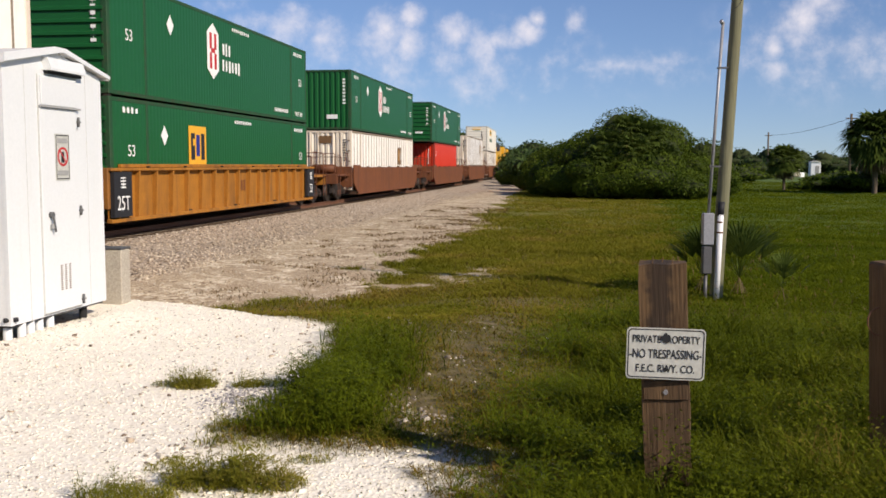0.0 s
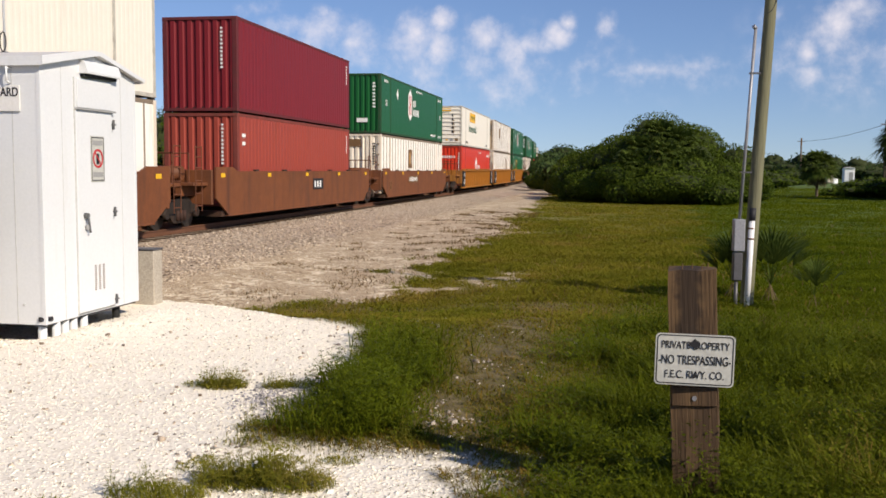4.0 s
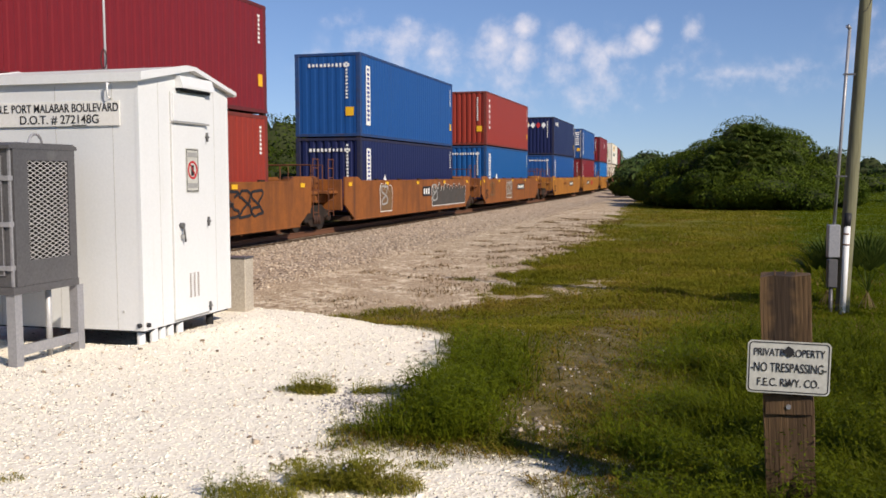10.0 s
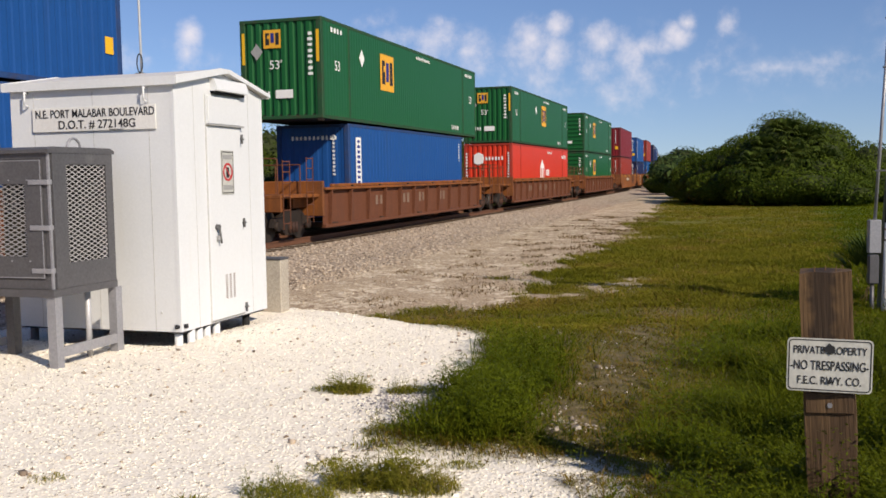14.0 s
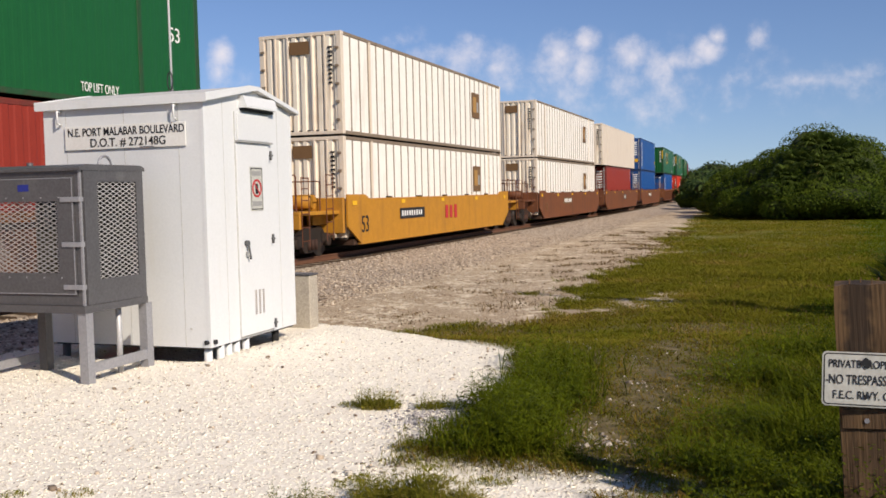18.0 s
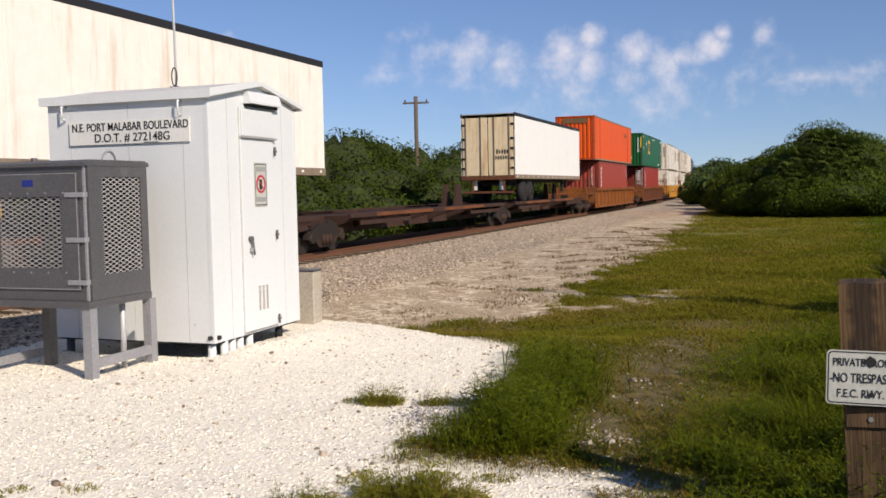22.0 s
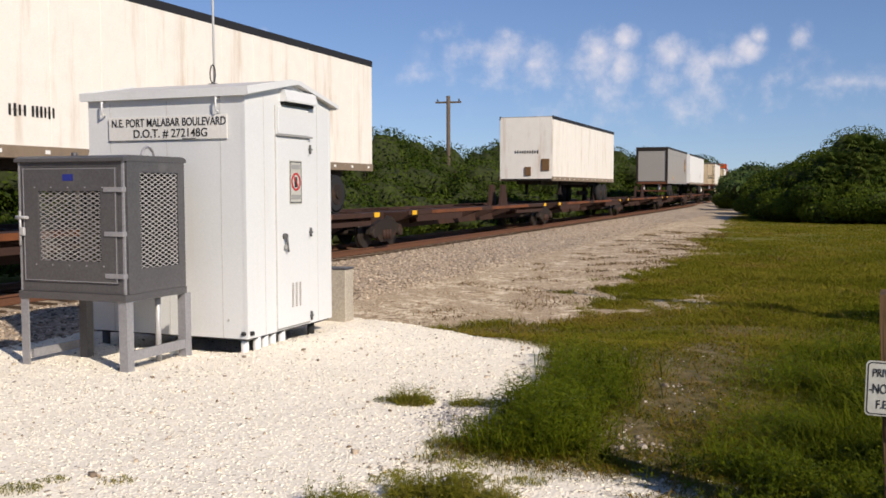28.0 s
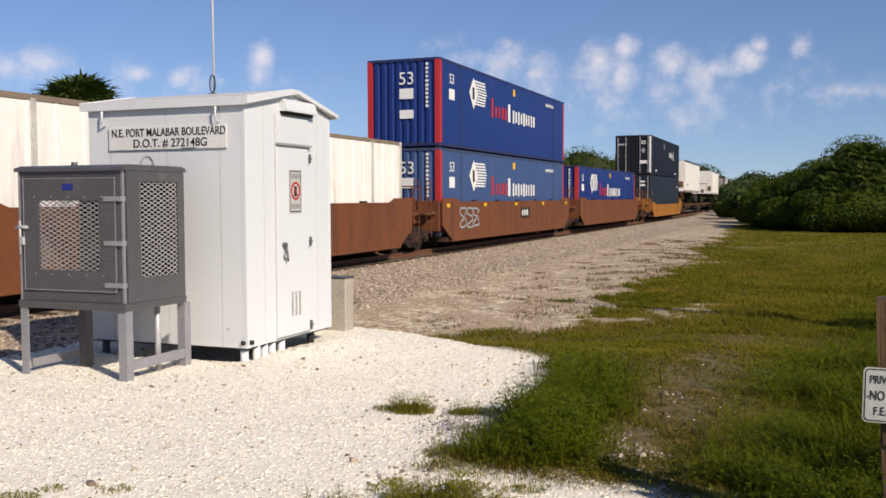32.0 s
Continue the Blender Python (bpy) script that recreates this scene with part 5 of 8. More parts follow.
def car_marks(car, kind):
    """Stencils and painted marks on the near sill."""
    W = 3.02
    if kind == "red_logo":
        bars(car, ink_red, "side", 0.6, 0.9, 1.5, 0.5, 3, 0, W)
        mark(car, "stencil_panel", ink_black, "side", -3.4, 0.95, 2.2, 0.34, 0, W, "black stencil panel")
        bars(car, ink_white, "side", -3.4, 0.95, 1.9, 0.2, 9, 0, W + 0.008)
        letters(car, "53", 0.5, ink_black, "side", -7.2, 0.7, 0, W, 0.8)
    if kind == "plate":
        mark(car, "stencil_panel", ink_black, "side", 2.2, 0.95, 2.2, 0.36, 0, W, "black stencil panel")
        bars(car, ink_white, "side", 2.2, 0.95, 1.95, 0.22, 9, 0, W + 0.008)
        letters(car, "53", 0.5, ink_black, "side", -7.2, 0.62, 0, W, 0.8)
        bars(car, orange_car, "side", -1.6, 1.0, 1.6, 0.24, 6, 0, W)
    if kind == "white_logo":
        mark(car, "stencil_panel", ink_black, "side", 0.9, 0.98, 1.2, 0.4, 0, W, "black stencil panel")
        bars(car, ink_white, "side", 0.9, 0.98, 0.95, 0.28, 3, 0, W + 0.008)
    if kind == "white_text":
        mark(car, "stencil_panel", ink_brown, "side", -1.6, 1.0, 2.3, 0.36, 0, W)
        bars(car, ink_white, "side", -1.6, 1.0, 2.0, 0.24, 9, 0, W + 0.008)
        letters(car, "53", 0.45, ink_brown, "side", -6.9, 0.7, 0, W, 0.8)
    if kind == "graffiti":
        scrawl(car, W)
    for y in (-7.9, -4.2, -0.4, 3.6, 7.7):
        mark(car, "reflector", ink_yellow, "side", y, 1.34, 0.3, 0.12, 0, W, "yellow reflector")


def scrawl(car, W, seed=4, mats=None, y0=3.0, y1=6.0):
    """Loose spray-painted loops along a sill."""
    rng = random.Random(seed)
    bm = bmesh.new()
    y = y0
    while y < y1:
        pts = [(y + 0.35 * math.sin(a * 2.1 + rng.random()), 0.9 + 0.34 * math.sin(a + rng.random() * 0.6)) for a in np.arange(0, 6.4, 0.5)]
        for (u0, v0), (u1, v1) in zip(pts, pts[1:]):
            d = Vector((u1 - u0, v1 - v0))
            q = Vector((-d.y, d.x)).normalized() * 0.035
            prism(bm, [(u0 - q.x, v0 - q.y), (u1 - q.x, v1 - q.y), (u1 + q.x, v1 + q.y), (u0 + q.x, v0 + q.y)], W / 2 + 0.006, W / 2 + 0.009, "x")
        y += rng.uniform(0.55, 0.8)
    part("graffiti", bm, (mats or (ink_white,))[0], car, "sprayed graffiti loops")


def sprayed(car, y0, y1, mat, seed):
    """A sprayed shape with humps along its top, dark within a white outline."""
    rng = random.Random(seed)
    n = max(3, round((y1 - y0) / 0.5))
    top = []
    for i in range(n):
        a, w = y0 + (y1 - y0) * i / n, (y1 - y0) / n
        hi = rng.uniform(1.15, 1.38)
        top += [(a + w * 0.02, hi - 0.22), (a + w * 0.3, hi), (a + w * 0.7, hi - 0.03), (a + w * 0.96, hi - 0.2)]
    shape = [(y0 + 0.1, 0.35), (y1 - 0.1, 0.35)] + top[::-1]
    cy, cz = (y0 + y1) / 2, 0.85
    rim = [(cy + (y - cy) * (1 + 0.07 / (y1 - y0)), cz + (z - cz) * 1.06) for y, z in shape]
    part("graffiti_outline", prism(bmesh.new(), rim, 1.514, 1.517, "x"), ink_white, car, "white sprayed outline")
    part("graffiti", prism(bmesh.new(), shape, 1.518, 1.521, "x"), mat, car, "dark sprayed graffiti shape")
    scrawl(car, 3.036, seed + 3, (ink_grey,), y0 + 0.5, y0 + 1.2)


def put(thing, s, z):
    MOVING.append((thing, s, 0.0, z))
    return thing


def stack(s, car, low=None, up=None):
    put(car, s, CAR_DATUM)
    if low:
        put(low, s, LOW_Z)
    if up:
        put(up, s, LOW_Z + 2.93 if low is None or low.get("tall", 1) else LOW_Z + 2.62)


def locomotive(s):
    ob = tagged(new("locomotive"), "dark red and yellow diesel locomotive at the train's head", "locomotive", "locomotives of the train")
    loco_y, loco_d = material("locomotive_yellow", (0.6, 0.33, 0.03), 0.45), material("locomotive_dark", (0.05, 0.05, 0.06), 0.5)
    part("frame", boxes((-1.5, 1.5, -10.5, 10.5, 1.1, 1.5), bevel=0.03), loco_d, ob)
    part("hood", boxes((-0.95, 0.95, -9.8, 6.0, 1.5, 4.2), bevel=0.12), loco_y, ob)
    part("radiator", boxes((-1.3, 1.3, -9.6, -6.4, 3.6, 4.55), bevel=0.1), loco_d, ob)
    part("cab", boxes((-1.45, 1.45, 6.0, 8.4, 1.5, 4.45), bevel=0.1), loco_y, ob)
    part("cab_window", boxes((-1.46, 1.46, 6.5, 7.9, 3.2, 3.9)), loco_d, ob)
    part("nose", boxes((-0.9, 0.9, 8.4, 10.2, 1.5, 3.1), bevel=0.1), loco_y, ob)
    part("fuel_tank", boxes((-1.2, 1.2, -3.0, 3.0, 0.35, 1.1), bevel=0.15), loco_d, ob)
    for y in (-6.8, 6.8):
        add_truck(ob, y)
    put(ob, s, CAR_DATUM)


# ---- the train's order, from the head back; metres along the track at the start ----
YR, BR, RR = "mustard yellow ribbed well wagon", "brown smooth-sided well wagon", "rusty brown ribbed well wagon"
YS, OS = "mustard yellow smooth-sided well wagon", "orange-brown smooth-sided well wagon with graffiti"


def train():
    locomotive(168.0)
    locomotive(146.0)
    stack(121.0, well_car(BR, brown_car, False, outer=(1, -1)), emp_white(), jb_container())
    head = well_car(BR, brown_car, False, outer=(1, -1))
    put(head, 98.4, CAR_DATUM)
    put(emp_white(5.0, trailer_white), 98.4, 1.55)
    stack(76.8, well_car(BR, brown_car, False, outer=(1, -1)), iso("orange-red 40-foot steel container", hub_red, "upright", "thin"), hub_green())
    stack(53.2, well_car(BR, brown_car, False, outer=(1, -1)), emp_white(), hub_green("upright"))
    a, b, c = (well_car(YR, yellow_car, True, (1, -1), (1,), black_ends=True), well_car(YR, yellow_car, True, (-1,), black_ends=True),
               well_car(YR, yellow_car, True, (-1,), (-1,), black_ends=True))
    stack(29.7, a, emp_green(), hub_green())
    stack(10.4, b, emp_white(3.6), emp_white(-3.0, end_mat=dirty_tan))
    stack(-8.8, c, hub_red_box(), jb_container())
    for k in (a, b, c):
        bars(k, brown_car, "side", 0.55, 0.9, 0.7, 0.4, 3, 0, 2.7)
    a, b, c = (well_car(BR, brown_car, False, (1, -1), (1,)), well_car(BR, brown_car, False, (-1,)), well_car(BR, brown_car, False, (-1,), (-1,)))
    stack(-32.5, a, emp_white(-1.5), hub_green("upright"))
    stack(-51.9, b, iso("faded red 40-foot steel container", rust_red, strip="thin", yellow=False), iso("plain maroon 40-foot steel container", dark_red, yellow=False))
    stack(-71.4, c, emp_white(4.2), jb_container())
    car_marks(a, "white_text"), car_marks(b, "white_logo"), car_marks(c, "white_text")
    scrawl(c, 3.02, 2, (ink_white,), 4.0, 5.8)
    a, b, c = (well_car(YS, yellow_car, False, (1, -1), (1,)), well_car(YS, yellow_car, False, (-1,)), well_car(YS, yellow_car, False, (-1,), (-1,)))
    stack(-95.1, a, iso("bright blue 40-foot steel container", sky_blue, strip="thin"), iso("maroon 40-foot container with diamond placards", dark_red, placards=6, logo="diamonds"))
    stack(-114.6, b, iso("maroon 40-foot container with white lettering", dark_red, strip="letters"), iso("blue 40-foot container with door rods and a name strip", mid_blue, "doors", "panel"))
    stack(-133.6, c, iso("blue 40-foot container with a white name strip", mid_blue, strip="panel"), iso("navy 40-foot container with diamond placards", dark_blue, placards=4, logo="bars"))
    car_marks(a, "plate"), car_marks(b, "red_logo"), car_marks(c, "plate")
    a, b, c = (well_car(OS, orange_car, False, (1, -1), (1,)), well_car(OS, orange_car, False, (-1,)), well_car(OS, orange_car, False, (-1,), (-1,)))
    stack(-156.9, a, iso("blue 40-foot container with a white name strip", ocean_blue, strip="panel", logo="round"), iso("brick red 40-foot container with tall white letters", brick_red, strip="letters"))
    low = iso("navy 40-foot container with a white name strip", dark_blue, strip="panel", logo="round", high=2.57)
    low["tall"] = 0
    stack(-176.2, b, low, iso("blue 40-foot container with a white name strip", mid_blue, strip="panel"))
    stack(-195.6, c, iso("faded red 40-foot steel container", brick_red, strip="thin"), iso("plain maroon 40-foot steel container", dark_red))
    car_marks(a, "plate"), car_marks(b, "white_logo"), car_marks(c, "white_text")
    sprayed(a, -2.2, -0.6, ink_brown, 5), scrawl(a, 3.02, 5, (ink_brown,), -6.2, -5.2), sprayed(b, -5.0, -3.6, ink_brown, 6), sprayed(b, 1.6, 7.4, ink_soot, 7), scrawl(c, 3.02, 8, (ink_black,), 3.5, 5.5)
    singles = ((-218.3, emp_green(), emp_green()), (-241.5, hub_red_box(), emp_green("upright", 0.1)), (-264.6, iso("blue 40-foot container with a white name strip", mid_blue, strip="panel"), emp_green("upright")))
    for s, low, up in singles:
        w = well_car(RR, rusty_car, True, outer=(1, -1), top=1.36)
        for y in (-3.9, -1.3, 0.4, 2.9):
            bars(w, ink_dull, "side", y, 0.85, 0.8, 0.34, 2, 0, 2.7)
        stack(s, w, low, up)
    a, b, c = (well_car(BR, brown_car, False, (1, -1), (1,)), well_car(BR, brown_car, False, (-1,)), well_car(BR, brown_car, False, (-1,), (-1,)))
    stack(-287.8, a, iso("blue 40-foot container with door rods", mid_blue, "doors"), iso("blue 40-foot container with door rods and a name strip", mid_blue, "doors", "panel"))
    stack(-307.2, b, iso("brick red 40-foot steel container with door rods", brick_red, "doors"), emp_white(0, tan_panel, plain=True))
    stack(-326.4, c, emp_white(4.6), emp_white(4.6))
    car_marks(a, "white_text"), car_marks(b, "white_logo"), car_marks(c, "white_text")
    w = well_car("bright yellow smooth-sided well wagon", bright_yellow_car, False, outer=(1, -1))
    car_marks(w, "red_logo")
    stack(-349.1, w, emp_white(4.4), emp_white(4.4))
    w = well_car(RR, rusty_car, True, outer=(1, -1), top=1.36)
    stack(-372.2, w, iso("brick red 40-foot container with tall white letters", brick_red, "doors", "letters"), emp_green("upright"))
    w = well_car("yellow-brown ribbed well wagon", orange_car, True, outer=(1, -1), top=1.38)
    up = container("weathered orange 53-foot container with dark name panel", orange_paint, side="posts", end="upright", post_mat=orange_paint)
    bars(up, ink_brown, "side", 4.9, 2.1, 1.5, 0.3, 7, 16.15, 2.59)
    mark(up, "name_panel", ink_brown, "end", 0.0, 2.55, 1.7, 0.32, 16.15, 2.59, "dark brown name panel")
    stack(-395.2, w, iso("rust red 40-foot container with tall white letters", rust_red, "upright", "letters"), up)
    # ten spine units, five of them empty
    centres = [-415.5 - 17.45 * i for i in range(10)]
    for i, s in enumerate(centres):
        lab = "rusted spine wagon carrying a road trailer" if i in (0, 2, 4, 5, 7, 9) else "rusted empty spine wagon"
        put(spine_car(lab, (1, -1) if i in (0, 5) else (-1,), (1,) if i in (0, 5) else (-1,) if i in (4, 9) else (), i > 4), s, CAR_DATUM)
    deck = 2.02
    put(trailer("white road trailer with tan rear doors", trailer_white, 14.63, True, rims=(truck_steel, truck_steel), end_mat=trailer_rust), -415.5, deck)
    put(trailer("dirty cream road trailer with rust-stained rear doors", trailer_dirty, 14.63, True, rims=(ink_white, ink_yellow), end_mat=trailer_rust), -449.3, deck)
    t = trailer("white road trailer with grey diamond placards", trailer_white, 15.5, False, rims=(rusty_car, ink_white), plain_nose=True)
    diamond(t, ink_grey, "side", 3.2, 0.9, 0.34, 15.5, 2.6)
    diamond(t, ink_soot, "end", -0.1, 0.9, 0.26, 15.5, 2.6)
    mark(t, "service_box", ink_brown, "end", 0.42, 0.35, 0.34, 0.3, 15.5, 2.6, "brown service box")
    letters(t, "CAUTION", 0.095, ink_black, "end", 0.45, 1.55, 15.5, 2.6)
    bars(t, ink_black, "end", 0.3, 2.84, 0.5, 0.05, 1, 15.5, 2.6)
    for x in (-0.62, 0.62):
        part("nose_seam", boxes((x - 0.012, x + 0.012, -7.765, -7.75, 0.15, 2.95)), ink_grey, t)
    put(t, -484.4, deck)
    t = trailer("grey road trailer with a brown and gold shield", trailer_grey, 13.7, True, roll_door=True)
    bm = bmesh.new()
    prism(bm, [(4.7, 1.35), (5.15, 0.95), (5.6, 1.35), (5.6, 2.2), (5.15, 2.35), (4.7, 2.2)], 1.307, 1.312, "x")
    part("shield", bm, ink_brown, t, "brown shield badge")
    bars(t, ink_gold, "side", 5.15, 1.6, 0.6, 0.4, 3, 13.7, 2.624)
    mark(t, "stripe", ink_grey, "side", 0, 2.45, 13.4, 0.05, 13.7, 2.6)
    for i in range(6):
        mark(t, "reflective_tape", ink_red if i % 2 == 0 else ink_white, "side", -3.92 + 0.2 * i, 0.35, 0.196, 0.07, 13.7, 2.6, "red and white reflective tape")
    mark(t, "caution_plate", ink_yellow, "side", -3.2, 0.53, 0.19, 0.2, 13.7, 2.6, "yellow caution plate")
    put(t, -502.1, deck)
    put(trailer("cream road trailer with rust runs at its nose", trailer_cream, 14.2, False), -538.75, deck - 0.04)
    t = trailer("cream road trailer with black stencilled marks", trailer_cream, 14.2, False)
    bars(t, ink_black, "side", -5.42, 0.74, 0.4, 0.2, 4, 14.2, 2.6)
    bars(t, ink_black, "side", -4.9, 0.74, 0.52, 0.2, 6, 14.2, 2.6)
    put(t, -572.2, deck + 0.08)
    w = well_car("mustard yellow well wagon with low smooth sides", yellow_car, False, outer=(1, -1), low_side=True)
    letters(w, "53", 0.5, ink_black, "side", 5.9, 0.6, 0, 3.02, 0.8)
    bars(w, ink_brown, "side", 5.6, 1.05, 1.4, 0.1, 6, 0, 3.02)
    stack(-592.3, w, umax(slate_paint, "slate grey 53-foot container with door rods", False), umax(black_paint, "black 53-foot container with white diamond badge", True))
    a, b, c = (well_car(BR, brown_car, False, (1, -1), (1,)), well_car(BR, brown_car, False, (-1,)), well_car(BR, brown_car, False, (-1,), (-1,)))
    stack(-614.9, a, pacer())
    stack(-634.0, b, pacer(faded_blue), pacer())
    stack(-653.2, c, container("cream 53-foot sheet-and-post container", cream_panel, side="posts", end="upright", post_mat=cream_panel))
    car_marks(b, "white_logo")
    scrawl(b, 3.02, 9, (ink_grey,), -6.5, -4.5)
    a, b = (well_car(BR, brown_car, False, (1, -1), (1,)), well_car(BR, brown_car, False, (-1,)))
    stack(-676.6, a, pacer())
    stack(-696.0, b, emp_white())


train()


# ---- rails, sleepers ----
old_wood = material("weathered_sleeper_wood", (0.066, 0.040, 0.021), 0.85, vary=0.4, scale=5.0, grain=0.14, fine=55, bump=0.45, grain_stretch=(1.6, 1.6, 0.06), stain=(0.05, 0.035, 0.025), stain_amount=0.35, streak=True, stain_scale=6, by_object=0.15)
post_wood = material("weathered_post_wood", (0.128, 0.077, 0.037), 0.95, vary=0.5, scale=3.5, grain=0.12, fine=45, bump=0.35, grain_stretch=(2.2, 2.2, 0.07), stain=(0.035, 0.022, 0.016), stain_amount=0.55, streak=True, stain_scale=4.5)
rail_rust = material("rusty_rail_steel", (0.15, 0.07, 0.04), 0.6, metal=0.2, vary=0.2)
galv = material("galvanised_steel", (0.116, 0.113, 0.117), 0.44, metal=0.35, vary=0.16, scale=4, grain=0.07, stain=(0.36, 0.35, 0.33), stain_amount=0.12)
unit_tan = material("dull_tan_enamel", (0.055, 0.045, 0.022), 0.6, vary=0.2)
mesh_steel = material("bare_mesh_steel", (0.40, 0.39, 0.375), 0.45, metal=0.3, vary=0.15)
galv_light = material("bare_aluminium_angle", (0.31, 0.31, 0.325), 0.42, metal=0.3, vary=0.12)
hut_white = material("hut_white_enamel", (0.655, 0.67, 0.67), 0.38, vary=0.04, scale=1.2, grain=0.03, stain=(0.55, 0.53, 0.47), stain_amount=0.06, streak=True, stain_scale=4)
hut_roof = material("hut_roof_enamel", (0.62, 0.60, 0.57), 0.5, vary=0.1, scale=2, stain=(0.4, 0.36, 0.3), stain_amount=0.15)
dull_iron = material("dull_dark_iron", (0.10, 0.10, 0.10), 0.55, vary=0.2)
seam_grey = material("panel_joint_grey", (0.5, 0.5, 0.48), 0.6, vary=0.15)
concrete = material("tan_concrete", (0.40, 0.355, 0.285), 0.85, vary=0.12, scale=3, grain=0.1, bump=0.3, stain=(0.24, 0.2, 0.15), stain_amount=0.15, streak=True)
pole_wood = material("treated_pole_wood", (0.165, 0.16, 0.095), 0.85, vary=0.2, scale=2, grain=0.1, fine=50, bump=0.4, grain_stretch=(1, 1, 0.05), stain=(0.09, 0.08, 0.05), stain_amount=0.25, streak=True, stain_scale=9)
pvc = material("white_pipe", (0.72, 0.72, 0.72), 0.4, vary=0.06, stain=(0.4, 0.36, 0.3), stain_amount=0.1, streak=True)
board_white = material("board_white_sheet", (0.70, 0.69, 0.65), 0.45, vary=0.04, stain=(0.5, 0.46, 0.38), stain_amount=0.06, scale=6)
sign_white = material("sign_white_sheet", (0.47, 0.47, 0.425), 0.45, vary=0.06, stain=(0.45, 0.4, 0.33), stain_amount=0.1, scale=8)
# near-black that paints shade in the cage and hut gaps; one leg too
shade_and_leg_black = material("dark_interior", (0.02, 0.02, 0.02), 0.9)


def make_rails():
    prof = [(-0.07, -0.16), (0.07, -0.16), (0.07, -0.145), (0.012, -0.12), (0.012, -0.05), (0.036, -0.035), (0.036, 0.0), (-0.036, 0.0), (-0.036, -0.035), (-0.012, -0.05), (-0.012, -0.12), (-0.07, -0.145)]
    stops = list(np.arange(-150, 66, 18.0)) + list(np.arange(66, 360, 6.0))
    for side in (-0.755, 0.755):
        bm = bmesh.new()
        rings = []
        for s in stops:
            p, h = along(float(s))
            r = Vector((math.cos(h), -math.sin(h)))
            rings.append([bm.verts.new((*(p + r * (side + u)), RAIL + v)) for u, v in prof])
        for a, b in zip(rings, rings[1:]):
            for i in range(len(prof)):
                bm.faces.new((a[i], a[(i + 1) % len(prof)], b[(i + 1) % len(prof)], b[i]))
        bmesh.ops.recalc_face_normals(bm, faces=bm.faces)
        tagged(part("rail", bm, rail_rust), "rust-brown steel running rail on wooden sleepers", "rail", "rails of the track", "structure")


make_rails()


# ---- the white signal hut ----
def signal_hut():
    ob = tagged(new("signal_hut"), "white enamelled steel signal hut standing on short legs", "equipment hut")
    ob.matrix_basis = track_pose(8.1, 7.45, 0)
    W, D, Z0, Z1 = 1.95, 1.765, 0.11, 2.56
    wall = prism(bmesh.new(), [(0.0, Z0), (D, Z0), (D, Z1), (D / 2, Z1 + 0.19), (0.0, Z1)], -W, 0.0, "x")
    part("body", wall, hut_white, ob)
    roof = bmesh.new()
    prism(roof, [(-0.045, Z1 - 0.012), (-0.045, Z1 + 0.068), (D / 2 - 0.1, Z1 + 0.215), (D / 2 + 0.1, Z1 + 0.215), (D + 0.09, Z1 + 0.025), (D + 0.09, Z1 - 0.02), (D + 0.06, Z1 - 0.02), (D + 0.06, Z1 + 0.005), (D / 2, Z1 + 0.195), (-0.03, Z1 + 0.008), (-0.03, Z1 - 0.012)], -W - 0.06, 0.06, "x")
    part("roof", roof, hut_roof, ob, "pale gabled sheet roof")
    for x0 in (-W - 0.068, 0.06):
        f = prism(bmesh.new(), [(-0.055, Z1 - 0.005), (-0.055, Z1 + 0.078), (D / 2 - 0.1, Z1 + 0.225), (D / 2 + 0.1, Z1 + 0.225), (D + 0.10, Z1 + 0.03), (D + 0.10, Z1 - 0.01), (D / 2 + 0.06, Z1 + 0.185), (D / 2 - 0.06, Z1 + 0.165)], x0, x0 + 0.012, "x")
        part("verge_board", f, hut_white, ob)
    part("eaves_board", boxes((-W - 0.056, 0.058, -0.055, -0.047, Z1 - 0.012, Z1 + 0.075)), hut_white, ob)
    # added black sheet for the shade beneath the floor
    part("skirt", boxes((-W + 0.02, -0.02, 0.03, D - 0.03, Z0 - 0.02, Z0 - 0.002)), shade_and_leg_black, ob)
    # joints of the wall sheets
    for x in (-0.29, -0.94, -1.66):
        part("wall_joint", boxes((x - 0.004, x + 0.004, -0.002, 0.0, Z0, Z1 - 0.04)), seam_grey, ob)
    for y in (0.34, 1.45):
        part("wall_joint", boxes((0.0, 0.002, y - 0.004, y + 0.004, Z0, Z1 + 0.02)), seam_grey, ob)
    part("corner_angle", boxes((-0.035, 0.004, -0.004, 0.035, Z0, Z1 - 0.035)), hut_white, ob)
    part("corner_angle", boxes((-0.035, 0.004, D - 0.035, D + 0.004, Z0, Z1 - 0.035)), hut_white, ob)
    # door, its hinges and handle
    door = part("door", boxes((0.0, 0.022, 0.56, 1.23, 0.14, 2.18), bevel=0.004), hut_white, ob)
    part("door_gap", boxes((0.0, 0.012, 0.548, 0.558, 0.13, 2.5), (0.0, 0.012, 1.232, 1.242, 0.13, 2.5)), seam_grey, ob)
    part("drip_strip", boxes((0.0, 0.05, 0.55, 1.27, 2.182, 2.2)), ink_grey, ob, "dark drip strip over the door")
    part("door_sill", boxes((0.0, 0.012, 0.55, 1.24, 0.122, 0.134)), ink_grey, ob)
    part("upper_panel", boxes((0.0, 0.02, 0.6, 1.24, 2.205, 2.49), bevel=0.004), hut_white, ob)
    hood = prism(bmesh.new(), [(0.0, 2.68), (0.06, 2.67), (0.095, 2.565), (0.095, 2.545), (0.0, 2.545)], 0.66, 1.32, "y")
    part("vent_hood", hood, hut_white, ob, "sloped vent hood over the door")
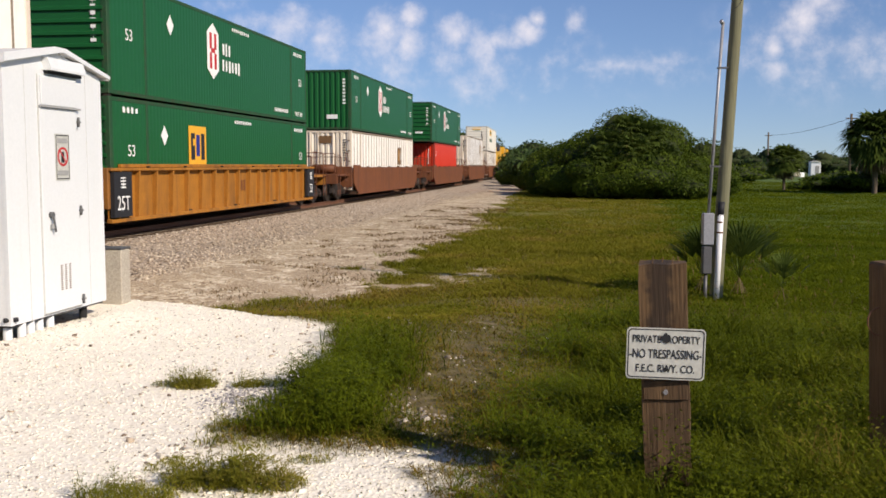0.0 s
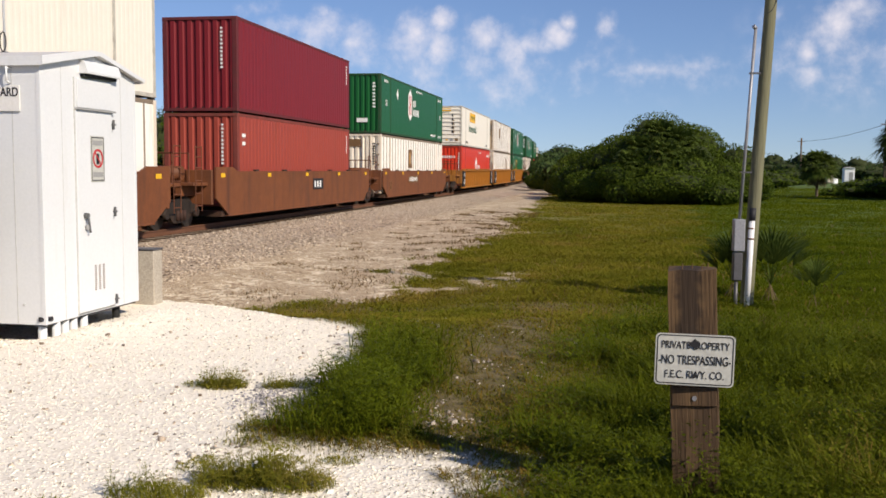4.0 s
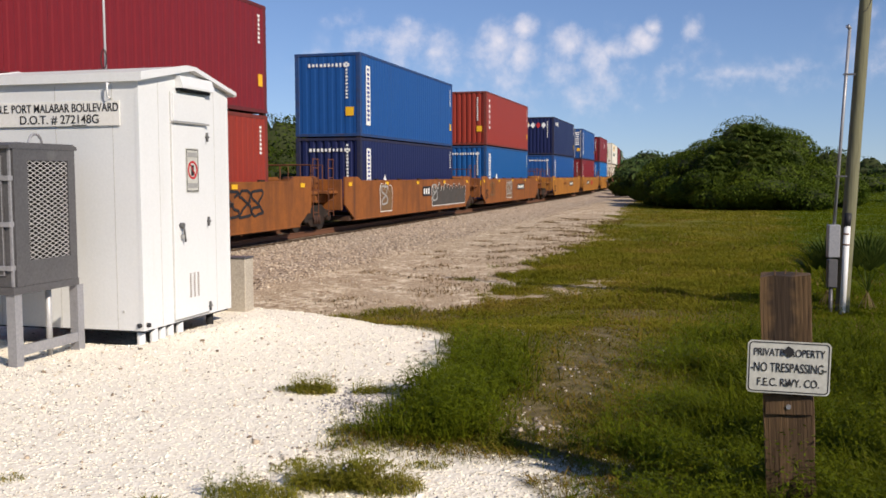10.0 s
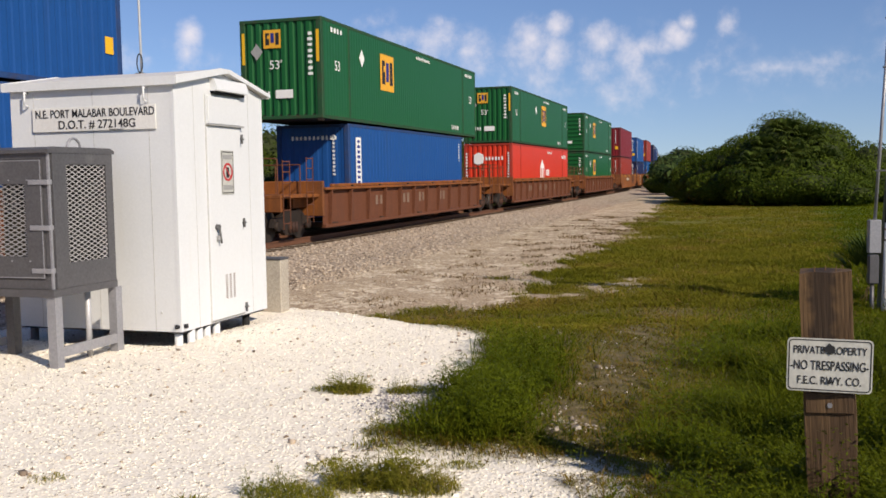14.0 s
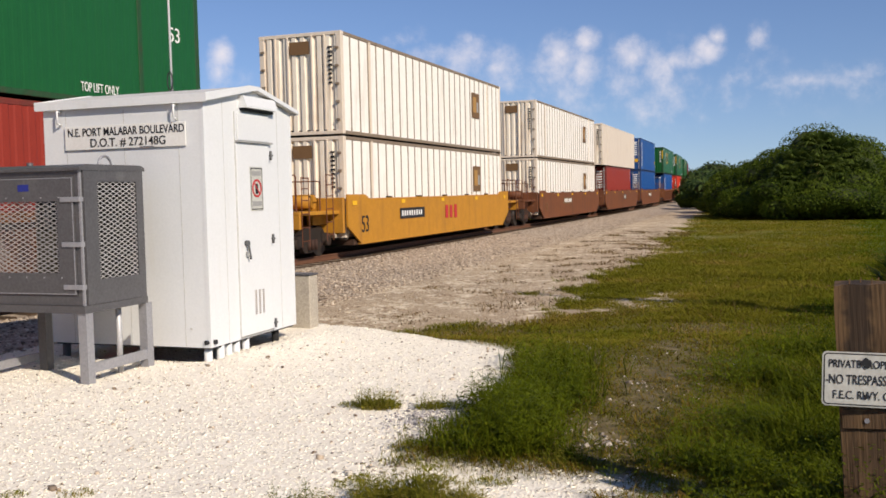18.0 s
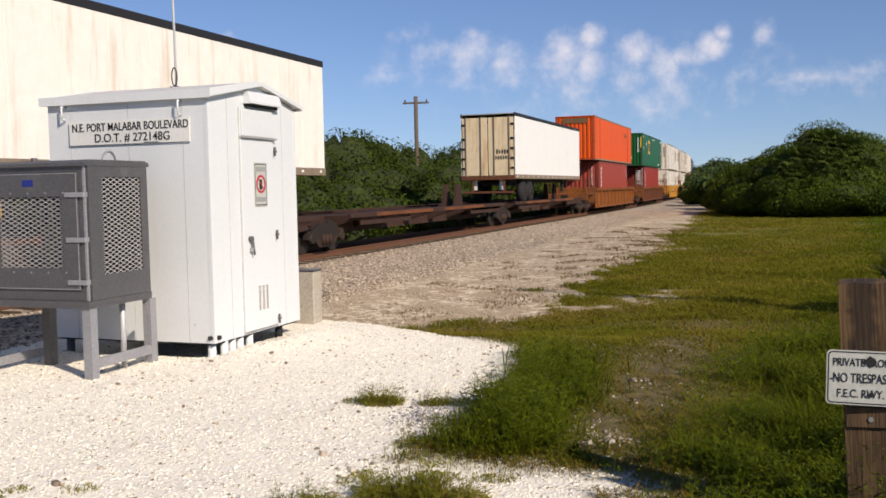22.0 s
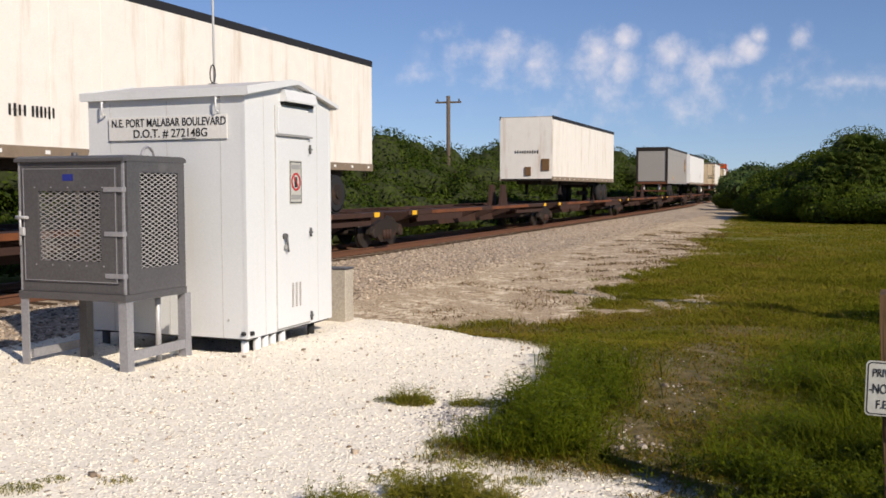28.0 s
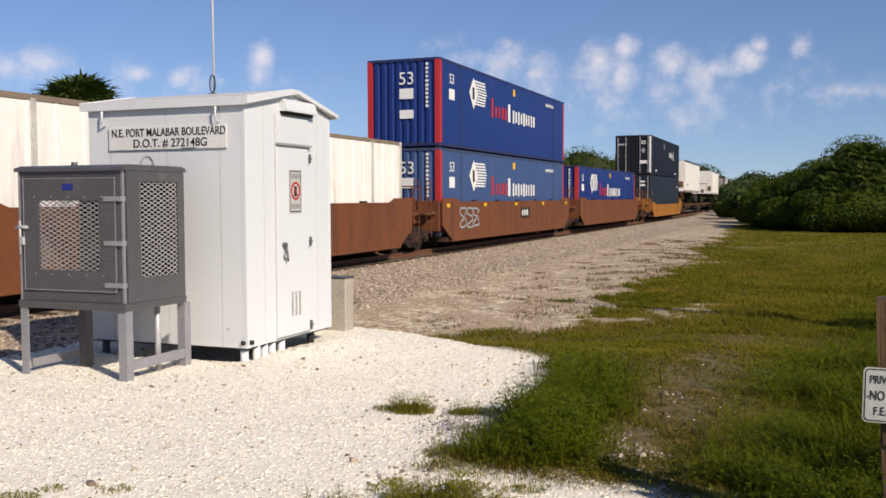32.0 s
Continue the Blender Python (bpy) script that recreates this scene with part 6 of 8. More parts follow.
    # black block that paints the shaded opening under the hood
    part("vent_gap", boxes((0.002, 0.05, 0.68, 1.3, 2.515, 2.543)), shade_and_leg_black, ob)
    for z in (2.06, 1.14, 0.2):
        part("hinge", rods([((0.03, 1.25, z - 0.05), (0.03, 1.25, z + 0.05), 0.014), ((0.03, 1.22, z), (0.03, 1.29, z), 0.01)], 8), dull_iron, ob)
    lever = bmesh.new()
    rod(lever, (0.022, 0.68, 1.12), (0.06, 0.68, 1.12), 0.03, sides=12)
    rod(lever, (0.055, 0.68, 1.13), (0.06, 0.71, 0.95), 0.012, sides=8)
    part("handle", lever, dull_iron, door, "dark iron lever handle")
    part("padlock", boxes((0.03, 0.06, 0.665, 0.705, 0.98, 1.03), bevel=0.006), ink_grey, door)
    me = None
    for c in range(3):
        for r in range(13):
            y, z = 0.835 + c * 0.078, 0.345 + r * 0.0205
            bm = boxes((0.0225, 0.0255, y, y + 0.036, z, z + 0.009))
            if me is None:
                o = part("vent_slot", bm, ink_brown, door)
                me, base = o.data, (y, z)
            else:
                bm.free()
                same_part("vent_slot", me, door, pose(0, y - base[0], z - base[1]))
    # warning plate on the door
    plate = part("warning_plate", boxes((0.024, 0.029, 0.80, 1.06, 1.46, 1.93), bevel=0.001), sign_white, door, "white warning plate with red ring")
    bm = boxes((0.0292, 0.031, 0.812, 1.048, 1.472, 1.482), (0.0292, 0.031, 0.812, 1.048, 1.908, 1.918), (0.0292, 0.031, 0.812, 0.82, 1.482, 1.908), (0.0292, 0.031, 1.04, 1.048, 1.482, 1.908))
    part("plate_border", bm, ink_black, plate)
    ring = bmesh.new()
    for i in range(24):
        a0, a1 = i * math.tau / 24, (i + 1) * math.tau / 24
        prism(ring, [(0.93 + r * math.cos(a), 1.70 + r * 1.0 * math.sin(a)) for r, a in ((0.098, a0), (0.098, a1), (0.075, a1), (0.075, a0))], 0.0292, 0.0325, "x")
    bmesh.ops.remove_doubles(ring, verts=ring.verts, dist=0.0005)
    part("ring", ring, ink_red, plate, "red prohibition ring")
    sl = bmesh.new()
    prism(sl, [(0.87, 1.755), (0.88, 1.765), (0.99, 1.645), (0.98, 1.635)], 0.0325, 0.034, "x")
    part("slash", sl, ink_red, plate)
    part("device", boxes((0.0292, 0.031, 0.90, 0.955, 1.64, 1.75)), ink_black, plate)
    for z, hh in ((1.86, 0.05), (1.535, 0.05)):
        part("caption_bar", boxes((0.0292, 0.0315, 0.835, 1.025, z - hh / 2, z + hh / 2)), ink_grey, plate)
    # name board on the front
    board = part("name_board", boxes((-1.665, -0.195, -0.022, -0.010, 2.128, 2.37), bevel=0.003), board_white, ob, "white name board with black letters")
    for words, h, x, z, sq in (("N.E. PORT MALABAR BOULEVARD", 0.084, -0.915, 2.303, 0.805), ("D.O.T. # 272148G", 0.087, -0.885, 2.192, 1.0)):
        same_part("lettering", text_mesh(words, h, ink_black, 0.002, sq, 0.0005), board, pose(x, -0.0245, z))
    part("underline", boxes((-0.735, -0.565, -0.026, -0.0225, 2.134, 2.140)), ink_black, board)
    for x in (-1.72, -0.30):
        bm = rods([((x, -0.0, 2.53), (x, -0.06, 2.53), 0.010), ((x, -0.06, 2.54), (x, -0.06, 2.405), 0.010), ((x, -0.06, 2.41), (x, -0.01, 2.392), 0.010)], 8)
        part("grab_handle", bm, hut_white, ob, "white bent grab handle")
    for x, y in ((-0.06, -0.0), (0.0, 0.06), (-0.06, 1.66)):
        part("bolt", rods([((x, y - 0.02, 0.165), (x + 0.03, y + 0.01, 0.165), 0.022)], 8), ink_black, ob)
    part("rivet", rods([((-0.22, 0, 0.3), (-0.22, -0.01, 0.3), 0.012)], 8), seam_grey, ob)
    for x, y, m in ((-0.09, 0.08, hut_white), (-0.05, 0.24, hut_white), (-0.06, 0.4, hut_white), (-0.06, 0.55, hut_white), (-0.06, 0.74, hut_white), (-0.1, 1.45, shade_and_leg_black), (-1.85, 0.08, galv), (-0.9, 0.12, galv), (-1.85, 1.6, galv), (-0.9, 1.6, galv)):
        part("leg", rods([((x, y, -0.2), (x, y, Z0 - 0.002), 0.042)], 12), m, ob)
    return ob


signal_hut()


def aerial():
    ob = tagged(new("aerial_mast"), "thin white aerial mast with a looped black cable", "aerial")
    ob.matrix_basis = track_pose(8.96, 6.5, 2.772)
    part("mast", rods([((0, 0, -0.02), (-0.02, 0.0, 3.4), 0.013)], 8), hut_white, ob)
    bm = bmesh.new()
    pts = [Vector((0.035 * math.sin(a), -0.03, 0.12 - 0.1 * math.cos(a))) for a in np.linspace(0, math.tau, 13)]
    tube(bm, pts, 0.007)
    part("cable_loop", bm, ink_black, ob, "black cable loop")
    part("foot", boxes((-0.05, 0.05, -0.05, 0.05, -0.02, 0.015)), galv, ob)


aerial()


# ---- the grey mesh cage on its stand ----
def mesh_panel(w, h, parent, at, step=0.08, rise=0.021, thick=0.0052):
    """Expanded metal: zigzag strands, in the x z plane."""
    bm = bmesh.new()
    n = int(h / rise)
    m = int(w / step)
    cols = np.linspace(0, w, 2 * m + 1)
    for r in range(n):
        z = (r + 0.5) * h / n
        up = [z + (rise * 0.46 if (i + r) % 2 else -rise * 0.46) for i in range(2 * m + 1)]
        lo = [bm.verts.new((x, 0, zz - thick)) for x, zz in zip(cols, up)]
        hi = [bm.verts.new((x, 0, zz + thick)) for x, zz in zip(cols, up)]
        bk = [bm.verts.new((x, 0.006, zz)) for x, zz in zip(cols, up)]
        for i in range(2 * m):
            bm.faces.new((lo[i], lo[i + 1], hi[i + 1], hi[i]))
            bm.faces.new((hi[i], hi[i + 1], bk[i + 1], bk[i]))
            bm.faces.new((bk[i], bk[i + 1], lo[i + 1], lo[i]))
    o = part("mesh_panel", bm, mesh_steel, parent, "expanded metal mesh")
    tagged(o, kind="stuff")
    o.matrix_basis = at
    return o


def framed_one(x0, x1, z0, z1, a0, a1, c0, c1, y0, y1):
    """A plate from x0..x1, z0..z1 with a window a0..a1, c0..c1 in it."""
    bm = bmesh.new()
    rings = [[bm.verts.new((x, y, z)) for x, z in ((u0, v0), (u1, v0), (u1, v1), (u0, v1))] for u0, u1, v0, v1 in ((x0, x1, z0, z1), (a0, a1, c0, c1)) for y in (y0, y1)]
    of, ob_, nf, nb = rings
    for i in range(4):
        j = (i + 1) % 4
        for q in ((of[i], of[j], nf[j], nf[i]), (ob_[j], ob_[i], nb[i], nb[j]), (of[j], of[i], ob_[i], ob_[j]), (nf[i], nf[j], nb[j], nb[i])):
            bm.faces.new(q)
    bmesh.ops.recalc_face_normals(bm, faces=bm.faces)
    return bm


def mesh_cage():
    ob = tagged(new("mesh_cage"), "grey steel cage with mesh sides on a leg frame", "equipment cage")
    ob.matrix_basis = track_pose(6.85, 6.985, 0)
    W, D, Z0, Z1 = 1.205, 0.85, 0.675, 1.875
    # front plate with its door, facing back along the track
    part("front_frame", framed_one(-W, 0, Z0, Z1, -W + 0.05, -0.06, Z0 + 0.09, Z1 - 0.05, 0.0, 0.025), galv, ob)
    door = part("door", framed_one(-W + 0.055, -0.065, Z0 + 0.095, Z1 - 0.055, -W + 0.24, -0.25, Z0 + 0.29, Z1 - 0.27, -0.014, 0.012), galv, ob, "grey hinged door with mesh window")
    mesh_panel(W - 0.49, 0.68, door, pose(-W + 0.24, 0.0, Z0 + 0.29))
    part("label", boxes((-0.67, -0.55, -0.018, -0.0145, 1.70, 1.76)), ink_blue, door, "small blue label")
    for z in (1.62, 1.22, 0.84):
        part("hinge_strap", boxes((-0.2, 0.012, -0.028, -0.015, z - 0.022, z + 0.022), (0.0, 0.012, -0.015, 0.16, z - 0.022, z + 0.022), bevel=0.003), galv_light, ob, "bright hinge strap")
    part("latch", rods([((-W + 0.03, -0.03, 1.1), (-W + 0.03, -0.03, 1.42), 0.012), ((-W - 0.02, -0.03, 1.36), (-W + 0.12, -0.03, 1.36), 0.016)], 8), rod_steel, door)
    lock = boxes((-W + 0.03, -W + 0.09, -0.05, -0.02, 1.19, 1.27), bevel=0.008)
    part("padlock", lock, rod_steel, door)
    # right side
    side = part("side_frame", framed_one(0.027, D, Z0, Z1, 0.2, D - 0.1, Z0 + 0.22, Z1 - 0.1, -0.025, 0.0), galv, ob)
    side.matrix_basis = pose(0, 0, 0, 0, 0, 90)
    mesh_panel(D - 0.3, 0.92, side, pose(0.2, -0.014, Z0 + 0.22))
    left = part("side_frame", framed_one(0.027, D, Z0, Z1, 0.1, D - 0.1, Z0 + 0.15, Z1 - 0.1, -0.025, 0.0), galv, ob)
    left.matrix_basis = pose(-W + 0.025, 0, 0, 0, 0, 90)
    mesh_panel(D - 0.2, 0.99, left, pose(0.1, -0.014, Z0 + 0.15))
    part("back_frame", framed_one(-W + 0.03, -0.03, Z0, Z1, -W + 0.12, -0.12, Z0 + 0.12, Z1 - 0.1, D - 0.025, D), galv, ob)
    lid = bmesh.new()
    prism(lid, [(-0.03, Z1), (-0.03, Z1 + 0.03), (0.05, Z1 + 0.055), (D - 0.03, Z1 + 0.055), (D + 0.03, Z1 + 0.03), (D + 0.03, Z1)], -W - 0.03, 0.03, "x")
    part("lid", lid, galv, ob)
    # added black sheet that stands in for the shade inside the cage
    part("back_plate", boxes((-W + 0.12, -0.12, D - 0.02, D - 0.008, Z0 + 0.12, Z1 - 0.1)), shade_and_leg_black, ob)
    part("inner_unit", boxes((-0.98, -0.66, 0.5, 0.8, Z0 + 0.03, Z0 + 0.66), bevel=0.02), unit_tan, ob, "tan equipment unit inside the cage")
    part("floor_plate", boxes((-W + 0.03, -0.03, 0.03, D - 0.03, Z0, Z0 + 0.02)), galv, ob)
    bm = bmesh.new()
    pts = [Vector((-0.06, 0.42 + 0.09 * math.cos(a), Z1 + 0.05 + 0.09 * math.sin(a))) for a in np.linspace(-0.3, math.pi + 0.3, 9)]
    tube(bm, pts, 0.012)
    part("lifting_eye", bm, galv_light, ob, "bent lifting eye")
    part("lifting_eye", rods([((-W + 0.3, 0.4, Z1 + 0.05), (-W + 0.3, 0.4, Z1 + 0.1), 0.03)], 8), galv, ob)
    part("corner_trim", boxes((-0.012, 0.008, -0.006, 0.016, Z0, Z1)), galv_light, ob, "bright bare steel corner")
    part("corner_trim", boxes((-W - 0.004, -W + 0.014, -0.006, 0.012, Z0, Z1)), galv_light, ob)
    part("door_edge", framed_one(-W + 0.06, -0.07, Z0 + 0.1, Z1 - 0.06, -W + 0.068, -0.078, Z0 + 0.108, Z1 - 0.068, -0.019, -0.0145), galv_light, door)
    for x in np.linspace(-W + 0.2, -0.22, 5):
        for z in (Z0 + 0.25, Z1 - 0.235):
            part("rivet", rods([((x, -0.014, z), (x, -0.02, z), 0.008)], 6), galv_light, door)
    for y in np.linspace(0.15, D - 0.06, 6):
        for z in (Z0 + 0.08, Z0 + 0.17):
            part("rivet", rods([((0.0, y, z), (0.006, y, z), 0.007)], 6), galv_light, ob)
    # stand
    part("top_rail", boxes((-W - 0.02, 0.02, -0.02, 0.03, Z0 - 0.07, Z0 - 0.003), (-W - 0.02, 0.02, D - 0.03, D + 0.02, Z0 - 0.07, Z0 - 0.003), (-0.03, 0.02, 0.03, D - 0.03, Z0 - 0.07, Z0 - 0.003), (-W - 0.02, -W + 0.03, 0.03, D - 0.03, Z0 - 0.07, Z0 - 0.003)), galv, ob)
    for x, y in ((-0.03, 0.0), (-W + 0.03, 0.0), (-0.03, D), (-W + 0.03, D)):
        part("leg", boxes((x - 0.045, x + 0.045, y - 0.006, y + 0.006, -0.05, Z0 - 0.07), (x - 0.006 + math.copysign(0.039, x + W / 2), x + 0.006 + math.copysign(0.039, x + W / 2), y + 0.006, y + 0.085, -0.05, Z0 - 0.07)), galv_light, ob)
    part("foot_rail", boxes((-0.02, 0.01, 0.08, D, 0.06, 0.15)), galv_light, ob)
    part("foot_rail", boxes((-W + 0.01, -W + 0.04, 0.08, D, 0.02, 0.1)), galv_light, ob)
    part("conduit", rods([((-0.12, 0.6, -0.05), (-0.12, 0.6, Z0), 0.028)], 10), rod_steel, ob)
    part("centre_post", boxes((-0.99, -0.90, 0.5, 0.59, -0.08, Z0)), galv, ob, "dark steel post")
    return ob


mesh_cage()


def cable_box():
    ob = tagged(new("cable_box"), "tan concrete cable box beside the white hut", "junction box")
    ob.matrix_basis = track_pose(10.5, 6.945, -0.105)
    part("body", boxes((-0.4, 0.37, 0, 0.22, 0, 0.72), bevel=0.012), concrete, ob)
    part("lid", boxes((-0.41, 0.38, -0.01, 0.23, 0.722, 0.745), bevel=0.01), galv, ob)
    part("latch", boxes((0.05, 0.09, -0.025, 0.0, 0.5, 0.66)), rod_steel, ob)


cable_box()


# ---- posts and the trespass sign ----
def tarred(mat):
    """A tar stain down the middle of the post's upper half."""
    n, k = mat.node_tree.nodes, mat.node_tree.links
    b = n["Principled BSDF"]
    plain = b.inputs["Base Color"].links[0].from_socket
    co = n.new("ShaderNodeTexCoord").outputs["Object"]
    xyz = n.new("ShaderNodeSeparateXYZ")
    k.new(co, xyz.inputs[0])
    nz = n.new("ShaderNodeTexNoise")
    nz.inputs["Scale"].default_value, nz.inputs["Detail"].default_value = 14.0, 6.0
    k.new(co, nz.inputs["Vector"])

    def between(value, a, c):
        m = n.new("ShaderNodeMapRange")
        m.interpolation_type = "SMOOTHSTEP"
        m.inputs["From Min"].default_value, m.inputs["From Max"].default_value = a, c
        k.new(value, m.inputs["Value"])
        return m.outputs[0]

    def maths(op, a, c):
        m = n.new("ShaderNodeMath")
        m.operation = op
        for i, v in enumerate((a, c)):
            if isinstance(v, float):
                m.inputs[i].default_value = v
            else:
                k.new(v, m.inputs[i])
        return m.outputs[0]

    off = maths("ABSOLUTE", maths("ADD", xyz.outputs["X"], 0.015), 0.0)
    rough_edge = maths("ADD", off, maths("MULTIPLY", maths("SUBTRACT", nz.outputs["Fac"], 0.5), 0.11))
    stain = maths("MULTIPLY", maths("MULTIPLY", between(rough_edge, 0.085, 0.03), between(xyz.outputs["Z"], 0.45, 0.85)), 0.85)
    mix = n.new("ShaderNodeMix")
    mix.data_type = "RGBA"
    k.new(stain, mix.inputs["Factor"])
    k.new(plain, mix.inputs[6])
    mix.inputs[7].default_value = (0.028, 0.019, 0.014, 1)
    k.new(mix.outputs[2], b.inputs["Base Color"])
    return mat


def sign_post():
    ob = tagged(new("sign_post"), "old railway sleeper set upright as a sign post", "post")
    ob.matrix_basis = pose(1.125, 4.58, 0) @ pose(0, 0, 0, 0, -2.9, -13) @ Matrix.Diagonal((0.93, 1, 0.992, 1))
    bm = bmesh.new()
    rng = random.Random(7)
    zs = np.linspace(-0.25, 1.17, 12)
    prof = [(-0.118, -0.085), (-0.05, -0.09), (0.03, -0.086), (0.118, -0.088), (0.12, 0.0), (0.118, 0.085), (0.0, 0.088), (-0.118, 0.085), (-0.121, 0.0)]
    rings = []
    for z in zs:
        rings.append([bm.verts.new((x + rng.uniform(-0.004, 0.004), y + rng.uniform(-0.005, 0.005), z + (rng.uniform(-0.008, 0.006) if z > 1.1 else 0))) for x, y in prof])
    for a, b in zip(rings, rings[1:]):
        for i in range(len(prof)):
            bm.faces.new((a[i], a[(i + 1) % len(prof)], b[(i + 1) % len(prof)], b[i]))
    bm.faces.new(rings[-1])
    bmesh.ops.recalc_face_normals(bm, faces=bm.faces)
    part("timber", bm, tarred(post_wood.copy()), ob, "weathered brown timber with a dark tar stain")
    for x, y in ((-0.05, -0.02), (0.0, 0.02), (0.05, -0.03), (0.08, 0.03)):
        part("nail", rods([((x, y, 1.15), (x + 0.004, y, 1.19), 0.003)], 6), ink_brown, ob)
    part("spike_plate", boxes((-0.112, 0.11, -0.101, -0.084, 0.512, 0.605), bevel=0.004), post_wood, ob, "short wooden board nailed across")
    part("date_nail", rods([((0.0, -0.1, 0.552), (0.0, -0.107, 0.552), 0.012)], 10), galv_light, ob)
    return ob


sign_post()


def rounded(w, h, r, n=5):
    out = []
    for cx, cy, a0 in ((w / 2 - r, h / 2 - r, 0), (-w / 2 + r, h / 2 - r, 90), (-w / 2 + r, -h / 2 + r, 180), (w / 2 - r, -h / 2 + r, 270)):
        out += [(cx + r * math.cos(radians(a0 + 90 * i / n)), cy + r * math.sin(radians(a0 + 90 * i / n))) for i in range(n + 1)]
    return out


def trespass_sign():
    ob = tagged(new("trespass_sign"), "white metal no-trespassing sign screwed to a sleeper post", "sign")
    ob.matrix_basis = pose(1.063, 4.455, 0.738, 0, 1.0, -6)
    w, h = 0.365, 0.245
    part("plate", prism(bmesh.new(), rounded(w, h, 0.02), 0.0, 0.003, "y"), sign_white, ob)
    rim = bmesh.new()
    a, b = rounded(w - 0.012, h - 0.012, 0.018), rounded(w - 0.022, h - 0.022, 0.014)
    for i in range(len(a)):
        j = (i + 1) % len(a)
        prism(rim, [a[i], a[j], b[j], b[i]], -0.0012, -0.0002, "y")
    bmesh.ops.remove_doubles(rim, verts=rim.verts, dist=0.0003)
    part("border", rim, ink_black, ob, "black border line")
    for words, z, hh, sq in (("PRIVATE PROPERTY", 0.068, 0.036, 0.72), ("-NO TRESPASSING-", -0.003, 0.044, 0.645), ("F.E.C. RWY. CO.", -0.072, 0.038, 0.74)):
        same_part("lettering", text_mesh(words, hh, ink_black, 0.0008, sq, 0.0002), ob, pose(0, -0.002, z))
    blot = bmesh.new()
    rng = random.Random(3)
    prism(blot, [(0.0 + 0.024 * (1 + rng.uniform(-0.35, 0.25)) * math.cos(q), 0.077 + 0.022 * (1 + rng.uniform(-0.3, 0.3)) * math.sin(q)) for q in np.arange(0, 6.2, 0.6)], -0.006, -0.003, "y")
    part("bolt_head", blot, ink_black, ob, "rust-black bolt and stain")
    part("bolt_head", rods([((0.0, -0.006, -0.075), (0.0, 0.0, -0.075), 0.01)], 8), ink_black, ob)


trespass_sign()


def fence_post():
    ob = tagged(new("fence_post"), "dark weathered timber post with a wire loop", "post")
    ob.matrix_basis = pose(2.315, 4.74, 0, 0, -2.4, 0)
    part("timber", boxes((-0.1, 0.1, -0.09, 0.09, -0.25, 1.15), bevel=0.012), post_wood, ob)
    bm = bmesh.new()
    pts = [Vector((-0.1 - 0.06 * math.sin(a), -0.04, 0.86 + 0.07 * math.cos(a))) for a in np.linspace(0, math.pi, 8)]
    tube(bm, pts, 0.004)
    part("wire_loop", bm, rail_rust, ob, "rusty wire loop")


fence_post()


# ---- utility pole ----
def utility_pole():
    ob = tagged(new("utility_pole"), "leaning wooden utility pole with conduit and meter box", "utility pole")
    ob.matrix_basis = pose(4.006, 13.86, -0.3)
    bm = bmesh.new()
    top = Vector((0.235, -0.055, 5.4))
    n, sides = 14, 14
    rings = []
    for i in range(n + 1):
        f = i / n
        c, r = top * f, 0.095 - 0.014 * f
        rings.append([bm.verts.new(c + Vector((r * math.cos(q * math.tau / sides), r * math.sin(q * math.tau / sides), -0.3 if i == 0 else 0))) for q in range(sides)])
    for a, b in zip(rings, rings[1:]):
        for i in range(sides):
            bm.faces.new((a[i], a[(i + 1) % sides], b[(i + 1) % sides], b[i])).smooth = True
    bm.faces.new(rings[-1])
    part("shaft", bm, pole_wood, ob, "grey-green treated timber shaft")
    part("white_conduit", rods([((-0.035, -0.135, -0.2), (0.005, -0.14, 1.22), 0.043)], 12), pvc, ob, "white plastic conduit")
    for z in (0.95, 1.1):
        part("conduit_band", rods([((-0.003, -0.139, z), (-0.002, -0.139, z + 0.022), 0.0455)], 12), rail_rust, ob)
    part("conduit_cap", rods([((0.004, -0.135, 1.2), (0.02, -0.115, 1.4), 0.048)], 10), ink_black, ob)
    part("meter_box", boxes((-0.26, -0.10, -0.2, -0.08, 0.78, 1.24), bevel=0.012), galv_light, ob, "pale grey meter box")
    part("lower_box", boxes((-0.25, -0.12, -0.19, -0.08, 0.36, 0.76), bevel=0.012), galv, ob)
    part("ground_pipe", rods([((-0.19, -0.13, -0.2), (-0.19, -0.13, 0.36), 0.028)], 8), galv, ob)
    part("riser", rods([((-0.165, -0.11, 1.24), (-0.03, -0.11, 3.95), 0.022)], 10), galv_light, ob, "grey steel riser pipe")
    part("weather_head", rods([((-0.03, -0.11, 3.93), (-0.07, -0.13, 3.97), 0.028)], 10), galv_light, ob)
    for z in (1.9, 3.3):
        x = -0.17 + 0.14 * (z - 1.24) / 2.71
        part("pipe_strap", boxes((x - 0.03, x + 0.12, -0.135, -0.07, z, z + 0.022)), galv, ob)
    bm = bmesh.new()
    pts = [Vector((0.13 + 0.2 * f, -0.12, 4.15 + 0.55 * f * f)) for f in np.linspace(0, 1.4, 9)]
    for a, b in zip(pts, pts[1:]):
        rod(bm, a, b, 0.008, sides=5)
    part("drop_wire", bm, ink_black, ob, "loose black drop wire")


utility_pole()


